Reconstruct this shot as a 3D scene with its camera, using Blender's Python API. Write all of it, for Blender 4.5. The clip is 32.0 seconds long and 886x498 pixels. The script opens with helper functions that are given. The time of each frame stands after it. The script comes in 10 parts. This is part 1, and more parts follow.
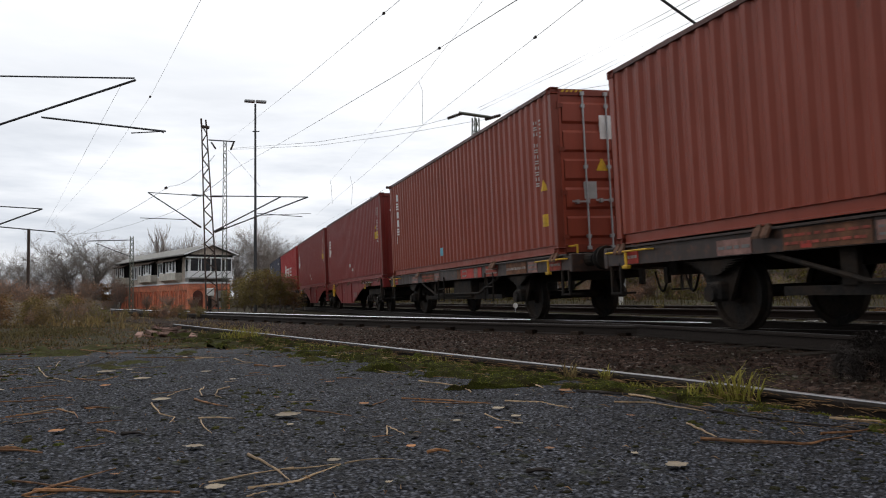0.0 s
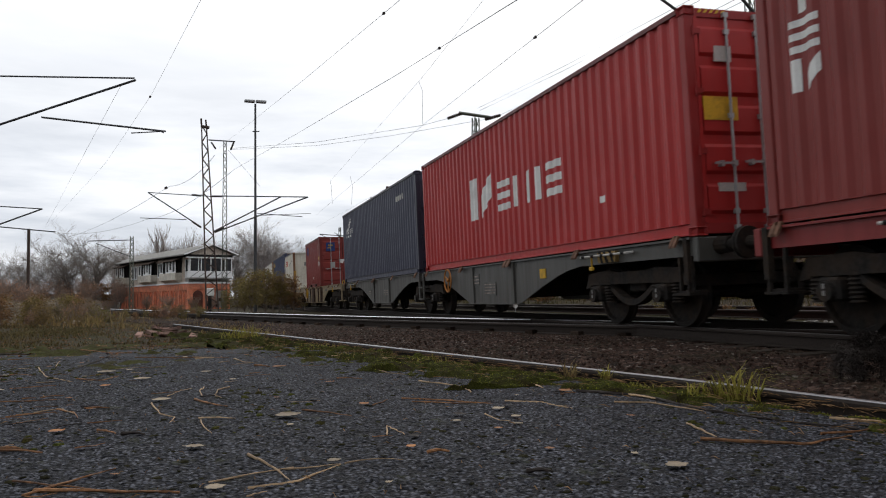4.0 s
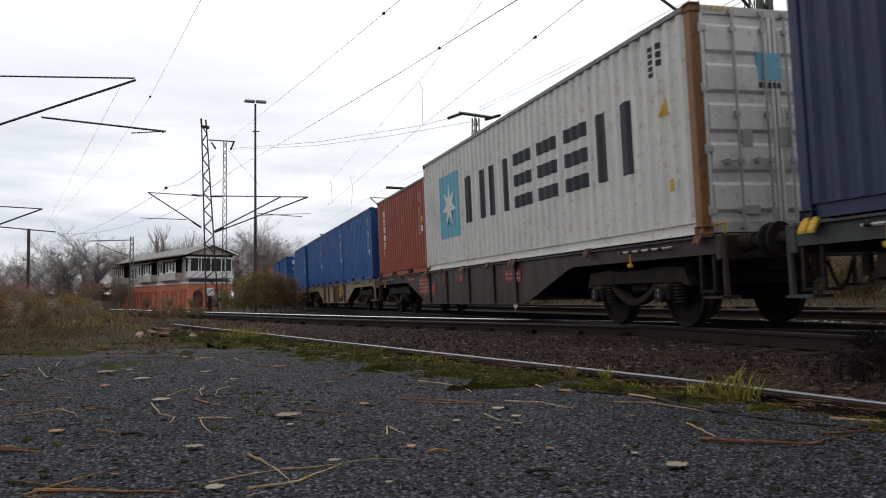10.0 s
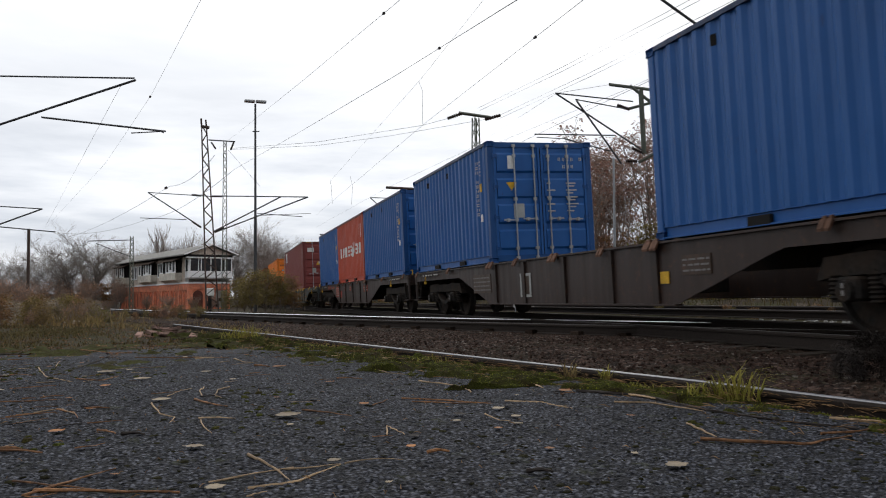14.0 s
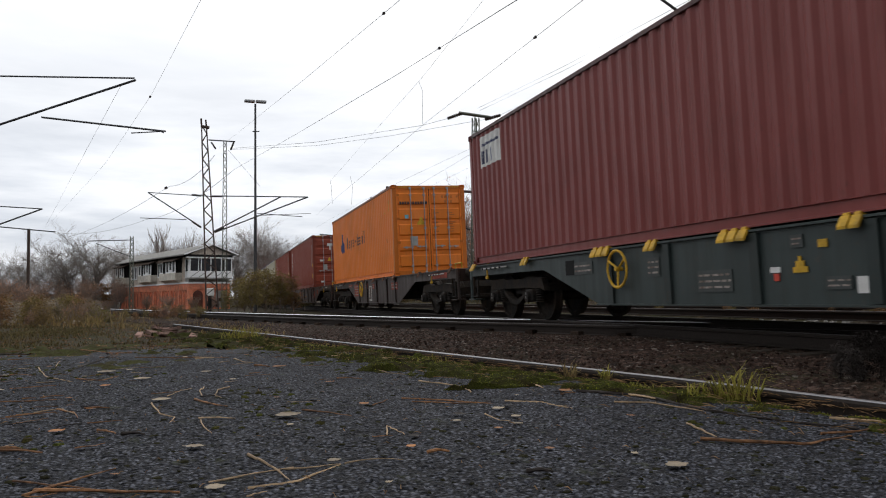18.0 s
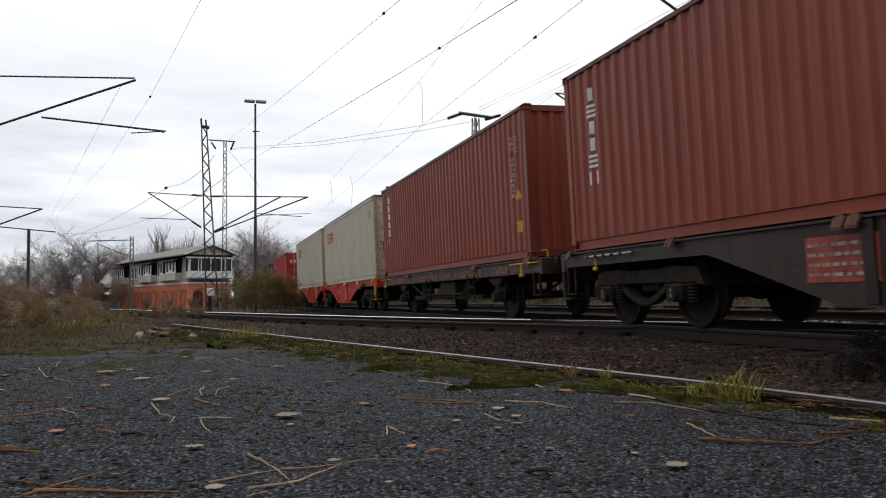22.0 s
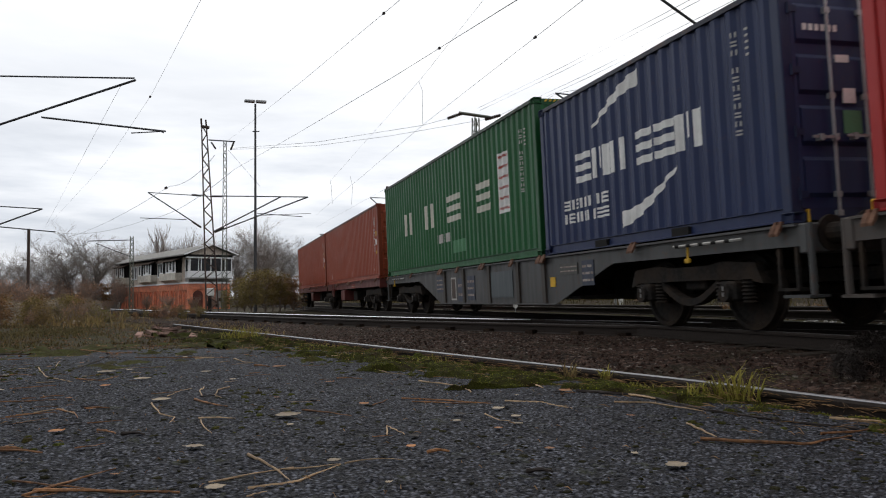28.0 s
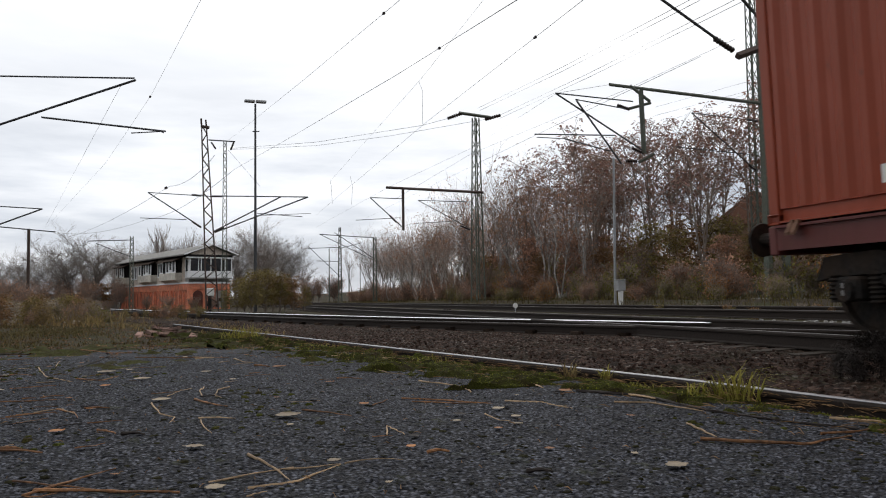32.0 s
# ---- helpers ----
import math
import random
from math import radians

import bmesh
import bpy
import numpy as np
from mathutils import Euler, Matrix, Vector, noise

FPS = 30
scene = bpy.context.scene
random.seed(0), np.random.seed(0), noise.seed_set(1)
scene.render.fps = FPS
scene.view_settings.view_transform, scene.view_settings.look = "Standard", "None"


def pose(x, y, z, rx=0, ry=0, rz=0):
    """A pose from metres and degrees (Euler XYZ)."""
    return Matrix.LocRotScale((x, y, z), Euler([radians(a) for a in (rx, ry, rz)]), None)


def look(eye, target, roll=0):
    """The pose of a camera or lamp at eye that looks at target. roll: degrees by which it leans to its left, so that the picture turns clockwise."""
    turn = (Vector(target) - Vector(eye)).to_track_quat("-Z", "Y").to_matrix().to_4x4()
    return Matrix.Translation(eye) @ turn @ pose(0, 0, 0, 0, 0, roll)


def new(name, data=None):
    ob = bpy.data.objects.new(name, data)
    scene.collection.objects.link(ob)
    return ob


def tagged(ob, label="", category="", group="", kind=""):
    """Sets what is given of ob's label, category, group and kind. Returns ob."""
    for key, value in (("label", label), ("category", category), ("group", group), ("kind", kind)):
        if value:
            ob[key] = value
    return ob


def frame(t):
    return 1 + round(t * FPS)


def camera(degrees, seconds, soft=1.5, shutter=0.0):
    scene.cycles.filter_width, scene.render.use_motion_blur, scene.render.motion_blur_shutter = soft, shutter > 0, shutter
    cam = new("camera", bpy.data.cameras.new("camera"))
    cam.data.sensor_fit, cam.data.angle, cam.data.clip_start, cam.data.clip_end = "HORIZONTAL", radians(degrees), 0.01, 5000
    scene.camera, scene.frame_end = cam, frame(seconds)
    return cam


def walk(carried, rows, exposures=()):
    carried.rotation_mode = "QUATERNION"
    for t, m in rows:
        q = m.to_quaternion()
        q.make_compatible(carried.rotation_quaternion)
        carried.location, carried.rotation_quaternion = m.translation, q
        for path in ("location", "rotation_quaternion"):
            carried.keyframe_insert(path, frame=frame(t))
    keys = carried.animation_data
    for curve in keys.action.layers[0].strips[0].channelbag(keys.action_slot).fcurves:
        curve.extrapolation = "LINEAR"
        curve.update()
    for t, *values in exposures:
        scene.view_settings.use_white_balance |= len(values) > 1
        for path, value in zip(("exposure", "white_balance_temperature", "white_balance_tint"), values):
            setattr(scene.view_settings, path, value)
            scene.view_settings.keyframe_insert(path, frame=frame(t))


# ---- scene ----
import functools

# ---------------------------------------------------------------- camera
EYE = Vector((0.0, 0.0, 0.6))
YAW, TILT = radians(17.3825), radians(3.6434)
AIM = EYE + 10 * Vector((math.sin(YAW) * math.cos(TILT), math.cos(YAW) * math.cos(TILT), math.sin(TILT)))
cam = camera(59.13, 32.0, soft=1.05, shutter=0.1)
walk(cam, [(0, look(EYE, AIM, -0.7495)), (32, look(EYE, AIM, -0.7495))])

# ---------------------------------------------------------------- world and light
SUN_HIGH, SUN_TURN = radians(38), radians(25)
world = bpy.data.worlds.new("overcast_sky")
scene.world = world
world.use_nodes = True
wn, wl = world.node_tree.nodes, world.node_tree.links
wn.clear()


def node(tree, kind, **sets):
    n = tree.nodes.new(kind)
    for key, value in sets.items():
        if key in n.inputs:
            n.inputs[key].default_value = value
    return n


def ramp(tree, fac, stops):
    n = tree.nodes.new("ShaderNodeValToRGB")
    els = n.color_ramp.elements
    while len(els) < len(stops):
        els.new(0.5)
    for e, (p, c) in zip(els, stops):
        e.position = p
        e.color = (*c, 1) if len(c) == 3 else c
    tree.links.new(fac, n.inputs["Fac"])
    return n.outputs["Color"]


def mixed(tree, fac, a, b, blend="MIX"):
    n = tree.nodes.new("ShaderNodeMix")
    n.data_type, n.blend_type = "RGBA", blend
    for value, slot in ((fac, 0), (a, 6), (b, 7)):
        if isinstance(value, (int, float)):
            n.inputs[slot].default_value = value
        elif isinstance(value, tuple):
            n.inputs[slot].default_value = (*value, 1)
        else:
            tree.links.new(value, n.inputs[slot])
    return n.outputs[2]


def build_sky():
    t = world.node_tree
    out = t.nodes.new("ShaderNodeOutputWorld")
    coord = t.nodes.new("ShaderNodeTexCoord")
    sky = t.nodes.new("ShaderNodeTexSky")
    sky.sky_type, sky.sun_disc = "NISHITA", False
    sky.sun_elevation, sky.sun_rotation = SUN_HIGH, SUN_TURN
    stretch = t.nodes.new("ShaderNodeMapping")
    stretch.inputs["Scale"].default_value = (1.0, 1.0, 5.5)
    t.links.new(coord.outputs["Generated"], stretch.inputs["Vector"])
    big = node(t, "ShaderNodeTexNoise", Scale=2.3, Detail=7.0, Roughness=0.56)
    t.links.new(stretch.outputs["Vector"], big.inputs["Vector"])
    split = t.nodes.new("ShaderNodeSeparateXYZ")
    t.links.new(coord.outputs["Generated"], split.inputs["Vector"])
    # cloud layers: greyer towards the horizon, a bright white veil higher up
    veil = ramp(t, split.outputs["Z"], [(0.0, (0.0,) * 3), (0.12, (0.12,) * 3), (0.30, (1,) * 3)])
    grey = ramp(t, big.outputs["Fac"], [(0.38, (0.46, 0.50, 0.585)), (0.50, (0.70, 0.74, 0.82)), (0.61, (0.98, 1.0, 1.05))])
    white = ramp(t, big.outputs["Fac"], [(0.3, (0.98, 1.0, 1.04)), (0.7, (1.2, 1.2, 1.2))])
    cloud = mixed(t, veil, grey, white)
    dim = t.nodes.new("ShaderNodeVectorMath")
    dim.operation = "SCALE"
    dim.inputs["Scale"].default_value = 0.12
    t.links.new(sky.outputs["Color"], dim.inputs[0])
    full = mixed(t, 0.93, dim.outputs["Vector"], cloud)
    # the veiled sun brightens its half of the sky
    glow = t.nodes.new("ShaderNodeVectorMath")
    glow.operation = "DOT_PRODUCT"
    glow.inputs[1].default_value = (math.sin(SUN_TURN) * math.cos(SUN_HIGH), math.cos(SUN_TURN) * math.cos(SUN_HIGH), math.sin(SUN_HIGH))
    unit = t.nodes.new("ShaderNodeVectorMath")
    unit.operation = "NORMALIZE"
    t.links.new(coord.outputs["Generated"], unit.inputs[0])
    t.links.new(unit.outputs["Vector"], glow.inputs[0])
    half = t.nodes.new("ShaderNodeMapRange")
    for slot, value in zip(("From Min", "From Max", "To Min", "To Max"), (-0.7, 0.75, 0.0, 1.0)):
        half.inputs[slot].default_value = value
    t.links.new(glow.outputs["Value"], half.inputs["Value"])
    lit = ramp(t, half.outputs["Result"], [(0.0, (0.42, 0.435, 0.47)), (1.0, (1.0, 1.0, 1.0))])
    full = mixed(t, 1.0, full, lit, "MULTIPLY")
    back = t.nodes.new("ShaderNodeBackground")
    back.inputs["Strength"].default_value = 1.0
    t.links.new(full, back.inputs["Color"])
    t.links.new(back.outputs["Background"], out.inputs["Surface"])


build_sky()
sun = new("sun", bpy.data.lights.new("sun", "SUN"))
sun.data.energy, sun.data.angle, sun.data.color = 0.5, radians(35), (1.0, 0.97, 0.92)
sun.matrix_world = look((0, 0, 60), (-40 * math.sin(SUN_TURN), -40 * math.cos(SUN_TURN), 60 - 40 * math.tan(SUN_HIGH)))
scene.view_settings.exposure = 0.0

# ---------------------------------------------------------------- materials


def surface(name, base, rough=0.7, metal=0.0, vary=0.15, grain=60.0, stain=(0, 0, 0), stain_amount=0.0, stain_scale=1.2, bump=0.2, bump_dist=0.004,
            per_object=0.0, streak=0.0, spec=0.3, island=0.0, coords="Object", through_light=0.0):
    m = bpy.data.materials.new(name)
    m.use_nodes = True
    t = m.node_tree
    b = t.nodes["Principled BSDF"]
    b.inputs["Roughness"].default_value, b.inputs["Metallic"].default_value = rough, metal
    b.inputs["Specular IOR Level"].default_value = spec
    coord = t.nodes.new("ShaderNodeTexCoord")
    vec = coord.outputs[coords]
    fine = node(t, "ShaderNodeTexNoise", Scale=grain, Detail=3.0, Roughness=0.65)
    t.links.new(vec, fine.inputs["Vector"])
    dark = tuple(c * (1 - vary) for c in base)
    light = tuple(min(1, c * (1 + vary)) for c in base)
    col = ramp(t, fine.outputs["Fac"], [(0.3, dark), (0.7, light)])
    if stain_amount:
        soft = node(t, "ShaderNodeTexNoise", Scale=stain_scale, Detail=5.0, Roughness=0.6)
        if streak:
            mp = t.nodes.new("ShaderNodeMapping")
            mp.inputs["Scale"].default_value = (1, 1, streak)
            t.links.new(vec, mp.inputs["Vector"])
            t.links.new(mp.outputs["Vector"], soft.inputs["Vector"])
        else:
            t.links.new(vec, soft.inputs["Vector"])
        mask = ramp(t, soft.outputs["Fac"], [(0.42, (0, 0, 0)), (0.68, (stain_amount,) * 3)])
        col = mixed(t, mask, col, stain)
    if per_object:
        info = t.nodes.new("ShaderNodeObjectInfo")
        shade = ramp(t, info.outputs["Random"], [(0.0, (1 - per_object,) * 3), (1.0, (1 + per_object * 0.5,) * 3)])
        col = mixed(t, 1.0, col, shade, "MULTIPLY")
    if island:
        geo = t.nodes.new("ShaderNodeNewGeometry")
        shade = ramp(t, geo.outputs["Random Per Island"], [(0.0, (1 - island,) * 3), (1.0, (1 + island * 0.6,) * 3)])
        col = mixed(t, 1.0, col, shade, "MULTIPLY")
    t.links.new(col, b.inputs["Base Color"])
    if bump:
        bp = node(t, "ShaderNodeBump", Strength=bump, Distance=bump_dist)
        t.links.new(fine.outputs["Fac"], bp.inputs["Height"])
        t.links.new(bp.outputs["Normal"], b.inputs["Normal"])
    if through_light:
        thin = t.nodes.new("ShaderNodeBsdfTranslucent")
        t.links.new(col, thin.inputs["Color"])
        both = t.nodes.new("ShaderNodeMixShader")
        both.inputs["Fac"].default_value = through_light
        t.links.new(b.outputs["BSDF"], both.inputs[1])
        t.links.new(thin.outputs["BSDF"], both.inputs[2])
        t.links.new(both.outputs["Shader"], t.nodes["Material Output"].inputs["Surface"])
    return m


@functools.lru_cache(maxsize=None)
def paint_coat(r, g, b, dirt=0.35, rust=0.0):
    """Weathered paint on steel: dirt film, faint vertical streaks, chips of rust."""
    m = bpy.data.materials.new("weathered_paint")
    m.use_nodes = True
    t = m.node_tree
    p = t.nodes["Principled BSDF"]
    p.inputs["Roughness"].default_value = 0.52
    p.inputs["Specular IOR Level"].default_value = 0.34
    coord = t.nodes.new("ShaderNodeTexCoord")
    info = t.nodes.new("ShaderNodeObjectInfo")
    shift = t.nodes.new("ShaderNodeVectorMath")
    shift.operation = "ADD"
    t.links.new(coord.outputs["Object"], shift.inputs[0])
    jump = t.nodes.new("ShaderNodeVectorMath")
    jump.operation = "SCALE"
    jump.inputs["Scale"].default_value = 37.0
    t.links.new(info.outputs["Random"], jump.inputs[0])
    t.links.new(jump.outputs["Vector"], shift.inputs[1])
    v = shift.outputs["Vector"]
    long = t.nodes.new("ShaderNodeMapping")
    long.inputs["Scale"].default_value = (2.2, 2.2, 0.22)
    t.links.new(v, long.inputs["Vector"])
    streaks = node(t, "ShaderNodeTexNoise", Scale=2.6, Detail=6.0, Roughness=0.62)
    t.links.new(long.outputs["Vector"], streaks.inputs["Vector"])
    cloud = node(t, "ShaderNodeTexNoise", Scale=0.9, Detail=5.0, Roughness=0.6)
    t.links.new(v, cloud.inputs["Vector"])
    chips = node(t, "ShaderNodeTexNoise", Scale=9.0, Detail=8.0, Roughness=0.72)
    t.links.new(v, chips.inputs["Vector"])
    base = (r, g, b)
    top = max(base)
    faded = tuple(min(1, c * 1.04 + 0.035 * top + 0.002) for c in base)
    deep = tuple(c * 0.86 for c in base)
    grimy = tuple(c * (0.55 if top < 0.4 else 0.72) + k for c, k in zip(base, (0.012, 0.008, 0.004)))
    col = ramp(t, cloud.outputs["Fac"], [(0.28, deep), (0.5, base), (0.74, faded)])
    mask = ramp(t, streaks.outputs["Fac"], [(0.45, (0, 0, 0)), (0.75, (dirt,) * 3)])
    col = mixed(t, mask, col, grimy)
    if rust:
        spots = ramp(t, chips.outputs["Fac"], [(0.575 - 0.1 * rust, (0, 0, 0)), (0.66, (min(1, rust * 1.3),) * 3)])
        col = mixed(t, spots, col, (0.34, 0.17, 0.075) if top > 0.4 else (0.13, 0.055, 0.025))
    # small upright scuffs and chipped spots
    tall = t.nodes.new("ShaderNodeMapping")
    tall.inputs["Scale"].default_value = (9.0, 9.0, 3.2)
    t.links.new(v, tall.inputs["Vector"])
    nicks = node(t, "ShaderNodeTexNoise", Scale=1.3, Detail=3.0, Roughness=0.55)
    t.links.new(tall.outputs["Vector"], nicks.inputs["Vector"])
    chipped = ramp(t, nicks.outputs["Fac"], [(0.70, (0, 0, 0)), (0.735, (0.45 + 0.5 * min(1, rust),) * 3)])
    col = mixed(t, chipped, col, tuple(0.30 * c + k for c, k in zip(base, (0.035, 0.022, 0.016))))
    # thin rust runs down the plates, broken up by the broad noise
    thin = t.nodes.new("ShaderNodeMapping")
    thin.inputs["Scale"].default_value = (7.0, 7.0, 0.35)
    t.links.new(v, thin.inputs["Vector"])
    runs = node(t, "ShaderNodeTexNoise", Scale=2.2, Detail=4.0, Roughness=0.55)
    t.links.new(thin.outputs["Vector"], runs.inputs["Vector"])
    lines = ramp(t, runs.outputs["Fac"], [(0.60, (0, 0, 0)), (0.72, ((0.30 if top < 0.4 else 0.12) + 0.5 * min(1, rust),) * 3)])
    where = ramp(t, cloud.outputs["Fac"], [(0.46, (0, 0, 0)), (0.62, (1, 1, 1))])
    col = mixed(t, mixed(t, 1.0, lines, where, "MULTIPLY"), col, tuple(0.45 * c + k for c, k in zip(base, (0.045, 0.022, 0.012))))
    t.links.new(col, p.inputs["Base Color"])
    wear = ramp(t, streaks.outputs["Fac"], [(0.3, (0.36,) * 3), (0.8, (0.62,) * 3)])
    t.links.new(wear, p.inputs["Roughness"])
    bp = node(t, "ShaderNodeBump", Strength=0.4, Distance=0.010)
    t.links.new(cloud.outputs["Fac"], bp.inputs["Height"])
    t.links.new(bp.outputs["Normal"], p.inputs["Normal"])
    return m


M_BALLAST = surface("ballast_stone", (0.064, 0.040, 0.031), 0.95, spec=0.08, vary=0.5, grain=38, stain=(0.030, 0.020, 0.015), stain_amount=0.6, stain_scale=0.7, bump=0.9, bump_dist=0.03, island=0.55)
M_DIRT = surface("dirt_ground", (0.046, 0.035, 0.025), 0.95, spec=0.08, vary=0.5, grain=25, stain=(0.045, 0.048, 0.018), stain_amount=0.75, stain_scale=0.8, bump=0.8, bump_dist=0.03)
M_RAIL = surface("rail_steel_rusty", (0.024, 0.017, 0.013), 0.85, 0.0, vary=0.3, grain=40, bump=0.2)
M_CHAIR = surface("rusty_rail_chair", (0.055, 0.038, 0.028), 0.9, vary=0.4, grain=30, spec=0.1, per_object=0.4)
M_RAILTOP = surface("rail_head_worn", (0.24, 0.24, 0.25), 0.45, 1.0, vary=0.08, grain=80, bump=0.05)
M_RAILBRIGHT = surface("rail_head_polished", (0.95, 0.95, 0.96), 0.6, 1.0, vary=0.04, grain=80, bump=0.0)
M_RAILDULL = surface("rail_head_dull", (0.09, 0.082, 0.078), 0.6, 0.5, vary=0.2, grain=60, bump=0.05)
M_SLEEPER = surface("sleeper_concrete", (0.050, 0.040, 0.033), 0.9, spec=0.1, vary=0.25, grain=30, stain=(0.05, 0.04, 0.03), stain_amount=0.8, stain_scale=3, per_object=0.3)
M_BLACK = surface("running_gear_grime", (0.021, 0.0185, 0.0165), 0.8, 0.0, vary=0.45, grain=18, spec=0.14, stain=(0.052, 0.034, 0.022), stain_amount=0.7, stain_scale=3)
M_TREAD = surface("wheel_tread_steel", (0.35, 0.34, 0.33), 0.35, 0.9, vary=0.1)
M_RUSTLOCK = surface("rusty_lock_steel", (0.15, 0.075, 0.045), 0.8, vary=0.35, grain=14, stain=(0.05, 0.03, 0.022), stain_amount=0.7, stain_scale=6, per_object=0.3)
M_GALV = surface("galvanised_steel", (0.42, 0.43, 0.43), 0.5, 0.55, vary=0.15, grain=30, stain=(0.25, 0.2, 0.16), stain_amount=0.5)
M_WHITE = surface("white_marking", (0.82, 0.81, 0.77), 0.6, vary=0.1, stain=(0.4, 0.36, 0.33), stain_amount=0.4, stain_scale=3)
M_YELLOW = surface("yellow_paint", (0.72, 0.42, 0.03), 0.55, vary=0.12, stain=(0.2, 0.13, 0.03), stain_amount=0.6, stain_scale=5)
M_DULLYELLOW = surface("faded_yellow_paint", (0.30, 0.19, 0.05), 0.7, vary=0.3, grain=8, stain=(0.06, 0.04, 0.03), stain_amount=0.9, stain_scale=4)
# near-black for dark paint and rubber, and for painted shade in pockets and under eaves
M_BLACKSHADE = surface("near_black_and_shade", (0.012, 0.011, 0.010), 0.9, vary=0.2)

# ---------------------------------------------------------------- mesh tools


def box(bm, x0, x1, y0, y1, z0, z1, bevel=0.0):
    vs = [bm.verts.new(p) for p in ((x0, y0, z0), (x1, y0, z0), (x1, y1, z0), (x0, y1, z0), (x0, y0, z1), (x1, y0, z1), (x1, y1, z1), (x0, y1, z1))]
    fs = [bm.faces.new([vs[i] for i in q]) for q in ((3, 2, 1, 0), (4, 5, 6, 7), (0, 1, 5, 4), (1, 2, 6, 5), (2, 3, 7, 6), (3, 0, 4, 7))]
    if bevel:
        es = {e for f in fs for e in f.edges}
        bmesh.ops.bevel(bm, geom=list(es), offset=bevel, segments=1, affect="EDGES")
    return bm


def tube(bm, a, b, r0, r1=None, n=8):
    a, b = Vector(a), Vector(b)
    r1 = r0 if r1 is None else r1
    q = (b - a).to_track_quat("Z", "Y")
    rings = []
    for p, r in ((a, r0), (b, r1)):
        rings.append([bm.verts.new(p + q @ Vector((r * math.cos(2 * math.pi * i / n), r * math.sin(2 * math.pi * i / n), 0))) for i in range(n)])
    for i in range(n):
        bm.faces.new((rings[0][i], rings[0][(i + 1) % n], rings[1][(i + 1) % n], rings[1][i]))
    bm.faces.new(rings[0][::-1])
    bm.faces.new(rings[1])
    return bm


def prism(bm, outline, axis, lo, hi):
    """An outline of (a, b) pulled along one axis: x takes (y, z), y takes (x, z), z takes (x, y)."""
    def at(a, b, c):
        return {"x": (c, a, b), "y": (a, c, b), "z": (a, b, c)}[axis]
    v0 = [bm.verts.new(at(a, b, lo)) for a, b in outline]
    v1 = [bm.verts.new(at(a, b, hi)) for a, b in outline]
    n = len(outline)
    for i in range(n):
        bm.faces.new((v0[i], v0[(i + 1) % n], v1[(i + 1) % n], v1[i]))
    bm.faces.new(v0[::-1])
    bm.faces.new(v1)
    return bm


def finish(bm, name, smooth=False):
    bmesh.ops.recalc_face_normals(bm, faces=bm.faces)
    me = bpy.data.meshes.new(name)
    bm.to_mesh(me)
    bm.free()
    if smooth:
        me.polygons.foreach_set("use_smooth", [True] * len(me.polygons))
    return me


def place(name, me, material, parent=None, at=None, label=""):
    """Links mesh data as one object under a thing; the material sits on the object, so that alike pieces share a mesh."""
    ob = new(name, me)
    if not me.materials:
        me.materials.append(None)
    ob.material_slots[0].link = "OBJECT"
    ob.material_slots[0].material = material
    if parent:
        ob.parent = parent
    if at is not None:
        ob.matrix_basis = at
    if label:
        tagged(ob, label)
    return ob


def part(name, bm, material, parent, label="", at=None, smooth=False):
    return place(name, finish(bm, name, smooth), material, parent, at, label)


MESHES = {}


def shared(key, make, smooth=False):
    if key not in MESHES:
        bm = bmesh.new()
        make(bm)
        MESHES[key] = finish(bm, key if isinstance(key, str) else str(key[0]), smooth)
    return MESHES[key]


def thing(name, label, category, group="", at=None):
    ob = new(name)
    ob.empty_display_size = 0.3
    if at is not None:
        ob.matrix_basis = at
    return tagged(ob, label, category, group)


# ---------------------------------------------------------------- the line the train runs on
CANT, BEND, SIDE = radians(1.9), 0.000283717, 5.85252
RAIL = -0.44
CENTRE = SIDE + 1.219 - RAIL * math.sin(CANT)
LEVEL = EYE.z + RAIL + 1.219 * math.sin(CANT)
SPEED = 11.03


def line_pose(s):
    """Middle of the track on top of the rails, s metres along it, leaning with the cant."""
    return (Matrix.Translation((CENTRE + BEND * s * s / 2, s, LEVEL)) @ Matrix.Rotation(-math.atan(BEND * s), 4, "Z")
            @ Matrix.Rotation(-CANT, 4, "Y"))


MOVING = []


def ride(ob, u, up=0.0):
    """A thing that rolls with the train; u: where it is along the line at 0 s."""
    MOVING.append((ob, u, up))
    ob.matrix_basis = line_pose(u) @ Matrix.Translation((0, 0, up))


def motions():
    times = [i * 2.0 for i in range(17)]
    for ob, u, up in MOVING:
        walk(ob, [(t, line_pose(u - SPEED * t) @ Matrix.Translation((0, 0, up))) for t in times])
    spin = SPEED / 0.46
    first = WHEELSETS[0]
    walk(first, [(k / FPS, Matrix.Rotation(spin * k / FPS, 4, "X")) for k in range(32 * FPS + 1)])
    for other in WHEELSETS[1:]:
        other.rotation_mode = "QUATERNION"
        keys = other.animation_data_create()
        keys.action = first.animation_data.action
        keys.action_slot = first.animation_data.action_slot


# ---------------------------------------------------------------- containers
PITCH = 0.278
WALL = 1.219 - 0.022


def wave(y):
    """How deep the pressed wall lies at y along the container, 0 outside to 0.036 inside."""
    k = (y / PITCH) % 1.0
    if k < 0.26:
        return 0.0
    if k < 0.50:
        return 0.036 * (k - 0.26) / 0.24
    if k < 0.76:
        return 0.036
    return 0.036 * (1.0 - k) / 0.24


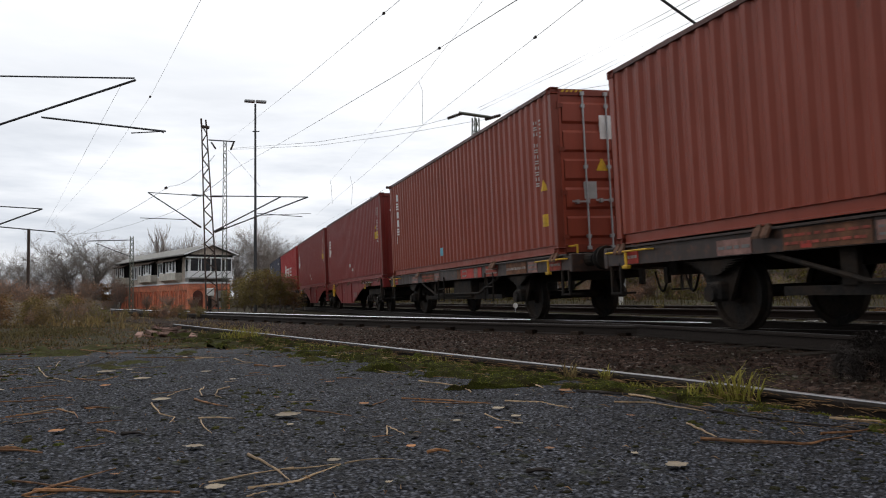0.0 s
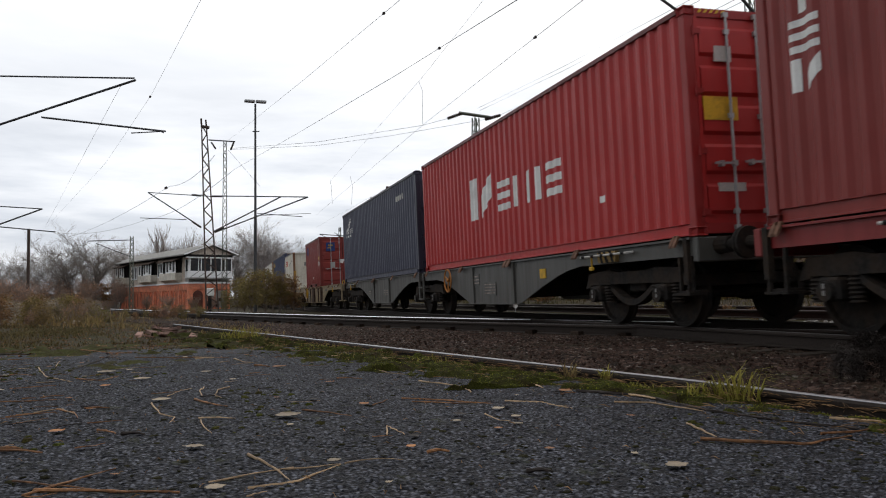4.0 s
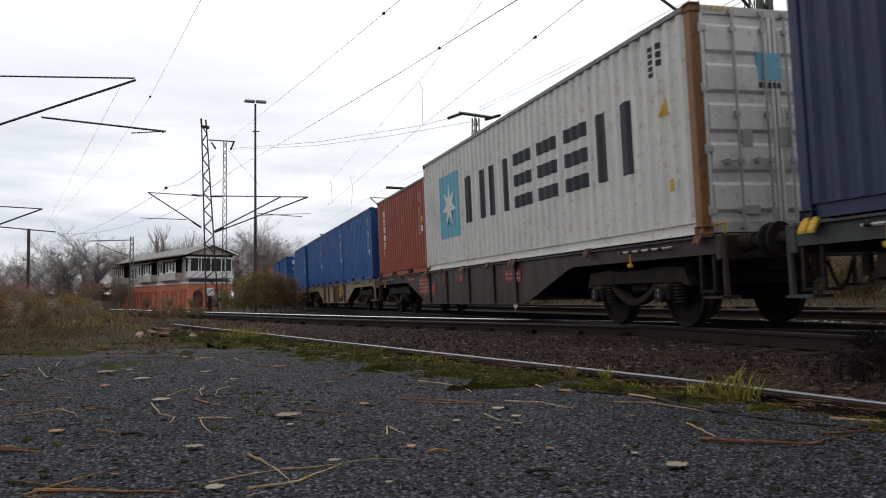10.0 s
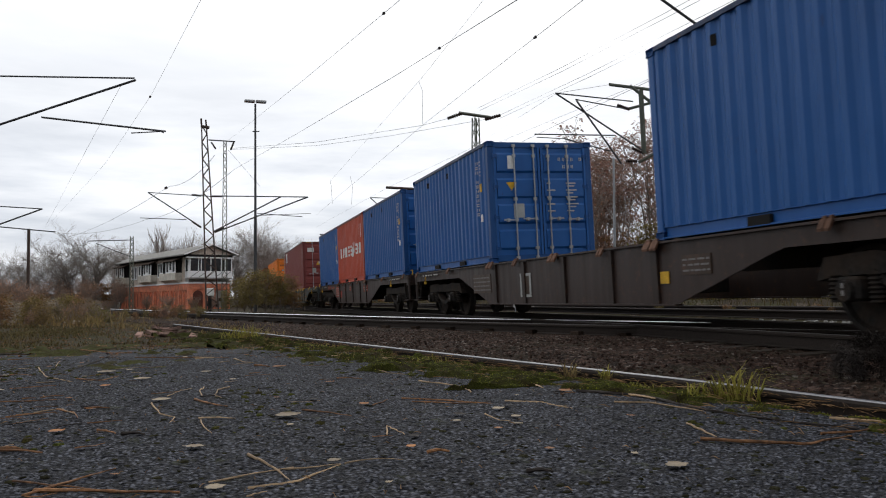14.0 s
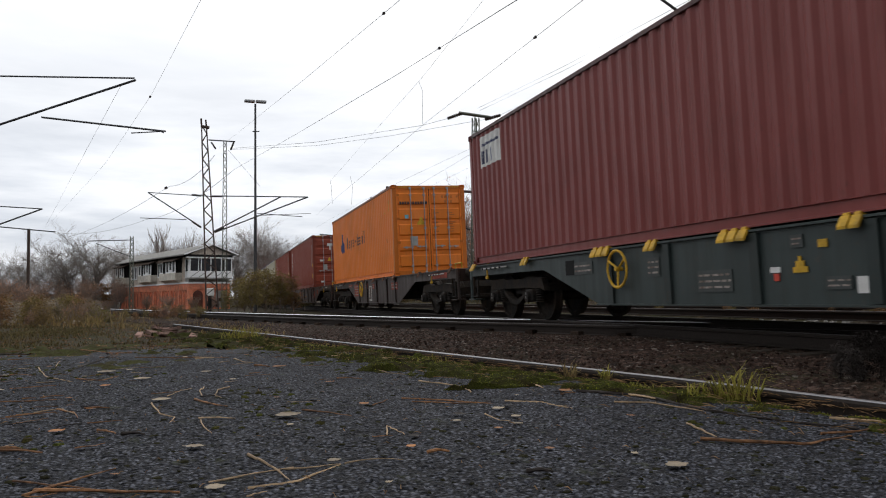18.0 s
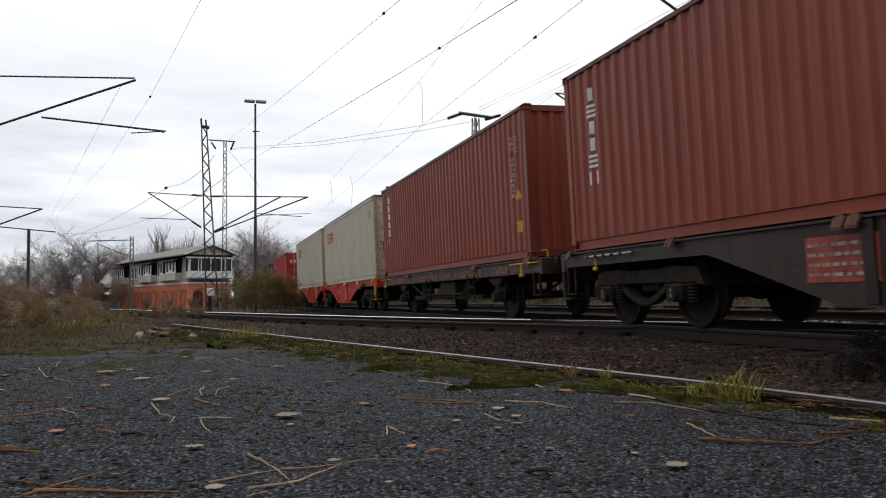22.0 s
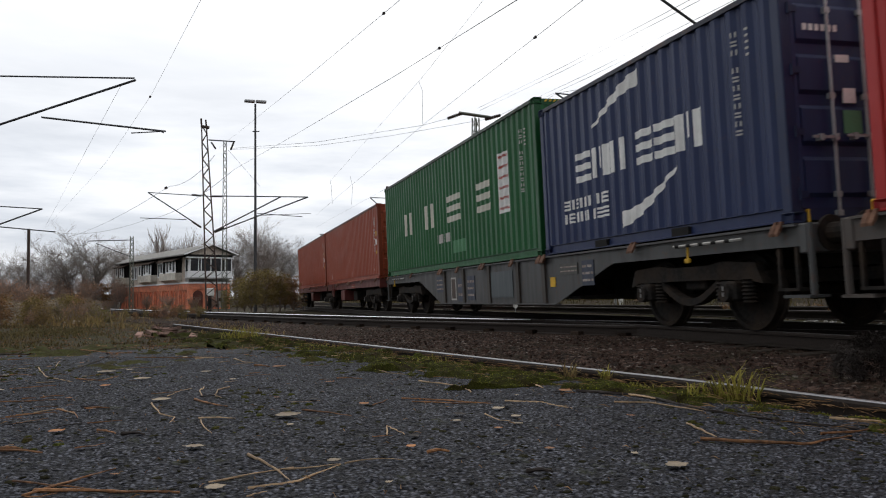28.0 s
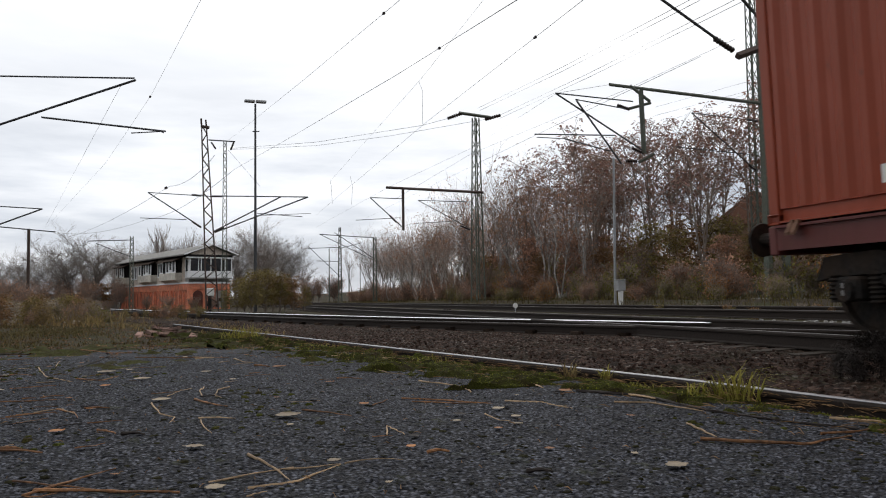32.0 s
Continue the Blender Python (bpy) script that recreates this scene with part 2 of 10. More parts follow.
def breaks(y0, y1):
    ys = {round(y0, 4), round(y1, 4)}
    k = math.floor(y0 / PITCH) - 1
    while k * PITCH < y1 + PITCH:
        for f in (0, 0.26, 0.50, 0.76):
            y = (k + f) * PITCH
            if y0 < y < y1:
                ys.add(round(y, 4))
        k += 1
    return sorted(ys)


def pressed(bm, ys, depth_of, z0, z1, outer, sign):
    """A wall pressed into vertical waves, with thickness; runs along y at x = sign * (outer - depth)."""
    a = [[bm.verts.new((sign * (outer - depth_of(y) - k), y, z)) for z in (z0, z1)] for y in ys for k in (0.0,)]
    b = [[bm.verts.new((sign * (outer - depth_of(y) - 0.012), y, z)) for z in (z0, z1)] for y in ys]
    for rows in (a, b):
        for p, q in zip(rows, rows[1:]):
            bm.faces.new((p[0], q[0], q[1], p[1]))
    for k in (0, 1):
        for (p, q), (r, s) in zip(zip(a, a[1:]), zip(b, b[1:])):
            bm.faces.new((p[k], q[k], s[k], r[k]))
    return bm


def painted(bm, pieces, lift=0.004):
    """Marks that follow the pressed near wall: each piece is (y0, low0, high0, y1, low1, high1)."""
    for y0, l0, h0, y1, l1, h1 in pieces:
        ys = breaks(y0, y1)
        cols = []
        for y in ys:
            f = (y - y0) / (y1 - y0)
            x = -(WALL - wave(y) + lift)
            cols.append((bm.verts.new((x, y, l0 + (l1 - l0) * f)), bm.verts.new((x, y, h0 + (h1 - h0) * f))))
        for (a, b), (c, d) in zip(cols, cols[1:]):
            bm.faces.new((a, b, d, c))
    return bm


def rect(y0, y1, z0, z1):
    return (y0, z0, z1, y1, z0, z1)


CONTAINER_H = {"std": 2.591, "high": 2.896}


def container(u, length, kind, colour, label, name="shipping_container", end="doors", dirt=0.35, rust=0.0, marks=(), end_marks=(), fans=(), pockets=False, roof=None, post=None, group="containers on the train"):
    """One box: near wall at -x, the end that faces the camera at -y."""
    h = CONTAINER_H[kind]
    hl, w = length / 2, 1.219
    ob = thing(name, label, "shipping container", group)
    coat = paint_coat(*colour, dirt, rust)
    dark = paint_coat(*[c * 0.72 for c in colour], 0.5, rust)
    steel = paint_coat(*post, 0.5, 0.6) if post else dark
    key = (length, kind)
    zb, zt = 0.168, h - 0.066
    edge = coat if roof else paint_coat(*[c * 0.30 + 0.012 for c in colour], 0.7, 0.5)
    for sign, nm in ((-1, "near"), (1, "far")):
        place("side_panel", shared(("side_panel", key, sign), lambda bm: pressed(bm, breaks(-hl + 0.10, hl - 0.10), wave, zb, zt, WALL, sign)), coat, ob)
        place("top_rail", shared(("top_rail", key, sign), lambda bm: box(bm, *sorted((sign * (w - 0.066), sign * (w - 0.006))), -hl + 0.17, hl - 0.17, h - 0.068, h - 0.006)), edge, ob)
        place("bottom_rail", shared(("bottom_rail", key, sign), lambda bm: prism(bm, [(sign * (w - 0.006), 0.018), (sign * (w - 0.006), 0.036), (sign * (w - 0.058), 0.044), (sign * (w - 0.058), 0.158), (sign * (w - 0.030), 0.163), (sign * (w - 0.030), 0.172), (sign * (w - 0.085), 0.172), (sign * (w - 0.085), 0.018)], "y", -hl + 0.17, hl - 0.17)), coat, ob)
    if roof:
        place("roof_panel", shared(("roof_cap", key), lambda bm: box(bm, -w + 0.015, w - 0.015, -hl + 0.02, hl - 0.02, h - 0.005, h + 0.065)), roof, ob, None, "indigo roof")
    else:
        place("roof_panel", shared(("roof_panel", key), lambda bm: box(bm, -w + 0.06, w - 0.06, -hl + 0.05, hl - 0.05, h - 0.06, h - 0.035)), coat, ob)
    place("floor_panel", shared(("floor_panel", key), lambda bm: box(bm, -w + 0.06, w - 0.06, -hl + 0.05, hl - 0.05, 0.10, 0.14)), M_BLACK, ob)
    for sx in (-1, 1):
        for sy in (-1, 1):
            at = Matrix.Translation((sx * (w - 0.08), sy * (hl - 0.085), 0))
            place("corner_post", shared(("corner_post", kind), lambda bm: box(bm, -0.07, 0.07, -0.07, 0.07, 0.11, h - 0.11, 0.012)), (steel if sy < 0 else coat), ob, at)
            for z in (0.0, h - 0.118):
                def casting(bm):
                    box(bm, -0.081, 0.081, -0.089, 0.089, 0, 0.118, 0.008)
                    bm.normal_update()
                    walls = [f for f in bm.faces if abs(f.normal.z) < 0.1 and f.calc_area() > 0.01]
                    bmesh.ops.inset_individual(bm, faces=walls, thickness=0.034, depth=-0.035)
                c = place("corner_casting", shared("corner_casting", casting), steel, ob, at @ Matrix.Translation((0, 0, z)))
    # ends
    for sy in (-1, 1):
        style = end if sy < 0 else "plain"
        y = sy * (hl - 0.03)
        if style == "plain":
            def wall_end(bm, sy=sy):
                xs = [x * 0.125 for x in range(-8, 9)]
                pts = []
                for i, x in enumerate(xs):
                    pts += [(x - 0.035, 0.0 if i % 2 else 0.045), (x + 0.035, 0.0 if i % 2 else 0.045)]
                pts[0], pts[-1] = (-1.08, pts[0][1]), (1.08, pts[-1][1])
                front = [[bm.verts.new((px, y - sy * d - sy * 0.02, z)) for z in (0.16, h - 0.12)] for px, d in pts]
                back = [[bm.verts.new((px, y - sy * d - sy * 0.035, z)) for z in (0.16, h - 0.12)] for px, d in pts]
                for rows in (front, back):
                    for p, q in zip(rows, rows[1:]):
                        bm.faces.new((p[0], q[0], q[1], p[1]))
            place("end_wall", shared(("end_wall", key, sy), wall_end), coat, ob)
        if style == "doors":
            for dx in (-1, 1):
                def leaf(bm, dx=dx):
                    x0, x1 = sorted((dx * 0.012, dx * 1.075))
                    box(bm, x0, x1, y + 0.02, y + 0.06, 0.16, h - 0.13)
                    for xa, xb in ((x0, x0 + 0.05), (x1 - 0.05, x1)):
                        box(bm, xa, xb, y - 0.016, y + 0.03, 0.162, h - 0.132)
                door = place("door", shared(("door", key, dx), leaf), coat, ob)
                rows = 5 if kind == "high" else 4
                step = (h - 0.40) / rows
                x0, x1 = sorted((dx * 0.012, dx * 1.075))
                for r in range(rows):
                    place("door_panel", shared(("door_panel", key, dx), lambda bm: prism(bm, [(y + 0.03, 0.017), (y - 0.014, 0.075), (y - 0.014, step - 0.13), (y + 0.03, step - 0.072)], "x", x0 + 0.07, x1 - 0.07)), coat, door, Matrix.Translation((0, 0, 0.24 + r * step)))
                for bx in (dx * 0.17, dx * 0.62):
                    def rod(bm, bx=bx):
                        tube(bm, (bx, y - 0.045, 0.07), (bx, y - 0.045, h - 0.07), 0.017, n=8)
                        for z in (0.10, 0.30, h * 0.52, h - 0.32, h - 0.10):
                            box(bm, bx - 0.036, bx + 0.036, y - 0.058, y - 0.01, z - 0.03, z + 0.03)
                    place("locking_rod", shared(("locking_rod", key, bx), rod), M_GALV, door, label="galvanised locking rod")

                    def lever(bm, bx=bx):
                        z = 0.92 if abs(bx) < 0.5 else 0.90
                        s = 1 if bx > 0 else -1
                        box(bm, *sorted((bx - s * 0.03, bx + s * 0.30)), y - 0.075, y - 0.058, z - 0.014, z + 0.014)
                        box(bm, bx - 0.028, bx + 0.028, y - 0.085, y - 0.03, z - 0.035, z + 0.035)
                        box(bm, *sorted((bx + s * 0.17, bx + s * 0.22)), y - 0.085, y - 0.014, z - 0.04, z + 0.03)
                    place("door_handle", shared(("door_handle", key, bx), lever), M_GALV, door)
                for k in range(4):
                    hz = 0.30 + k * (h - 0.62) / 3
                    place("hinge", shared(("hinge", key, dx), lambda bm: [box(bm, *sorted((dx * 0.99, dx * 1.10)), y - 0.030, y - 0.012, -0.035, 0.035), tube(bm, (dx * 1.095, y - 0.024, -0.06), (dx * 1.095, y - 0.024, 0.06), 0.018, n=6)]), dark, door, Matrix.Translation((0, 0, hz)))

                def gasket(bm, dx=dx):
                    x0, x1 = sorted((dx * 0.0, dx * 0.013))
                    box(bm, x0, x1, y - 0.004, y + 0.05, 0.16, h - 0.13)
                place("gasket", shared(("gasket", key, dx), gasket), M_BLACKSHADE, door)
        place("door_header" if style == "doors" else "end_header", shared(("end_header", key, sy), lambda bm: box(bm, -1.08, 1.08, *sorted((y, y - sy * 0.06)), h - 0.13, h - 0.02)), dark, ob)
        place("end_sill", shared(("end_sill", key, sy), lambda bm: box(bm, -1.08, 1.08, *sorted((y, y - sy * 0.06)), 0.03, 0.16)), dark, ob)
    if kind == "high" and end == "doors":
        for x0 in (-1.0, 0.62):
            place("height_mark", shared(("height_mark", length), lambda bm: [prism(bm, [(k * 0.085, h - 0.075), (k * 0.085 + 0.04, h - 0.075), (k * 0.085 + 0.07, h - 0.035), (k * 0.085 + 0.03, h - 0.035)], "y", -hl + 0.022, -hl + 0.035) for k in range(5)]), M_YELLOW, ob, Matrix.Translation((x0, 0, 0)), "yellow dashes marking the extra height")
    if pockets:
        for py in (-1.03, 1.03):
            # solid dark blocks stand for the shade inside the open pockets
            place("fork_pocket", shared(("fork_pocket",), lambda bm: box(bm, -w + 0.005, w - 0.005, -0.18, 0.18, 0.03, 0.135)), M_BLACKSHADE, ob, Matrix.Translation((0, py, 0)), "forklift pocket, its inner shade painted as a dark block")
    single = {"white_label", "warning_label", "scrape_patch", "vent", "hazard_diamond"}
    marks = [(nm, mat, [p], lab) if nm != "hazard_diamond" else (nm, mat, p, lab) for nm, mat, ps, lab in marks if nm in single for p in (ps if nm != "hazard_diamond" else [ps[k:k + 2] for k in range(0, len(ps), 2)])] + [m for m in marks if m[0] not in single]
    for nm, mat, pieces, lab in marks:
        bm = painted(bmesh.new(), pieces)
        mk = place(nm, finish(bm, nm), mat, ob, None, lab)
        if len(pieces) > 4:
            tagged(mk, kind="stuff")
    for nm, mat, tris, lab in fans:
        bm = bmesh.new()
        for tri in tris:
            bm.faces.new([bm.verts.new((-(WALL + 0.010), y, z)) for y, z in tri])
        place(nm, finish(bm, nm), mat, ob, None, lab)
    single |= {"door_sheet"}
    end_marks = [(nm, mat, [r], lab) for nm, mat, rs, lab in end_marks if nm in single for r in rs] + [m for m in end_marks if m[0] not in single]
    for nm, mat, rects, lab in end_marks:
        bm = bmesh.new()
        for x0, x1, z0, z1 in rects:
            box(bm, x0, x1, -hl + 0.008, -hl + 0.03, z0, z1)
        mk = place(nm, finish(bm, nm), mat, ob, None, lab)
        if len(rects) > 4:
            tagged(mk, kind="stuff")
    ride(ob, u + hl, 1.17)
    return ob


# ---------------------------------------------------------------- wagons
WHEELSETS = []


def wheelset_mesh(bm):
    tube(bm, (-0.98, 0, 0), (0.98, 0, 0), 0.08, n=10)
    for sx in (-1, 1):
        n = 28
        prof = [(0.68, 0.46 + 0.028), (0.71, 0.46 + 0.028), (0.725, 0.46), (0.815, 0.455), (0.82, 0.40), (0.775, 0.38), (0.755, 0.14), (0.81, 0.13), (0.81, 0.09)]
        back = [(0.68, 0.40), (0.715, 0.38), (0.735, 0.14), (0.68, 0.13), (0.68, 0.09)]
        ring = prof + back[::-1]
        rows = []
        for i in range(n):
            a = 2 * math.pi * i / n
            rows.append([bm.verts.new((sx * x, r * math.cos(a), r * math.sin(a))) for x, r in ring])
        for i in range(n):
            p, q = rows[i], rows[(i + 1) % n]
            for j in range(len(ring)):
                k = (j + 1) % len(ring)
                bm.faces.new((p[j], q[j], q[k], p[k]))


def frame_side(bm, sx):
    """Side frame of a two-axle bogie: a beam over the axle boxes with a thin drooping bow in the middle."""
    x0, x1 = sorted((sx * 0.93, sx * 1.05))
    prism(bm, [(-1.40, 0.56), (-1.28, 0.80), (-0.66, 0.84), (-0.42, 0.80), (0.42, 0.80), (0.66, 0.84), (1.28, 0.80), (1.40, 0.56), (1.18, 0.60), (0.66, 0.62), (-0.66, 0.62), (-1.18, 0.60)], "x", x0, x1)
    n = 12
    top = [(-0.66 + 1.32 * k / n, 0.66 - 0.27 * math.sin(math.pi * k / n)) for k in range(n + 1)]
    low = [(-0.72 + 1.44 * k / n, 0.62 - 0.32 * math.sin(math.pi * k / n)) for k in range(n + 1)]
    prism(bm, top + low[::-1], "x", x0 - 0.01, x1 + 0.01)


def axle_box(bm, sx):
    box(bm, *sorted((sx * 0.90, sx * 1.16)), -0.14, 0.14, 0.36, 0.60, 0.03)
    tube(bm, (sx * 1.15, 0, 0.46), (sx * 1.21, 0, 0.46), 0.11, 0.10, n=14)


def coil(bm):
    """A stout coil spring, ridged."""
    n, prev = 10, None
    for k in range(13):
        r = 0.088 if k % 2 == 0 else 0.062
        ring = [bm.verts.new((r * math.cos(6.283 * i / n), r * math.sin(6.283 * i / n), 0.022 * k)) for i in range(n)]
        if prev:
            for i in range(n):
                bm.faces.new((prev[i], prev[(i + 1) % n], ring[(i + 1) % n], ring[i]))
        else:
            bm.faces.new(ring[::-1])
        prev = ring
    bm.faces.new(prev)


def bogie(parent, y, mat=None):
    b = place("bogie_frame", shared("bogie_frame", lambda bm: box(bm, -0.95, 0.95, -0.22, 0.22, 0.50, 0.74, 0.02)), mat or M_BLACK, parent, Matrix.Translation((0, y, 0)))
    for sx in (-1, 1):
        place("side_frame", shared(("side_frame", sx), lambda bm: frame_side(bm, sx)), mat or M_BLACK, b)
    for dy in (-0.9, 0.9):
        wheels = place("wheelset", shared("wheelset", wheelset_mesh), M_BLACK, b)
        wheels.matrix_parent_inverse = Matrix.Translation((0, dy, 0.46))
        WHEELSETS.append(wheels)
        place("end_beam", shared("end_beam", lambda bm: box(bm, -0.95, 0.95, -0.06, 0.06, 0.55, 0.70)), M_BLACK, b, Matrix.Translation((0, dy * 1.45, 0)))
        for sx in (-1, 1):
            place("axle_box", shared(("axle_box", sx), lambda bm: axle_box(bm, sx)), M_BLACK, b, Matrix.Translation((0, dy, 0)))
            if sx < 0:
                place("reflector_strip", shared("reflector_strip", lambda bm: [box(bm, -1.218, -1.212, -0.016, 0.016, z, z + 0.05) for z in (0.42, 0.49)]), M_GHOST, b, Matrix.Translation((0, dy, 0)))
            for sy in (-0.24, 0.24):
                place("coil_spring", shared("coil_spring", coil), M_BLACK, b, Matrix.Translation((sx * 1.03, dy + sy, 0.35)))
        place("brake_beam", shared("brake_beam", lambda bm: box(bm, -0.80, 0.80, -0.04, 0.04, 0.36, 0.44)), M_BLACK, b, Matrix.Translation((0, dy * 0.42, 0)))
    return b


def single_axle(parent, y):
    b = None
    for sx in (-1, 1):
        g = place("axle_guard", shared(("axle_guard", sx), lambda bm: prism(bm, [(-0.5, 0.95), (0.5, 0.95), (0.30, 0.62), (0.16, 0.36), (-0.16, 0.36), (-0.30, 0.62)], "x", *sorted((sx * 0.99, sx * 1.03)))), M_BLACK, parent, Matrix.Translation((0, y, 0)))
        b = b or g

        def leaf_spring(bm, sx=sx):
            for k in range(6):
                half = 0.62 - 0.085 * k
                z = 0.86 - 0.03 * k
                prism(bm, [(-half, z), (half, z), (half * 0.4, z - 0.031), (-half * 0.4, z - 0.031)], "x", *sorted((sx * 1.03, sx * 1.13)))
        place("leaf_spring", shared(("leaf_spring", sx), leaf_spring), M_BLACK, g)
        place("axle_box", shared(("axle_box", sx), lambda bm: axle_box(bm, sx)), M_BLACK, g)
    wheels = place("wheelset", shared("wheelset", wheelset_mesh), M_BLACK, b)
    wheels.matrix_parent_inverse = Matrix.Translation((0, 0, 0.46))
    WHEELSETS.append(wheels)
    return b


def strand(bm, pts, r0, r1=None, n=6):
    """One round bar swept through the points."""
    pts = [Vector(p) for p in pts]
    r1 = r0 if r1 is None else r1
    prev = None
    for i, p in enumerate(pts):
        d = (pts[min(len(pts) - 1, i + 1)] - pts[max(0, i - 1)]).normalized()
        q = d.to_track_quat("Z", "Y")
        r = r0 + (r1 - r0) * i / max(1, len(pts) - 1)
        ring = [bm.verts.new(p + q @ Vector((r * math.cos(6.283 * k / n), r * math.sin(6.283 * k / n), 0))) for k in range(n)]
        if prev:
            best = min(range(n), key=lambda o: sum((prev[k].co - ring[(k + o) % n].co).length for k in range(0, n, 2)))
            ring = ring[best:] + ring[:best]
            for k in range(n):
                bm.faces.new((prev[k], prev[(k + 1) % n], ring[(k + 1) % n], ring[k]))
        else:
            bm.faces.new(ring[::-1])
        prev = ring
    bm.faces.new(prev)
    return bm


def buffers(parent, y, sy, step_mat=None):
    for sx in (-1, 1):
        def one(bm):
            tube(bm, (0, 0, 0), (0, sy * 0.34, 0), 0.12, 0.10, n=12)
            tube(bm, (0, sy * 0.30, 0), (0, sy * 0.60, 0), 0.075, n=12)
            tube(bm, (0, sy * 0.575, 0), (0, sy * 0.605, 0), 0.19, 0.195, n=20)
            tube(bm, (0, sy * 0.605, 0), (0, sy * 0.62, 0), 0.195, 0.17, n=20)
        place("buffer", shared(("buffer", sy), one), M_BLACK, parent, Matrix.Translation((sx * 0.875, y, 1.05)))

        def step(bm, sx=sx):
            x0, x1 = sorted((sx * 0.95, sx * 1.2))
            y0, y1 = sorted((-sy * 0.04, -sy * 0.34))
            box(bm, x0, x1, y0, y1, 0.47, 0.50)
            box(bm, *sorted((sx * 1.15, sx * 1.19)), y0, y0 + 0.04, 0.50, 0.92)
            box(bm, *sorted((sx * 1.15, sx * 1.19)), y1 - 0.04, y1, 0.50, 0.92)
        if step_mat:
            place("end_step", shared(("end_step", sy, sx), step), step_mat, parent, Matrix.Translation((0, y, 0)))

    def hook(bm):
        box(bm, -0.06, 0.06, *sorted((0, sy * 0.30)), -0.10, 0.06, 0.015)
        box(bm, -0.035, 0.035, *sorted((sy * 0.22, sy * 0.34)), -0.42, 0.0, 0.01)
    place("coupling_hook", shared(("coupling_hook", sy), hook), M_BLACK, parent, Matrix.Translation((0, y, 1.02)))
    place("brake_hose", shared(("brake_hose", sy), lambda bm: strand(bm, [(0.42, sy * (0.02 + 0.40 * k / 8), 0.80 - 0.34 * math.sin(math.pi * k / 8)) for k in range(9)], 0.022)), M_BLACK, parent, Matrix.Translation((0, y, 0)))
    place("shunter_handle", shared(("shunter_handle", sy), lambda bm: strand(bm, [(-1.0, -sy * 0.05, 1.16), (-1.0, -sy * 0.05, 1.30), (-1.0, -sy * 0.55, 1.30), (-1.0, -sy * 0.55, 1.16)], 0.018)), M_YELLOW, parent, Matrix.Translation((0, y, 0)), "bent yellow hand rail")


def hand_wheel(parent, y, z, mat, size=1.0):
    def ring(bm):
        n = 20
        pts = [Vector((-1.27, 0.27 * math.cos(2 * math.pi * i / n), 0.27 * math.sin(2 * math.pi * i / n))) for i in range(n)]
        for i in range(n):
            tube(bm, pts[i], pts[(i + 1) % n], 0.020, n=6)
        for a in (0.5, 0.5 + 2.09, 0.5 + 4.19):
            tube(bm, (-1.25, 0, 0), (-1.27, 0.27 * math.cos(a), 0.27 * math.sin(a)), 0.018, n=6)
        tube(bm, (-1.1, 0, 0), (-1.30, 0, 0), 0.03, n=8)
    place("hand_wheel", shared("hand_wheel", ring), mat, parent, Matrix.Translation((0, y, z)), "round brake hand wheel")


def grab_bar(parent, y, half):
    """A slim pale bar in front of the beam, ringed with dark bands, and the yellow valve grip under it."""
    bar = place("grab_bar", shared(("grab_bar", half), lambda bm: strand(bm, [(-1.20, -half, 1.07), (-1.29, -half + 0.05, 1.06), (-1.29, half - 0.05, 1.06), (-1.20, half, 1.07)], 0.018)), M_CODE, parent, Matrix.Translation((0, y, 0)), "pale grab bar with dark bands")
    for k in range(5):
        c = -half * 0.8 + half * 0.4 * k
        place("band", shared("grab_band", lambda bm: tube(bm, (-1.29, -0.045, 1.06), (-1.29, 0.045, 1.06), 0.022, n=8)), M_BLACKSHADE, bar, Matrix.Translation((0, c, 0)))
    place("valve_grip", shared("valve_grip", lambda bm: [tube(bm, (-1.27, 0, 0.90), (-1.27, 0, 1.06), 0.016, n=6), box(bm, -1.30, -1.25, -0.05, 0.05, 0.84, 0.90, 0.012)]), M_YELLOW, parent, Matrix.Translation((0, y + half * 0.5, 0)), "yellow valve grip")


def lock_spigot(parent, y, mat, wide=0.17):
    for sx in (-1, 1):
        def flap(bm):
            n = max(2, round(wide / 0.1))
            step = 2 * wide * 0.82 / n
            for k in range(n):
                c = -wide * 0.82 + step * (k + 0.5)
                hw = step * 0.40
                prism(bm, [(sx * 1.19, 1.172), (sx * 1.245, 1.172), (sx * 1.30, 1.075), (sx * 1.30, 1.045), (sx * 1.285, 1.045), (sx * 1.23, 1.135), (sx * 1.19, 1.135)], "y", c - hw, c + hw)
                tube(bm, (sx * 1.215, c - hw * 0.6, 1.175), (sx * 1.215, c + hw * 0.6, 1.175), 0.028, n=8)
        place("folding_lock", shared(("folding_lock", sx, wide), flap), mat, parent, Matrix.Translation((0, y, 0)))


def belly_beam(bm, sx, lo, hi, mid, deep, rise, z_shallow=0.93, z_deep=0.33, curve=False):
    """Fish-bellied side beam from lo to hi: deep round mid, a thin lip over the bogies."""
    side = [(deep + rise, z_shallow), (deep + rise * 0.82, z_shallow - 0.045), (deep + rise * 0.62, z_shallow - 0.15), (deep + rise * 0.4, z_shallow - 0.30)] if curve else [(deep + rise, z_shallow), (deep + rise * 0.9, z_shallow - 0.05)]
    line = [(lo, 1.15), (hi, 1.15), (hi, z_shallow)]
    line += [(mid + a, z) for a, z in side] + [(mid + deep, z_deep), (mid - deep, z_deep)] + [(mid - a, z) for a, z in side[::-1]]
    line += [(lo, z_shallow)]
    prism(bm, line, "x", *sorted((sx * 1.165, sx * 1.185)))


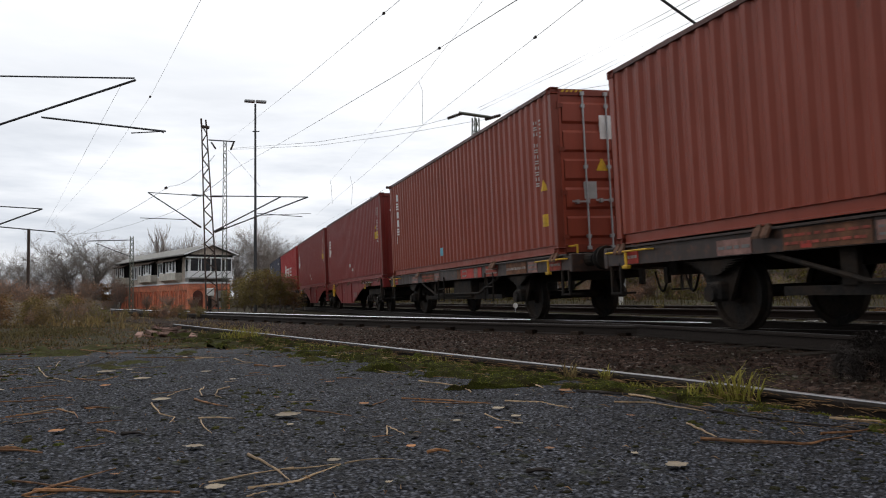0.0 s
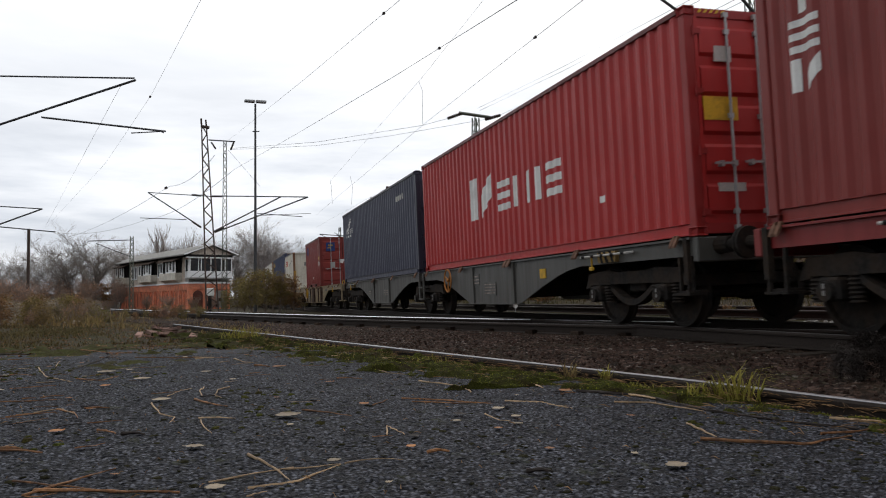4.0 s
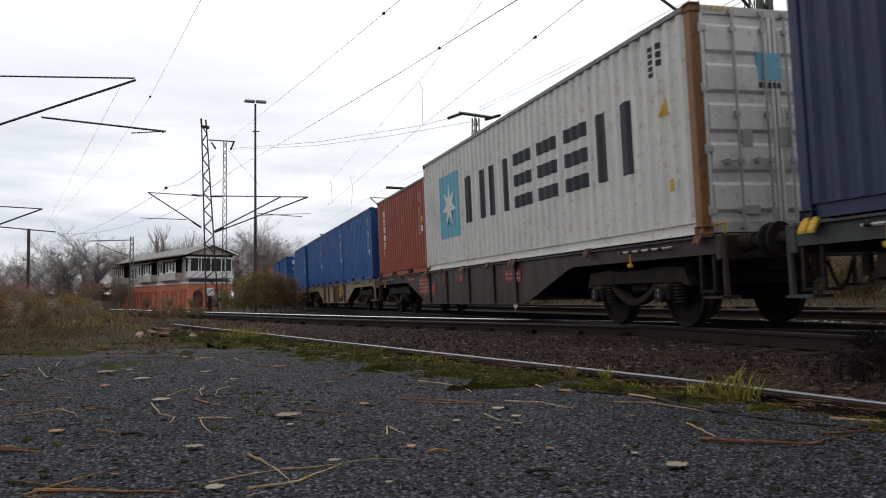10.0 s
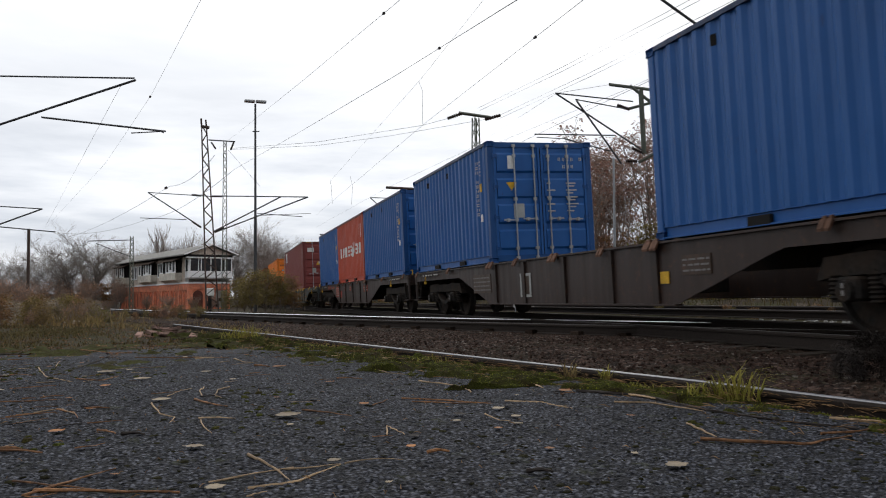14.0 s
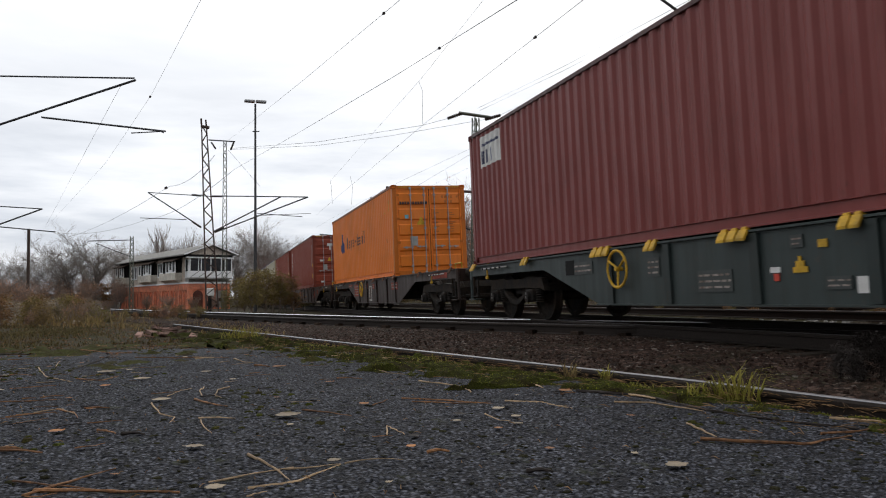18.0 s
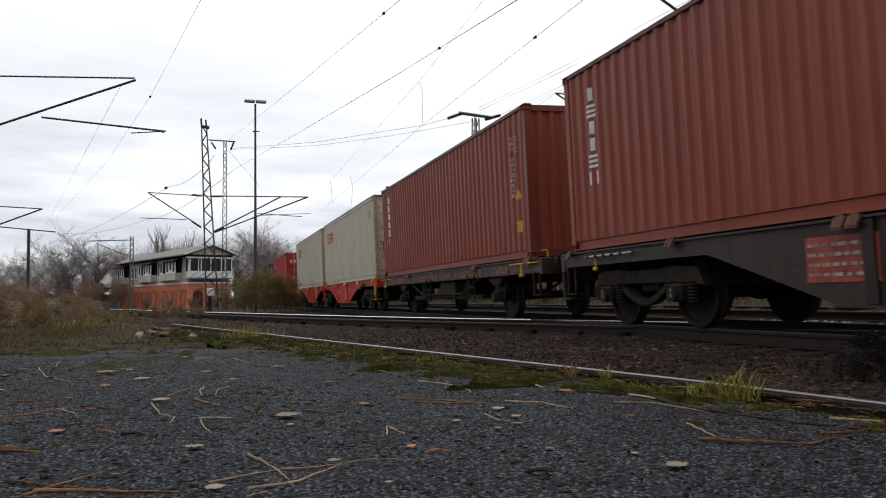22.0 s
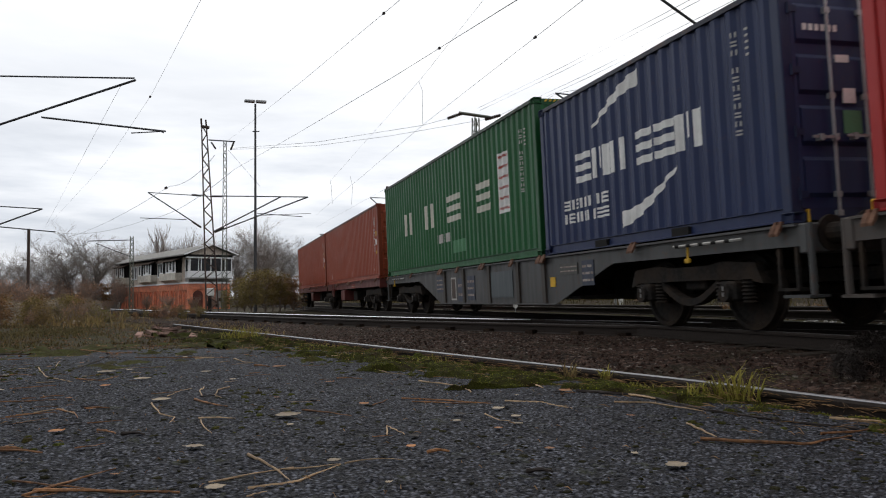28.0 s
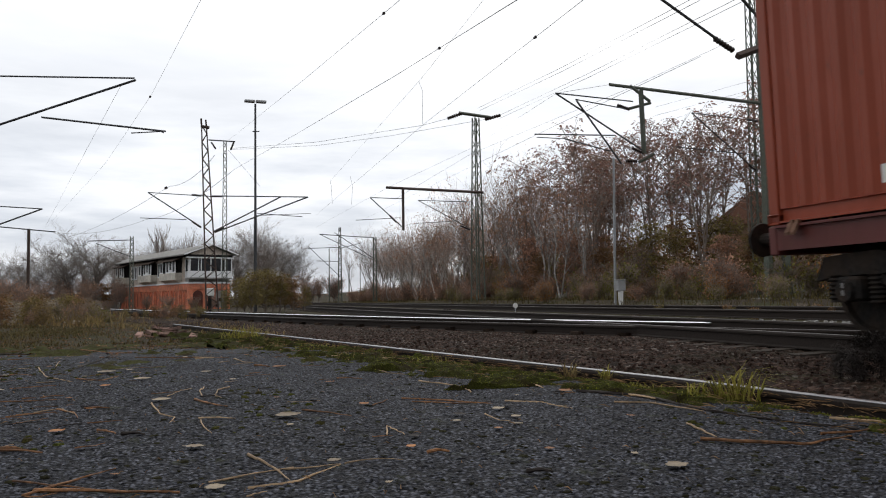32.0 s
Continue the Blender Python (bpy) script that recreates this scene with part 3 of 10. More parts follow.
def beam_set(ob, key, coat, lo, hi, mid, deep, rise, curve, z_deep=0.33):
    for sx in (-1, 1):
        place("side_beam", shared(("side_beam", key, sx), lambda bm: belly_beam(bm, sx, lo, hi, mid, deep, rise, curve=curve)), coat, ob)
        place("top_flange", shared(("top_flange", key, sx), lambda bm: box(bm, *sorted((sx * 1.10, sx * 1.235)), lo, hi, 1.135, 1.162)), coat, ob)
        place("bottom_flange", shared(("bottom_flange", key, sx), lambda bm: box(bm, *sorted((sx * 1.10, sx * 1.225)), mid - deep, mid + deep, z_deep - 0.02, z_deep)), coat, ob)


def ribs(ob, ys, coat, z_deep=0.33, half=0.05):
    for y in ys:
        for sx in (-1, 1):
            place("rib", shared(("rib", sx, half), lambda bm: prism(bm, [(sx * 1.185, 1.12), (sx * 1.23, 1.12), (sx * 1.22, z_deep + 0.01), (sx * 1.185, z_deep + 0.01)], "y", -half, half)), coat, ob, Matrix.Translation((0, y, 0)))


def underframe(ob, lo, hi, mid, deep):
    n = max(4, int((hi - lo) / 2.2))
    for k in range(n + 1):
        y = lo + 0.25 + (hi - lo - 0.5) * k / n
        place("cross_member", shared("cross_member", lambda bm: box(bm, -1.16, 1.16, -0.07, 0.07, 0.95, 1.12)), M_BLACK, ob, Matrix.Translation((0, y, 0)))
    place("centre_sill", shared(("centre_sill", round(hi - lo, 2)), lambda bm: box(bm, -0.16, 0.16, -(hi - lo) / 2, (hi - lo) / 2, 0.72, 1.10)), M_BLACK, ob, Matrix.Translation((0, (lo + hi) / 2, 0)))
    place("brake_cylinder", shared("brake_cylinder", lambda bm: tube(bm, (-0.5, -0.5, 0.6), (-0.5, 0.5, 0.6), 0.17, n=14)), M_BLACK, ob, Matrix.Translation((0, mid + deep * 0.3, 0)))
    place("brake_gear_box", shared("brake_gear_box", lambda bm: box(bm, -0.9, 0.9, -0.4, 0.4, 0.42, 0.80, 0.02)), M_BLACK, ob, Matrix.Translation((0, mid - deep * 0.4, 0)))


def flat_plate(bm, x, y0, y1, z0, z1):
    box(bm, x, x + 0.010, y0, y1, z0, z1)


def patch(ob, y0, y1, z0, z1, mat, bars=0, name="label_plate", label="", ink=None, lift=0.0):
    """A painted plate on the near beam, with rows of small bars where there is writing too small to read."""
    bm = bmesh.new()
    flat_plate(bm, -1.198 - lift, y0, y1, z0, z1)
    p = place(name, finish(bm, name), mat, ob, None, label)
    if bars:
        bm = bmesh.new()
        rnd = random.Random(int((y0 + z0) * 1000))
        h = (z1 - z0) / (bars + 0.6)
        for k in range(bars):
            y = y1 - 0.03
            zb = z1 - h * (k + 1)
            while y > y0 + 0.06:
                w = min(rnd.uniform(0.05, 0.16), y - y0 - 0.02)
                flat_plate(bm, -1.203 - lift, y - w, y, zb, zb + h * 0.34)
                y -= w + rnd.uniform(0.02, 0.05)
        t = place("text_bar", finish(bm, "text_bar"), ink or M_LETTER, p, None, "rows of small white lettering bars")
        tagged(t, kind="stuff")
    return p


def pocket_wagon(u_mid, colour, label, lock_mat=None, wheel_mat=None, wheel_y=2.6, rust=0.3, rib_colour=None, patches=()):
    """Four-axle container flat, 19.7 m over the buffers."""
    coat = paint_coat(*colour, 0.6, rust)
    ob = thing("container_wagon", label, "rail wagon", "wagons of the train")
    half, deep, rise = 9.25, 3.45, 2.0
    beam_set(ob, "pocket", coat, -half, half, 0.0, deep, rise, False)
    ribs(ob, (-3.0, -1.8, -0.2, 1.5, 3.0), paint_coat(*(rib_colour or [c * 0.75 for c in colour]), 0.7, rust), half=0.07)
    underframe(ob, -half, half, 0, deep)
    for sy in (-1, 1):
        place("headstock", shared(("headstock", sy), lambda bm: box(bm, -1.2, 1.2, *sorted((0, sy * 0.12)), 0.85, 1.16, 0.015)), coat, ob, Matrix.Translation((0, sy * half, 0)))
        buffers(ob, sy * half, sy, M_BLACK)
        bogie(ob, sy * 7.1)
        place("end_post", shared(("end_post", sy), lambda bm: [tube(bm, (-1.16, sy * 0.03, 0.42), (-1.16, sy * 0.03, 1.16), 0.035, n=8), box(bm, -1.24, -0.98, *sorted((-sy * 0.32, sy * 0.05)), 0.40, 0.43)]), coat, ob, Matrix.Translation((0, sy * (half + 0.1), 0)), "upright post with a foot board")
        grab_bar(ob, sy * 7.75, 0.62)
    for y, w in ((-9.0, 0.15), (-6.1, 0.17), (-3.0, 0.36), (-1.6, 0.17), (0.1, 0.32), (1.8, 0.17), (3.2, 0.34), (6.1, 0.17), (9.0, 0.15)):
        lock_spigot(ob, y, lock_mat or M_RUSTLOCK, w if lock_mat else w * 0.62)
    if wheel_mat:
        hand_wheel(ob, wheel_y, 0.84, wheel_mat)
    for k, p in enumerate(patches):
        patch(ob, *p, lift=0.0004 * k)
    ride(ob, u_mid)
    return ob


def twin_wagon(u0, u1, colour, label, flat=False, wheel_mat=None, lock_mat=None, rust=0.2, patches=()):
    """Articulated container wagon on three bogies; u0, u1: its two ends."""
    coat = paint_coat(*colour, 0.55, rust)
    ob = thing("articulated_wagon", label, "rail wagon", "wagons of the train")
    mid, half = (u0 + u1) / 2, (u1 - u0) / 2 - 0.62
    pivot = half - 1.75
    for sy in (-1, 1):
        lo, hi = sorted((sy * 0.2, sy * half))
        c = sy * pivot / 2
        if flat:
            for sx in (-1, 1):
                place("side_beam", shared(("flat_beam", round(half, 2), sx, sy), lambda bm: box(bm, *sorted((sx * 1.17, sx * 1.19)), lo, hi, 0.90, 1.14)), coat, ob)
                place("top_flange", shared(("flat_top", round(half, 2), sx, sy), lambda bm: box(bm, *sorted((sx * 1.10, sx * 1.235)), lo, hi, 1.135, 1.162)), coat, ob)
            place("battery_box", shared(("battery_box",), lambda bm: box(bm, -1.2, -0.7, -0.45, 0.45, 0.42, 0.86, 0.02)), coat, ob, Matrix.Translation((0, c + 0.6, 0)))
            underframe(ob, lo, hi, c, 2.0)
            for sx in (-1, 1):
                place("inner_girder", shared(("inner_girder", sx), lambda bm: prism(bm, [(-4.2, 0.96), (4.2, 0.96), (2.6, 0.40), (-2.6, 0.40)], "x", *sorted((sx * 0.42, sx * 0.47)))), M_BLACK, ob, Matrix.Translation((0, c, 0)))
        else:
            beam_set(ob, ("twin", round(half, 2), sy), coat, lo, hi, c, 1.5, 2.6, True)
            ribs(ob, (c - 1.2, c + 1.2), coat, half=0.08)
            underframe(ob, lo, hi, c, 1.5)
        place("headstock", shared(("headstock", sy), lambda bm: box(bm, -1.2, 1.2, *sorted((0, sy * 0.12)), 0.85, 1.16, 0.015)), coat, ob, Matrix.Translation((0, sy * half, 0)))
        buffers(ob, sy * half, sy, None if flat else M_BLACK)
        for y, w in ((0.6, 0.15), (3.5, 0.17), (6.4, 0.34), (9.4, 0.17), (half - 0.3, 0.15)):
            lock_spigot(ob, sy * y, lock_mat or M_RUSTLOCK, w if lock_mat else w * 0.62)
        bogie(ob, sy * pivot)

        def hazard(bm):
            box(bm, -1.25, -1.19, -0.27, 0.27, 0.95, 1.11)
        if not flat:
            place("hazard_plate", shared("hazard_plate", hazard), M_DULLYELLOW, ob, Matrix.Translation((0, sy * 10.4, 0)), "worn yellow plate with dark stripes")
            place("hazard_stripe", shared("hazard_stripe", lambda bm: [prism(bm, [(y - 0.06, 0.945), (y + 0.01, 0.945), (y + 0.09, 1.115), (y + 0.02, 1.115)], "x", -1.256, -1.25) for y in (-0.17, 0.0, 0.15)]), M_BLACKSHADE, ob, Matrix.Translation((0, sy * 10.4, 0)))
            grab_bar(ob, sy * 10.35, 0.75)
    bogie(ob, 0)
    if not flat:
        place("step_hoop", shared("step_hoop", lambda bm: [box(bm, -1.235, -1.195, -0.24, -0.18, 0.42, 1.14), box(bm, -1.235, -1.195, 0.18, 0.24, 0.42, 1.14), box(bm, -1.26, -1.06, -0.18, 0.18, 0.42, 0.46), box(bm, -1.26, -1.06, -0.18, 0.18, 0.74, 0.78)]), coat, ob, Matrix.Translation((0, 0.1, 0)), "step hoop of flat bars")
    for sy in () if flat else (-1, 1):
        place("end_post", shared(("twin_post", sy), lambda bm: [box(bm, -1.24, -1.16, -0.04, 0.04, 0.60, 1.16), box(bm, -1.24, -0.98, *sorted((-sy * 0.30, sy * 0.05)), 0.44, 0.47), box(bm, -1.22, -1.18, -0.02, 0.02, 0.46, 0.61)]), M_YELLOW if lock_mat else M_BLACK, ob, Matrix.Translation((0, sy * (half - 0.1), 0)), "upright post with a foot board")
    hand_wheel(ob, 2.8 if lock_mat else -2.5, 0.88, wheel_mat or coat)
    for k, p in enumerate(patches):
        patch(ob, *p, lift=0.0004 * k)
    ride(ob, mid)
    return ob


def two_axle_wagon(u_mid, colour, label, patches=()):
    coat = paint_coat(*colour, 0.65, 0.5)
    ob = thing("flat_wagon", label, "rail wagon", "wagons of the train")
    half = 6.4
    for sx in (-1, 1):
        place("side_beam", shared(("short_beam", sx), lambda bm: box(bm, *sorted((sx * 1.17, sx * 1.19)), -half, half, 0.89, 1.14)), coat, ob)
        place("top_flange", shared(("short_top", sx), lambda bm: box(bm, *sorted((sx * 1.10, sx * 1.235)), -half, half, 1.135, 1.162)), coat, ob)
        place("truss_rod", shared(("truss_rod", sx), lambda bm: strand(bm, [(sx * 1.12, -3.0, 0.88), (sx * 1.12, -1.7, 0.55), (sx * 1.12, 1.7, 0.55), (sx * 1.12, 3.0, 0.88)], 0.03)), M_BLACK, ob)
        place("tool_box", shared(("tool_box", sx), lambda bm: box(bm, *sorted((sx * 0.7, sx * 1.1)), -1.1, 0.2, 0.45, 0.86, 0.02)), M_BLACK, ob)
    underframe(ob, -half, half, 0, 2.6)
    for y in (0.9, -2.6):
        place("side_ladder", shared("side_ladder", lambda bm: [strand(bm, [(-1.2, -0.24, 0.98), (-1.22, -0.24, 0.38), (-1.22, 0.24, 0.38), (-1.2, 0.24, 0.98)], 0.020), tube(bm, (-1.21, -0.24, 0.68), (-1.21, 0.24, 0.68), 0.018, n=6)]), M_BLACK, ob, Matrix.Translation((0, y, 0)))
    for sx in (-1, 1):
        place("lower_girder", shared(("lower_girder", sx), lambda bm: [box(bm, *sorted((sx * 0.98, sx * 1.05)), -2.9, 2.9, 0.42, 0.52), box(bm, *sorted((sx * 0.98, sx * 1.05)), -2.1, -1.9, 0.5, 0.88), box(bm, *sorted((sx * 0.98, sx * 1.05)), 1.9, 2.1, 0.5, 0.88), box(bm, *sorted((sx * 0.98, sx * 1.05)), -0.1, 0.1, 0.5, 0.88)]), M_BLACK, ob)
    for sy in (-1, 1):
        place("headstock", shared(("headstock", sy), lambda bm: box(bm, -1.2, 1.2, *sorted((0, sy * 0.12)), 0.85, 1.16, 0.015)), coat, ob, Matrix.Translation((0, sy * half, 0)))
        buffers(ob, sy * half, sy, M_BLACK)
        single_axle(ob, sy * 4.0)
        for y in (2.95, 5.95):
            lock_spigot(ob, sy * y, M_RUSTLOCK)
        place("grip_rail", shared(("grip_rail", sy), lambda bm: strand(bm, [(-1.19, sy * 5.15, 1.08), (-1.28, sy * 5.2, 1.08), (-1.28, sy * 6.3, 1.08), (-1.19, sy * 6.35, 1.08)], 0.015)), M_YELLOW, ob, None, "yellow grip rail")
        place("valve_handle", shared(("valve_handle", sy), lambda bm: [box(bm, -1.29, -1.26, sy * 5.75 - 0.025, sy * 5.75 + 0.025, 0.88, 1.07, 0.008), box(bm, -1.31, -1.24, sy * 5.75 - 0.07, sy * 5.75 + 0.07, 0.83, 0.885, 0.01)]), M_YELLOW, ob, None, "yellow valve handle")
    for k, p in enumerate(patches):
        patch(ob, *p, lift=0.0004 * k)
    ride(ob, u_mid)
    return ob


# ---------------------------------------------------------------- marks on the boxes
M_CODE = surface("white_code_paint", (0.52, 0.50, 0.46), 0.6, vary=0.15, stain=(0.3, 0.25, 0.22), stain_amount=0.4, stain_scale=3)
M_BLUEMARK = surface("light_blue_paint", (0.19, 0.50, 0.62), 0.6, vary=0.12, stain=(0.25, 0.35, 0.4), stain_amount=0.4)
M_REDMARK = surface("red_logo_paint", (0.62, 0.075, 0.045), 0.6, vary=0.15)
M_INK = surface("dark_logo_paint", (0.035, 0.04, 0.05), 0.6, vary=0.2, stain=(0.12, 0.12, 0.12), stain_amount=0.3)
M_INDIGO = surface("blue_logo_paint", (0.025, 0.045, 0.16), 0.6, vary=0.15)
M_SHEET = surface("grey_paper_sheet", (0.42, 0.43, 0.41), 0.8, vary=0.1, stain=(0.3, 0.3, 0.28), stain_amount=0.5, stain_scale=4)
M_LABELRED = surface("red_label_paint", (0.40, 0.085, 0.058), 0.75, vary=0.35, grain=12, stain=(0.09, 0.040, 0.030), stain_amount=0.8, stain_scale=5)
M_LETTER = surface("worn_lettering", (0.40, 0.34, 0.30), 0.7, vary=0.3, grain=20, stain=(0.12, 0.07, 0.05), stain_amount=0.9, stain_scale=7)
M_GHOST = surface("faded_scrape", (0.20, 0.19, 0.18), 0.7, vary=0.2)
M_PALEGREEN = surface("pale_green_patch", (0.10, 0.26, 0.13), 0.6, vary=0.15)


def bars_down(y0, y1, z0, z1, n, fill=0.72):
    """A column of n small blocks."""
    h = (z1 - z0) / n
    return [rect(y0, y1, z0 + h * k + h * (1 - fill) / 2, z0 + h * k + h * (1 + fill) / 2) for k in range(n)]


def glyph(y0, y1, z0, z1, style, w=0.28):
    """A plain group of bars as wide as one letter: two uprights, three rungs, or one post; left in the picture is +y."""
    d, h = (y1 - y0), (z1 - z0)
    s, t = d * max(w, 0.3), h * 0.22
    left, right = rect(y1 - s, y1, z0, z1), rect(y0, y0 + s, z0, z1)
    rungs = [rect(y0, y1, z1 - t, z1), rect(y0, y1, z0 + h / 2 - t / 2, z0 + h / 2 + t / 2), rect(y0, y1, z0, z0 + t)]
    post = [rect(y0 + d / 2 - s * 0.6, y0 + d / 2 + s * 0.6, z0, z1)]
    lean = [(y0, z0 + h * 0.45, z1, y0 + d * 0.5, z0, z0 + h * 0.55)]
    return {"n": [left, right], "h": [left, right], "u": [left, right], "m": [left, right] + [rect(y0 + d / 2 - s / 4, y0 + d / 2 + s / 4, z0 + h * 0.3, z1)], "f": rungs, "e": rungs, "o": rungs, "t": post, "i": post, "v": [left] + lean, "k": [left] + lean}[style]


def triangle(y0, y1, z0, z1):
    m = (y0 + y1) / 2
    return [(y0, z0, z0 + 0.002, m, z0, z1), (m, z0, z1, y1, z0, z0 + 0.002)]


def code(half, hz=0, rows=11, second=True):
    """Number columns near the end of a box, as bars."""
    out = []
    for k, r in enumerate(bars_down(-half + 0.745, -half + 0.815, 1.05 + hz, 2.28 + hz, rows + 1, 0.62)):
        if k != rows - 3:
            y0, z0, z1, y1 = r[0], r[1], r[2], r[3]
            out += [rect(y0, y0 + 0.020, z0, z1), rect(y1 - 0.020, y1, z0, z1)] if k % 2 else [rect(y0, y1, z0, z0 + 0.022), rect(y0, y1, z1 - 0.022, z1)]
    if second:
        out += bars_down(-half + 0.52, -half + 0.57, 1.90 + hz, 2.26 + hz, 5, 0.4)
    return ("code_bar", M_CODE, out, "column of white code bars")


def upright(half, hz, n=6, w=0.26):
    """White letters one under another at the far end of a box, as open blocks."""
    out = []
    for k, st in zip(range(n), "tfitoh" * 2):
        z1 = 2.50 + hz - k * 0.262
        out += glyph(half - 0.98, half - 0.98 + w, z1 - 0.20, z1, st)
    return ("vertical_logo", M_WHITE, out, "white upright logo of open blocks")


def labels(half, hz=0.0):
    y = -half + 0.62
    return [("warning_label", M_YELLOW, rect_list(y - 0.18, y - 0.02, 0.52 + hz, 0.74 + hz), "yellow warning label"), ("warning_triangle", M_YELLOW, triangle(y - 0.20, y, 1.16 + hz, 1.36 + hz), "yellow triangle label")]


def rect_list(*a):
    return [rect(*a)]


def door_marks(h, logo=M_WHITE, big=None):
    """Sheets and rows of writing bars on the doors: x -1.06..1.06, left leaf at -x."""
    out = [("door_sheet", M_SHEET, [(-0.66, -0.42, 0.95, 1.25)], "pale paper sheet on the door"),
           ("door_logo", logo, [(-0.80, -0.50, h - 0.62, h - 0.40)] if big is None else big, "small logo block on the door")]
    rows = []
    rnd = random.Random(int(h * 100))
    for k, z in enumerate((h - 0.42, h - 0.58)):
        for x in (0.16, 0.42, 0.52, 0.62, 0.72, 0.92):
            if k == 0 or x > 0.5 and x < 0.8:
                rows += [(x, x + 0.016, z, z + 0.075), (x + 0.034, x + 0.05, z, z + 0.075)]
    for k in range(5):
        z = h - 0.92 - 0.15 * k
        rows += [(0.13, 0.13 + rnd.uniform(0.08, 0.2), z, z + 0.028), (0.58, 0.58 + rnd.uniform(0.15, 0.3), z, z + 0.028)]
        if k < 4:
            rows += [(0.60, 0.60 + rnd.uniform(0.1, 0.28), z - 0.06, z - 0.035)]
    out.append(("door_code_bar", M_CODE, rows, "rows of white code bars on the door"))
    out.append(("door_triangle", M_YELLOW, [(-0.40 + 0.018 * i, -0.18 - 0.018 * i, 1.44 + 0.035 * i, 1.476 + 0.035 * i) for i in range(6)], "yellow warning triangle on the door"))
    return out


BROWN, DKRED, RUSTY = (0.285, 0.054, 0.027), (0.245, 0.034, 0.027), (0.33, 0.062, 0.025)
NAVY, BLUE = (0.030, 0.042, 0.098), (0.013, 0.102, 0.33)
RED40, ORANGE, GREEN, SLATE = (0.44, 0.026, 0.024), (0.86, 0.225, 0.018), (0.010, 0.110, 0.028), (0.052, 0.054, 0.086)


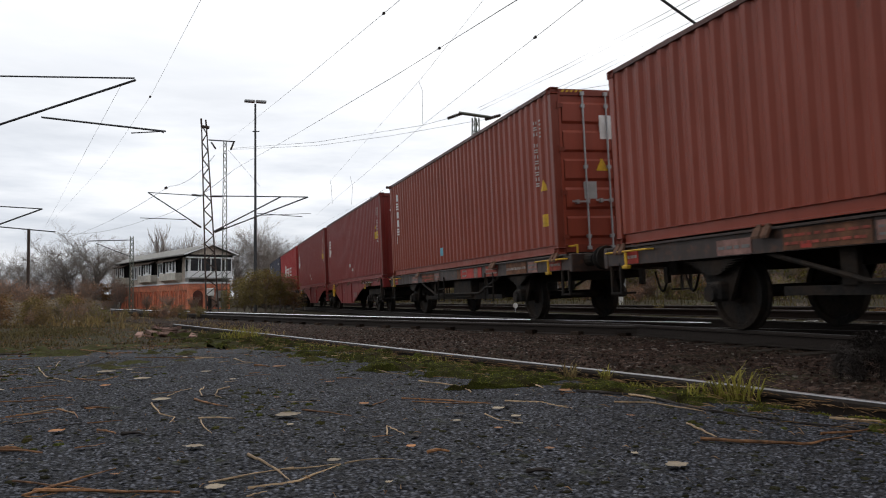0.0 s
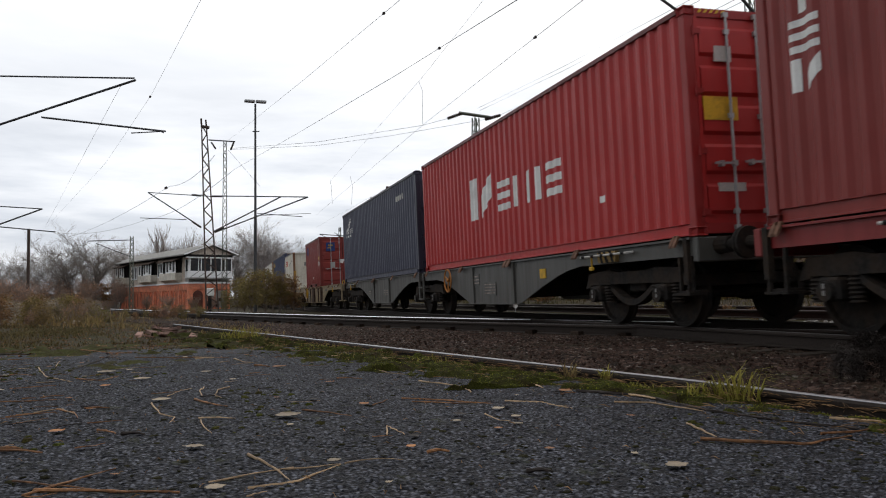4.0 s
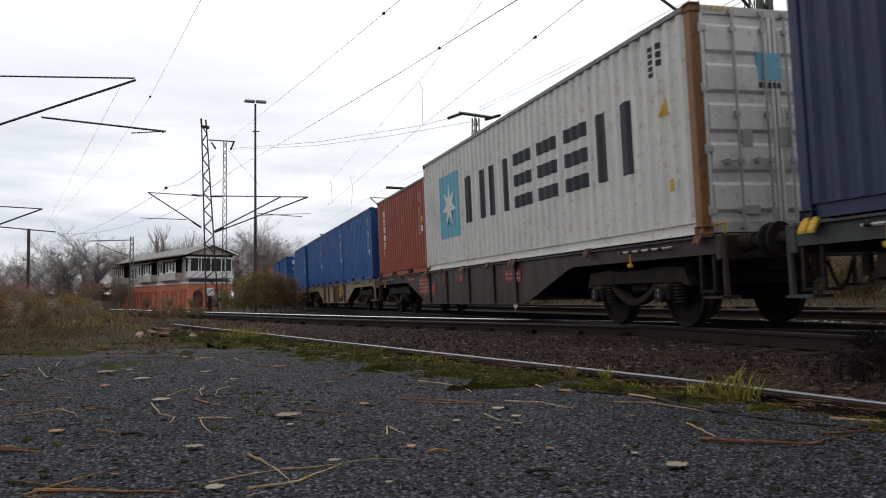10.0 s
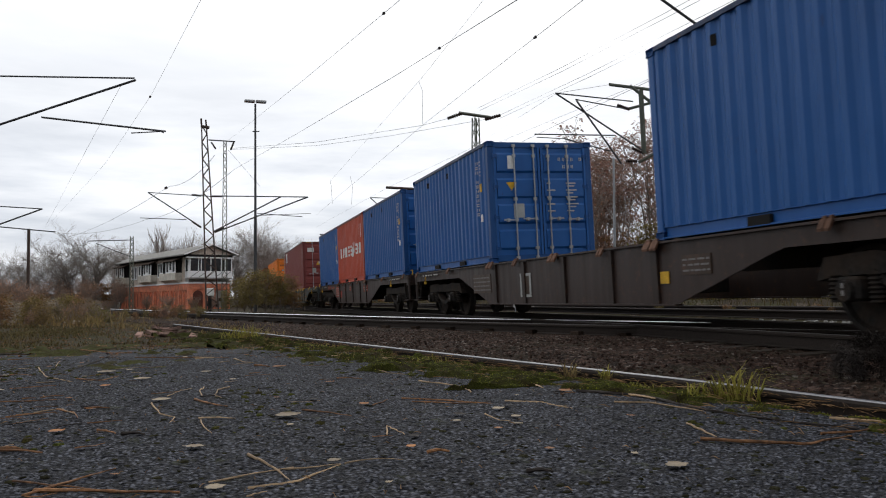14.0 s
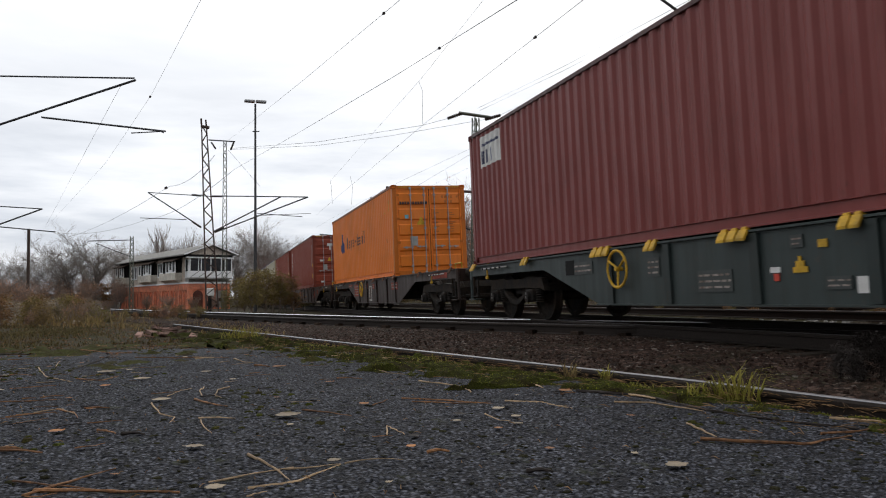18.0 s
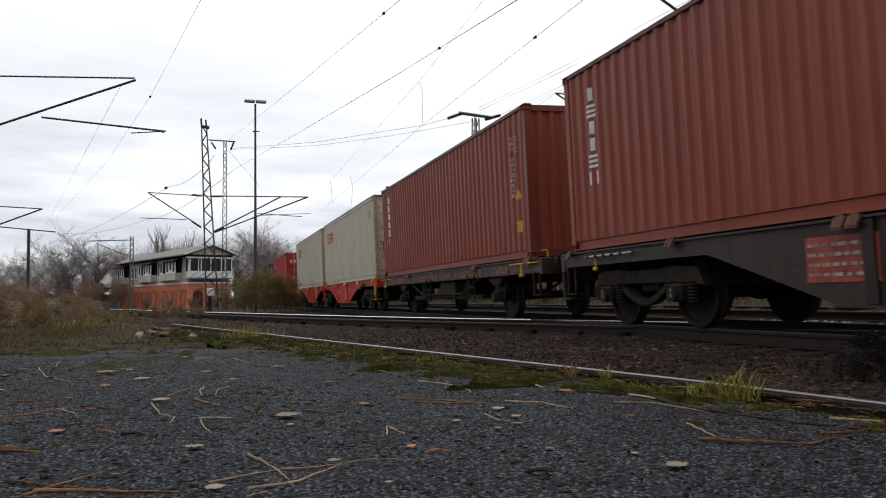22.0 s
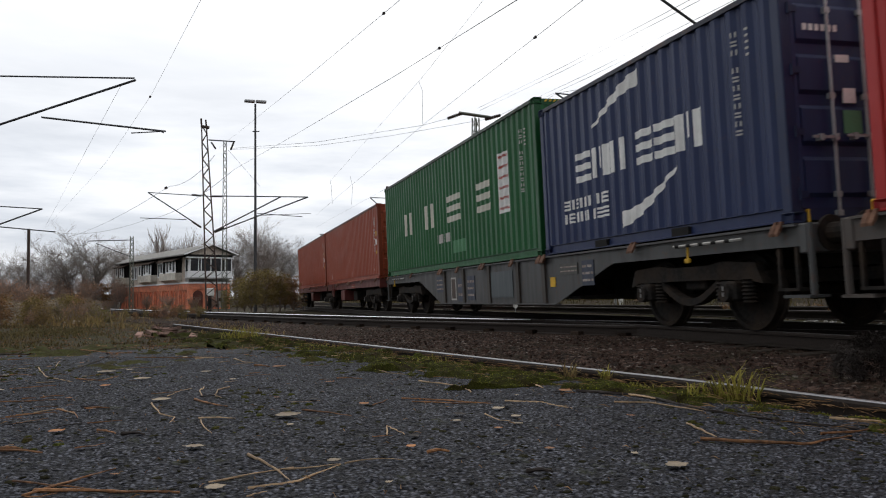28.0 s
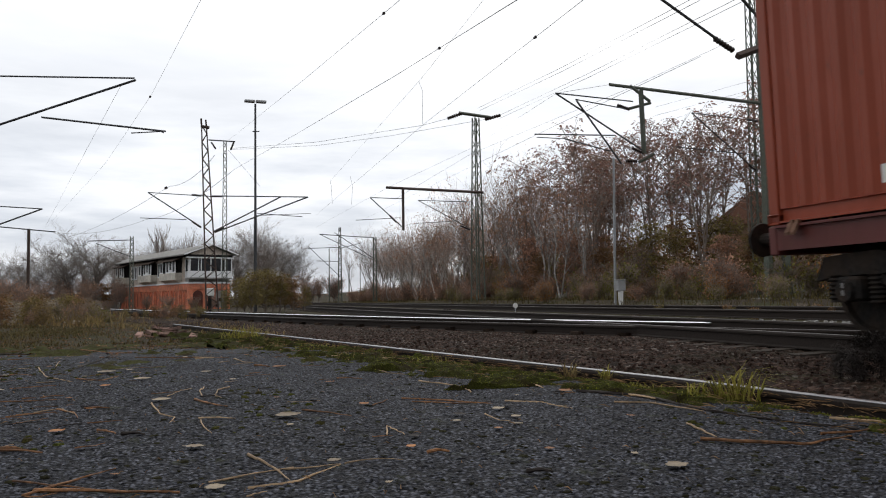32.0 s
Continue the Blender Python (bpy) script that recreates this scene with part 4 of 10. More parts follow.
def train():
    L40, L20 = 12.192, 6.058
    a, b = L40 / 2, L20 / 2
    H, S = 2.896, 2.591
    container(-2.05, L40, "std", BROWN, "brown-red corrugated forty-foot container on a flat wagon", pockets=True, marks=[("scrape_patch", M_GHOST, [rect(-1.6, -1.45, 1.65, 1.8), rect(0.6, 0.7, 1.5, 1.62)], "pale scraped patch")])
    container(12.08, L40, "high", BROWN, "brown-red corrugated container with white upright logo", marks=[upright(a, 0), code(a, 0.2), ("sticker", M_BLUEMARK, rect_list(0.6, 0.85, 0.36, 0.56), "pale blue sticker")] + labels(a),
              end_marks=door_marks(H, big=[(-0.30, 0.20, 2.0, 2.42)]))
    for u in (25.69, 38.87):
        blocks_b = []
        for k, st in enumerate("tev"):
            blocks_b += glyph(a - 0.86, a - 0.48, 2.12 - 0.40 * k, 2.46 - 0.40 * k, st)
        container(u, L40, "high", DKRED, "dark red corrugated container with three white logo blocks", end="plain", marks=[("vertical_logo", M_WHITE, blocks_b, "white upright logo of open blocks"), code(a, 0.2), ("scrape_patch", M_CODE, [rect(0.20, 0.38, 0.62, 0.76), rect(-0.42, -0.16, 0.44, 0.55)], "white paint patch"),
                  ("warning_label", M_YELLOW, rect_list(-5.35, -4.92, 1.39, 1.64), "yellow warning label"), ("warning_triangle", M_YELLOW, triangle(-5.22, -5.0, 1.76, 1.96), "yellow triangle label")],
                  end_marks=[("end_logo", M_WHITE, [(-0.82, -0.74, 2.02, 2.42), (-0.88, -0.66, 2.26, 2.32), (-0.56, -0.34, 2.26, 2.32), (-0.56, -0.34, 2.14, 2.19), (-0.56, -0.34, 2.02, 2.08)], "white block logo on the end")])
    blocks_a = glyph(0.97, 2.25, 1.0, 1.92, "k", 0.3)
    for y0, st in ((-0.05, "e"), (-0.62, "i"), (-1.5, "n"), (-2.35, "e")):
        blocks_a += glyph(y0, y0 + (0.62 if st != "i" else 0.5), 1.04, 1.64, st)
    container(52.3, L40, "high", RED40, "bright red corrugated container with white block logo", marks=[("side_logo", M_WHITE, blocks_a, "white block logo"), ("scrape_patch", M_WHITE, rect_list(-3.85, -3.65, 0.70, 0.80), "white paint patch")],
              end_marks=[("door_label", M_YELLOW, [(-1.0, -0.5, 1.45, 1.75)], "yellow label on the door"), ("door_code_bar", M_CODE, [(-0.85, -0.45, 0.55, 0.66), (-0.8, -0.55, 2.2, 2.4)], "white bars on the door")])
    sail = [(4.45, 2.30, 2.34, 5.3, 2.12, 2.20), (4.35, 2.45, 2.50, 4.95, 2.28, 2.36), (4.40, 2.56, 2.60, 4.7, 2.44, 2.50)]
    for k in range(7):
        sail += glyph(5.42 - 0.21 * k - 0.16, 5.42 - 0.21 * k, 2.0, 2.18, "nhoueno"[k], 0.3)
    sail += [rect(4.25 + 0.17 * k, 4.35 + 0.17 * k, 1.86, 1.94) for k in range(7)]
    container(65.18, L40, "high", SLATE, "slate-blue corrugated container with small white sail logo", marks=[("side_logo", M_WHITE, sail, "white sail logo over block letters"), ("number_bar", M_CODE, [rect(-4.6 + 0.13 * i, -4.52 + 0.13 * i, 2.3, 2.46) for i in range(9)], "white number bars")])
    container(84.92, L20, "std", DKRED, "dark red twenty-foot container with yellow emblem on its doors", pockets=True,
              marks=[code(b, 0), ("emblem", M_INDIGO, rect_list(1.88, 2.27, 1.89, 2.32), "dark blue emblem panel"), ("emblem_flag", M_YELLOW, [(1.95, 2.05, 2.12, 2.2, 2.14, 2.22), (1.98, 1.95, 2.01, 2.2, 2.0, 2.08)], "yellow flag of the emblem"), ("warning_label", M_YELLOW, rect_list(-2.56, -2.44, 1.41, 1.58), "yellow label"), ("white_label", M_WHITE, [rect(-2.59, -2.44, 1.12, 1.29), rect(-0.1, 0.0, 0.45, 0.56)], "white label")],
              end_marks=door_marks(S, M_INDIGO, [(-0.86, -0.40, 1.82, 2.28)])[:3] + [("emblem_flag", M_YELLOW, [(-0.76, -0.52, 2.10, 2.17), (-0.78, -0.6, 1.98, 2.04)], "yellow flag of the emblem"), ("white_triangle", M_WHITE, [(-0.12 - 0.025 * i, 0.0 + 0.0 + 0.025 * i - 0.0, 1.18 + 0.04 * i, 1.22 + 0.04 * i) for i in range(5)], "white triangle mark")])
    o4 = []
    for k, st in enumerate("ooul"):
        y1 = 2.35 - 0.31 * k
        o4 += glyph(y1 - 0.26, y1, 1.80 + 0.0 * k, 2.18, "u" if st == "l" else st)
    diamonds = []
    for yc, zc in ((-0.35, 1.85), (-0.93, 1.94)):
        diamonds += [(yc - 0.15, zc, zc + 0.002, yc, zc - 0.15, zc + 0.15), (yc, zc - 0.15, zc + 0.15, yc + 0.15, zc, zc + 0.002)]
    # the yellow hoop stands for the wagon's hand rail, drawn flat on this end
    container(98.50, L20, "std", (0.74, 0.70, 0.59), "worn cream twenty-foot container with rusty corner posts", end="plain", rust=0.38, dirt=0.4, pockets=True, post=(0.24, 0.12, 0.06), marks=[("side_logo", M_REDMARK, o4, "red block logo"), ("hazard_diamond", M_GHOST, diamonds, "grey diamond mark"), ("number_bar", M_GHOST, [rect(-1.9 + 0.1 * i, -1.83 + 0.1 * i, 2.0, 2.12) for i in range(3)], "grey number bars")],
              end_marks=[("end_logo", M_REDMARK, [(-0.1 + 0.17 * i, 0.03 + 0.17 * i, 1.72, 1.86) for i in range(4)], "red block logo on the end"), ("hazard_diamond", M_GHOST, [(-0.45, -0.25, 1.65, 1.9)], "grey diamond mark"), ("number_bar", M_GHOST, [(-0.3 + 0.12 * i, -0.22 + 0.12 * i, 2.12, 2.2) for i in range(9)], "grey number bars"), ("yellow_sill", M_YELLOW, [(-0.5, 0.4, 0.0, 0.1)], "yellow sill"), ("yellow_hoop", M_YELLOW, [(-1.17, -1.14, 0.55, 1.25), (-1.06, -1.03, 0.55, 1.25), (-1.17, -1.03, 1.25, 1.29), (-1.17, -1.03, 0.51, 0.55)], "yellow wagon hand rail drawn flat on the box end")])
    sea = []
    for k, st in enumerate("seuoo"):
        sea += glyph(5.3 - 0.31 * k, 5.56 - 0.31 * k, 2.27, 2.58, st if st != "s" else "e", 0.3)
    container(104.58, L40, "high", NAVY, "navy blue corrugated container with yellow block logo", rust=0.15, marks=[("side_logo", M_YELLOW, sea, "yellow block logo"), code(a, 0.1), ("warning_triangle", M_YELLOW, triangle(-5.70, -5.46, 1.28, 1.52), "yellow triangle label"), ("warning_label", M_YELLOW, rect_list(-5.62, -5.50, 1.90, 2.07), "yellow label"), ("white_label", M_WHITE, rect_list(-5.63, -5.48, 1.66, 1.83), "white label")])
    big = []
    for (y0, y1), st in zip(((1.4, 2.75), (0.12, 1.15), (-1.07, -0.12), (-2.14, -1.25), (-3.22, -2.37), (-4.53, -3.55)), "nheeeh"):
        big += glyph(y0, y1, 1.0, 2.05, st, 0.24)
    star = []
    for k in range(7):
        an = math.pi / 2 + k * 2 * math.pi / 7
        cy, cz, r = 3.94, 1.54, 0.56
        tip = (cy + r * math.cos(an), cz + r * math.sin(an) * 1.0)
        lft = (cy + 0.22 * math.cos(an + 0.4488), cz + 0.22 * math.sin(an + 0.4488))
        rgt = (cy + 0.22 * math.cos(an - 0.4488), cz + 0.22 * math.sin(an - 0.4488))
        star.append((tip, lft, rgt))
    star.append([s[1] for s in star])
    container(118.36, L40, "high", (0.76, 0.735, 0.68), "pale grey container with black block logo and blue star panel", rust=0.34, dirt=0.35, post=(0.28, 0.13, 0.05),
              marks=[("side_logo", M_INK, big, "large black block logo"), ("logo_panel", M_BLUEMARK, rect_list(3.15, 4.72, 0.76, 2.32), "light blue logo panel"), ("warning_triangle", M_YELLOW, triangle(-5.52, -5.26, 1.63, 1.88), "yellow triangle label"), ("number_bar", M_INK, bars_down(-5.15, -5.05, 2.2, 2.64, 5) + bars_down(-5.35, -5.27, 2.3, 2.64, 3), "dark number bars"), ("warning_label", M_YELLOW, rect_list(-5.53, -5.39, 0.62, 0.78), "yellow label")],
              fans=[("logo_star", M_WHITE, star, "white seven-pointed star")],
              end_marks=[("door_logo", M_BLUEMARK, [(-0.25, 0.10, 1.95, 2.3)], "light blue logo square on the door"), ("logo_bar", M_INK, [(-0.25 + 0.07 * i, -0.2 + 0.07 * i, 1.85, 1.92) for i in range(5)], "dark bars under the logo"), ("door_sheet", M_SHEET, [(-0.55, -0.40, 1.1, 1.3), (0.0, 0.2, 1.1, 1.35), (-0.6, -0.35, 0.25, 0.36)], "pale label on the door")])
    container(130.43, L20, "std", RUSTY, "rust-brown twenty-foot container with white upright logo", end="plain", pockets=True, marks=[upright(b, -0.30, 6, 0.3), code(b, 0), ("warning_label", M_YELLOW, [rect(-2.54, -2.40, 1.40, 1.57), rect(-2.78, -2.66, 0.35, 0.5)], "yellow label"), ("white_label", M_WHITE, rect_list(-2.54, -2.38, 1.14, 1.30), "white label")])
    blue_marks = [code(b, 0), ("warning_label", M_YELLOW, rect_list(-2.53, -2.39, 1.57, 1.75), "yellow label"), ("white_label", M_WHITE, rect_list(-2.53, -2.38, 0.92, 1.08), "white label"), ("vent", M_BLACKSHADE, [rect(y, y + 0.07, 2.22, 2.36) for y in (-1.6, -0.1, 1.6)], "small dark vent")]
    for u in (137.69, 143.92, 150.1):
        container(u, L20, "std", BLUE, "bright blue twenty-foot container on a beige wagon", end="plain", pockets=True, dirt=0.2, marks=blue_marks)
    container(157.45, L20, "std", BLUE, "bright blue twenty-foot container beside an empty place", end="plain", pockets=True, dirt=0.2, marks=blue_marks)
    blue_doors = [("door_logo", M_WHITE, [(-0.76, -0.60, 2.0, 2.28)], "round white logo"), ("door_triangle", M_YELLOW, [(-0.80 + 0.02 * i, -0.58 - 0.02 * i, 1.68 - 0.03 * i, 1.71 - 0.03 * i) for i in range(6)], "yellow triangle on the door"), door_marks(S)[0], door_marks(S)[2]]
    container(169.7, L20, "std", BLUE, "bright blue twenty-foot container showing its doors", pockets=True, dirt=0.2, marks=blue_marks, end_marks=blue_doors)
    container(177.13, L20, "std", BLUE, "bright blue twenty-foot container, doors in shade", pockets=True, dirt=0.2, marks=blue_marks, end_marks=blue_doors)
    blocks_c = []
    for k in range(7):
        y1 = 2.28 - 0.39 * k
        blocks_c += glyph(y1 - 0.33, y1, 1.08, 1.50, "hnmhufe"[k], 0.25)
    for k in range(3):
        blocks_c += glyph(-1.55 - 0.36 * k, -1.25 - 0.36 * k, 1.08, 1.50, "eun"[k], 0.25)
    blocks_c += [(-0.85, 1.05, 1.62, -0.45, 1.0, 1.3), (-1.1, 1.45, 1.62, -0.75, 1.0, 1.2)] + glyph(-2.5, -2.0, 1.68, 2.2, "h", 0.25)
    container(183.3, L20, "std", (0.52, 0.075, 0.03), "orange-red twenty-foot container with white block logo", end="plain", pockets=True, dirt=0.2, marks=[("side_logo", M_WHITE, blocks_c, "white block logo")])
    container(189.2, L20, "std", BLUE, "bright blue twenty-foot container with white code bars", end="plain", pockets=True, dirt=0.2, marks=blue_marks)
    container(202.76, L40, "high", (0.245, 0.052, 0.044), "maroon corrugated container with white sign on the side", marks=[code(a, 0.25), ("sign_panel", M_WHITE, rect_list(4.30, 5.50, 2.08, 2.74), "white sign panel"), ("sign_bar", M_INDIGO, [rect(4.75 + 0.24 * i, 4.93 + 0.24 * i, 2.14, 2.42) for i in range(3)] + [rect(4.4, 5.3, 2.52, 2.58)], "blue logo bars on the sign")],
              end_marks=door_marks(H, M_WHITE, [(-0.92, -0.52, 2.25, 2.5)]) + [("round_mark", M_WHITE, [(-0.30, -0.14, 1.48, 1.64)], "round white mark")])
    blocks_d = []
    for k in range(11):
        y1 = 2.49 - 0.345 * k
        if k == 5:
            blocks_d += [rect(y1 - 0.26, y1 - 0.02, 1.55, 1.63)]
        else:
            blocks_d += glyph(y1 - 0.26, y1, 1.40 if k != 2 else 1.30, 1.87 if k in (0, 6, 10) else 1.70, "honho_uoouh"[k], 0.3)
    emb = [(3.08, 1.28, 1.40, 3.55, 1.35, 2.05), (3.45, 1.3, 2.1, 3.75, 1.27, 2.1), (3.75, 1.27, 1.7, 4.0, 1.45, 1.6)]
    container(222.48, L40, "high", ORANGE, "orange corrugated container with blue emblem and dark block logo", rust=0.1, marks=[("side_logo", M_INK, blocks_d, "dark block logo"), ("emblem", M_INDIGO, emb, "blue curved emblem"), ("warning_triangle", M_YELLOW, triangle(-5.0, -4.75, 2.1, 2.32), "yellow triangle label"), ("warning_label", M_YELLOW, [rect(-5.45, -5.33, 2.14, 2.3), rect(-5.45, -5.33, 2.35, 2.5)], "yellow label")],
              end_marks=[("door_logo", M_INK, [(-0.98 + 0.085 * i, -0.92 + 0.085 * i, 2.28, 2.36) for i in range(11)], "dark block logo on the door")] + door_marks(H)[:1] + [("door_code_bar", paint_coat(0.50, 0.15, 0.03, 0.3, 0.0), door_marks(H)[2][2], "faded code bars"), ("door_triangle", M_YELLOW, [(-0.42 + 0.02 * i, -0.16 - 0.02 * i, 1.62 + 0.04 * i, 1.66 + 0.04 * i) for i in range(6)], "yellow warning triangle"), ("blue_sticker", M_BLUEMARK, [(-0.82, -0.70, 1.82, 1.94)], "small blue sticker")])
    container(242.07, L40, "high", BROWN, "brown-red container with white upright logo", marks=[upright(a, 0.02), code(a, 0.15)] + labels(a),
              end_marks=door_marks(H, M_WHITE, [(-0.40, -0.10, 2.28, 2.42), (-0.28, -0.20, 2.05, 2.28)]) + [("white_label", M_WHITE, [(-0.82, -0.58, 1.42, 1.52), (0.74, 0.90, 0.95, 1.25), (-0.8, -0.62, 0.25, 0.34)], "white label on the door")])
    container(255.9, L40, "high", BROWN, "brown-red container on a two-axle flat wagon", end="plain", marks=[upright(a, 0.06), code(a, 0.15)] + labels(a))
    for u in (269.43, 282.48):
        blocks_h = []
        for k in range(4):
            y1 = (5.05 if u < 275 else 4.86) - 0.39 * k
            blocks_h += glyph(y1 - 0.34, y1, 1.98, 2.45, "ooeu"[k], 0.32)
        container(u, L40, "high", (0.60, 0.555, 0.43), "cream container with red block logo and indigo roof", end="doors", dirt=0.3, post=(0.46, 0.34, 0.20), marks=[("side_logo", M_REDMARK, blocks_h, "red block logo"), ("number_bar", M_INK, bars_down(-5.3, -5.2, 2.2, 2.5, 3) + bars_down(-5.0, -4.9, 2.2, 2.5, 3), "dark number bars")],
                  end_marks=[("end_logo", M_REDMARK, [(-0.72 + 0.2 * i, -0.56 + 0.2 * i, h0, h0 + 0.18) for i in range(4) for h0 in (2.42,)], "red block logo on the end"), ("yellow_sign", M_YELLOW, [(-0.48, -0.14, 1.51, 1.84)], "yellow warning sign on the door"), ("dark_square", M_BLACKSHADE, [(-0.92, -0.59, 0.93, 1.27)], "dark square on the door"), ("grey_square", M_SHEET, [(-0.39, -0.15, 0.95, 1.20)], "grey sheet on the door"), ("round_mark", M_GHOST, [(-0.85, -0.74, 1.62, 1.77)], "small grey mark")], roof=paint_coat(0.07, 0.08, 0.20, 0.3, 0.0))
    blocks_g = glyph(5.36, 5.56, 2.10, 2.62, "e", 0.35) + glyph(5.12, 5.33, 2.05, 2.55, "n", 0.3) + glyph(4.98, 5.10, 2.05, 2.5, "i", 0.5)
    container(302.2, L40, "high", RED40, "red corrugated container with white logo on its doors", marks=[("side_logo", M_WHITE, blocks_g, "white block logo"), code(a, 0.2), ("warning_label", M_YELLOW, rect_list(-5.6, -5.48, 0.55, 0.95), "yellow label")],
              end_marks=[("door_logo", M_WHITE, [(-0.92, -0.76, 2.1, 2.14), (-0.92, -0.88, 2.1, 2.34), (-0.92, -0.76, 2.30, 2.34), (-0.72, -0.68, 2.1, 2.34), (-0.60, -0.56, 2.1, 2.34), (-0.72, -0.56, 2.3, 2.34), (-0.52, -0.48, 2.1, 2.34)], "white block logo on the door")] + door_marks(H)[2:] + [("yellow_sheet", M_YELLOW, [(0.62, 0.92, 0.75, 1.1)], "yellow sheet on the door"), ("door_sheet", M_SHEET, [(-0.82, -0.62, 0.72, 1.0)], "grey sheet on the door")])
    blocks_e = []
    for (y0, y1), st in zip(((1.30, 1.80), (0.70, 1.24), (0.24, 0.66), (-0.50, -0.05), (-0.98, -0.55), (-1.58, -1.02)), "emheem"):
        blocks_e += glyph(y0, y1, 1.10, 1.57, st, 0.3)
    arcs = []
    for k in range(8):
        f0, f1 = k / 8, (k + 1) / 8
        p0, p1 = (1.15 - 1.38 * f0, 1.90 + 0.46 * math.sin(f0 * 1.57)), (1.15 - 1.38 * f1, 1.90 + 0.46 * math.sin(f1 * 1.57))
        t0, t1 = 0.03 + 0.13 * f0, 0.03 + 0.13 * f1
        arcs.append((p1[0], p1[1] - t1, p1[1] + t1 * 0.5, p0[0], p0[1] - t0, p0[1] + t0 * 0.5))
        q0, q1 = (-1.02 + 1.45 * f0, 0.94 - 0.52 * math.sin(f0 * 1.57)), (-1.02 + 1.45 * f1, 0.94 - 0.52 * math.sin(f1 * 1.57))
        arcs.append((q0[0], q0[1] - t0, q0[1] + t0 * 0.5, q1[0], q1[1] - t1, q1[1] + t1 * 0.5))
    txt = []
    for row in range(2):
        for k in range(8):
            txt += glyph(2.08 - 0.185 * k, 2.22 - 0.185 * k, 0.70 - 0.22 * row, 0.86 - 0.22 * row, "ohonutno"[(k + row) % 8], 0.32)
    container(315.4, L20, "std", (0.016, 0.029, 0.090), "deep blue twenty-foot container with white logo and arcs", pockets=True, rust=0.1, marks=[("side_logo", M_WHITE, blocks_e, "white block logo"), ("logo_arc", M_WHITE, arcs, "white curved arc"), ("small_lettering", M_WHITE, txt, "small white blocks"), code(b, 0)],
              end_marks=[("door_logo", M_WHITE, [(-0.92 + 0.08 * i, -0.87 + 0.08 * i, 2.05, 2.12) for i in range(6)], "white block logo on the door"), ("white_label", M_WHITE, [(-0.52, -0.34, 1.72, 1.80), (-0.44, -0.28, 1.28, 1.44)], "white label on the door"), ("green_sheet", M_PALEGREEN, [(-0.46, -0.22, 0.95, 1.2)], "green sheet on the door")] + door_marks(S)[2:3])
    blocks_f = []
    for (y0, y1), st in zip(((2.85, 3.70), (0.60, 1.52), (-1.50, -0.55), (-3.60, -2.75)), "uheo"):
        blocks_f += glyph(y0, y1, 1.14, 1.78, st, 0.24)
    container(321.61, L40, "high", GREEN, "green corrugated container with white block logo", rust=0.1, marks=[("side_logo", paint_coat(0.62, 0.60, 0.50, 0.3, 0.0), blocks_f, "cream-white block logo"), ("logo_panel", M_WHITE, rect_list(-4.68, -4.05, 0.98, 2.20), "white logo panel"), ("panel_bar", M_REDMARK, [rect(-4.6, -4.15, 1.05 + 0.21 * k, 1.10 + 0.21 * k) for k in range(6)], "dark red rows on the panel"), code(a, 0.2), ("small_lettering", M_CODE, [rect(-0.62 + 0.19 * k, -0.50 + 0.19 * k, 0.68, 0.9) for k in range(6)], "small white blocks"), ("repaired_patch", M_PALEGREEN, rect_list(-1.85, -0.87, 0.37, 0.67), "pale green repaired patch")])
    for u, end in ((335.06, "doors"), (347.7, "plain")):
        container(u, L40, "std", RUSTY, "faded rust-red container on an articulated flat wagon" if end == "doors" else "faded rust-red container at the end of the train", end=end, rust=0.12, marks=[code(a, -0.1), ("warning_triangle", M_YELLOW, triangle(-5.77, -5.55, 0.88, 1.07), "yellow triangle label"), ("white_label", M_WHITE, [rect(-5.72, -5.56, 1.19, 1.38), rect(-5.19, -5.06, 0.30, 0.38), rect(-0.80, -0.65, 0.26, 0.42), rect(4.45, 4.65, 0.26, 0.43)], "white label"), ("warning_label", M_YELLOW, rect_list(-5.72, -5.58, 1.5, 1.66), "yellow label")],
                  end_marks=(door_marks(S) + [("red_sign", M_REDMARK, [(-0.30, 0.1, 1.86, 2.1)], "red logo sign on the door")]) if end == "doors" else ())

    GREY, DIRTY, BEIGE, STAIN = (0.10, 0.105, 0.095), (0.040, 0.025, 0.020), (0.31, 0.24, 0.145), (0.06, 0.035, 0.022)
    stain = paint_coat(*STAIN, 0.7, 0.4)
    rusty = surface("rust_brown_panel", (0.19, 0.085, 0.045), 0.8, vary=0.35, grain=9, stain=(0.08, 0.045, 0.03), stain_amount=0.8, stain_scale=4)
    pinkish = surface("faded_pink_plate", (0.34, 0.19, 0.16), 0.8, vary=0.25, grain=9, stain=(0.15, 0.09, 0.07), stain_amount=0.7, stain_scale=6)
    bright = surface("fresh_red_panel", (0.50, 0.055, 0.04), 0.6, vary=0.12, grain=9, stain=(0.25, 0.04, 0.03), stain_amount=0.5, stain_scale=3)
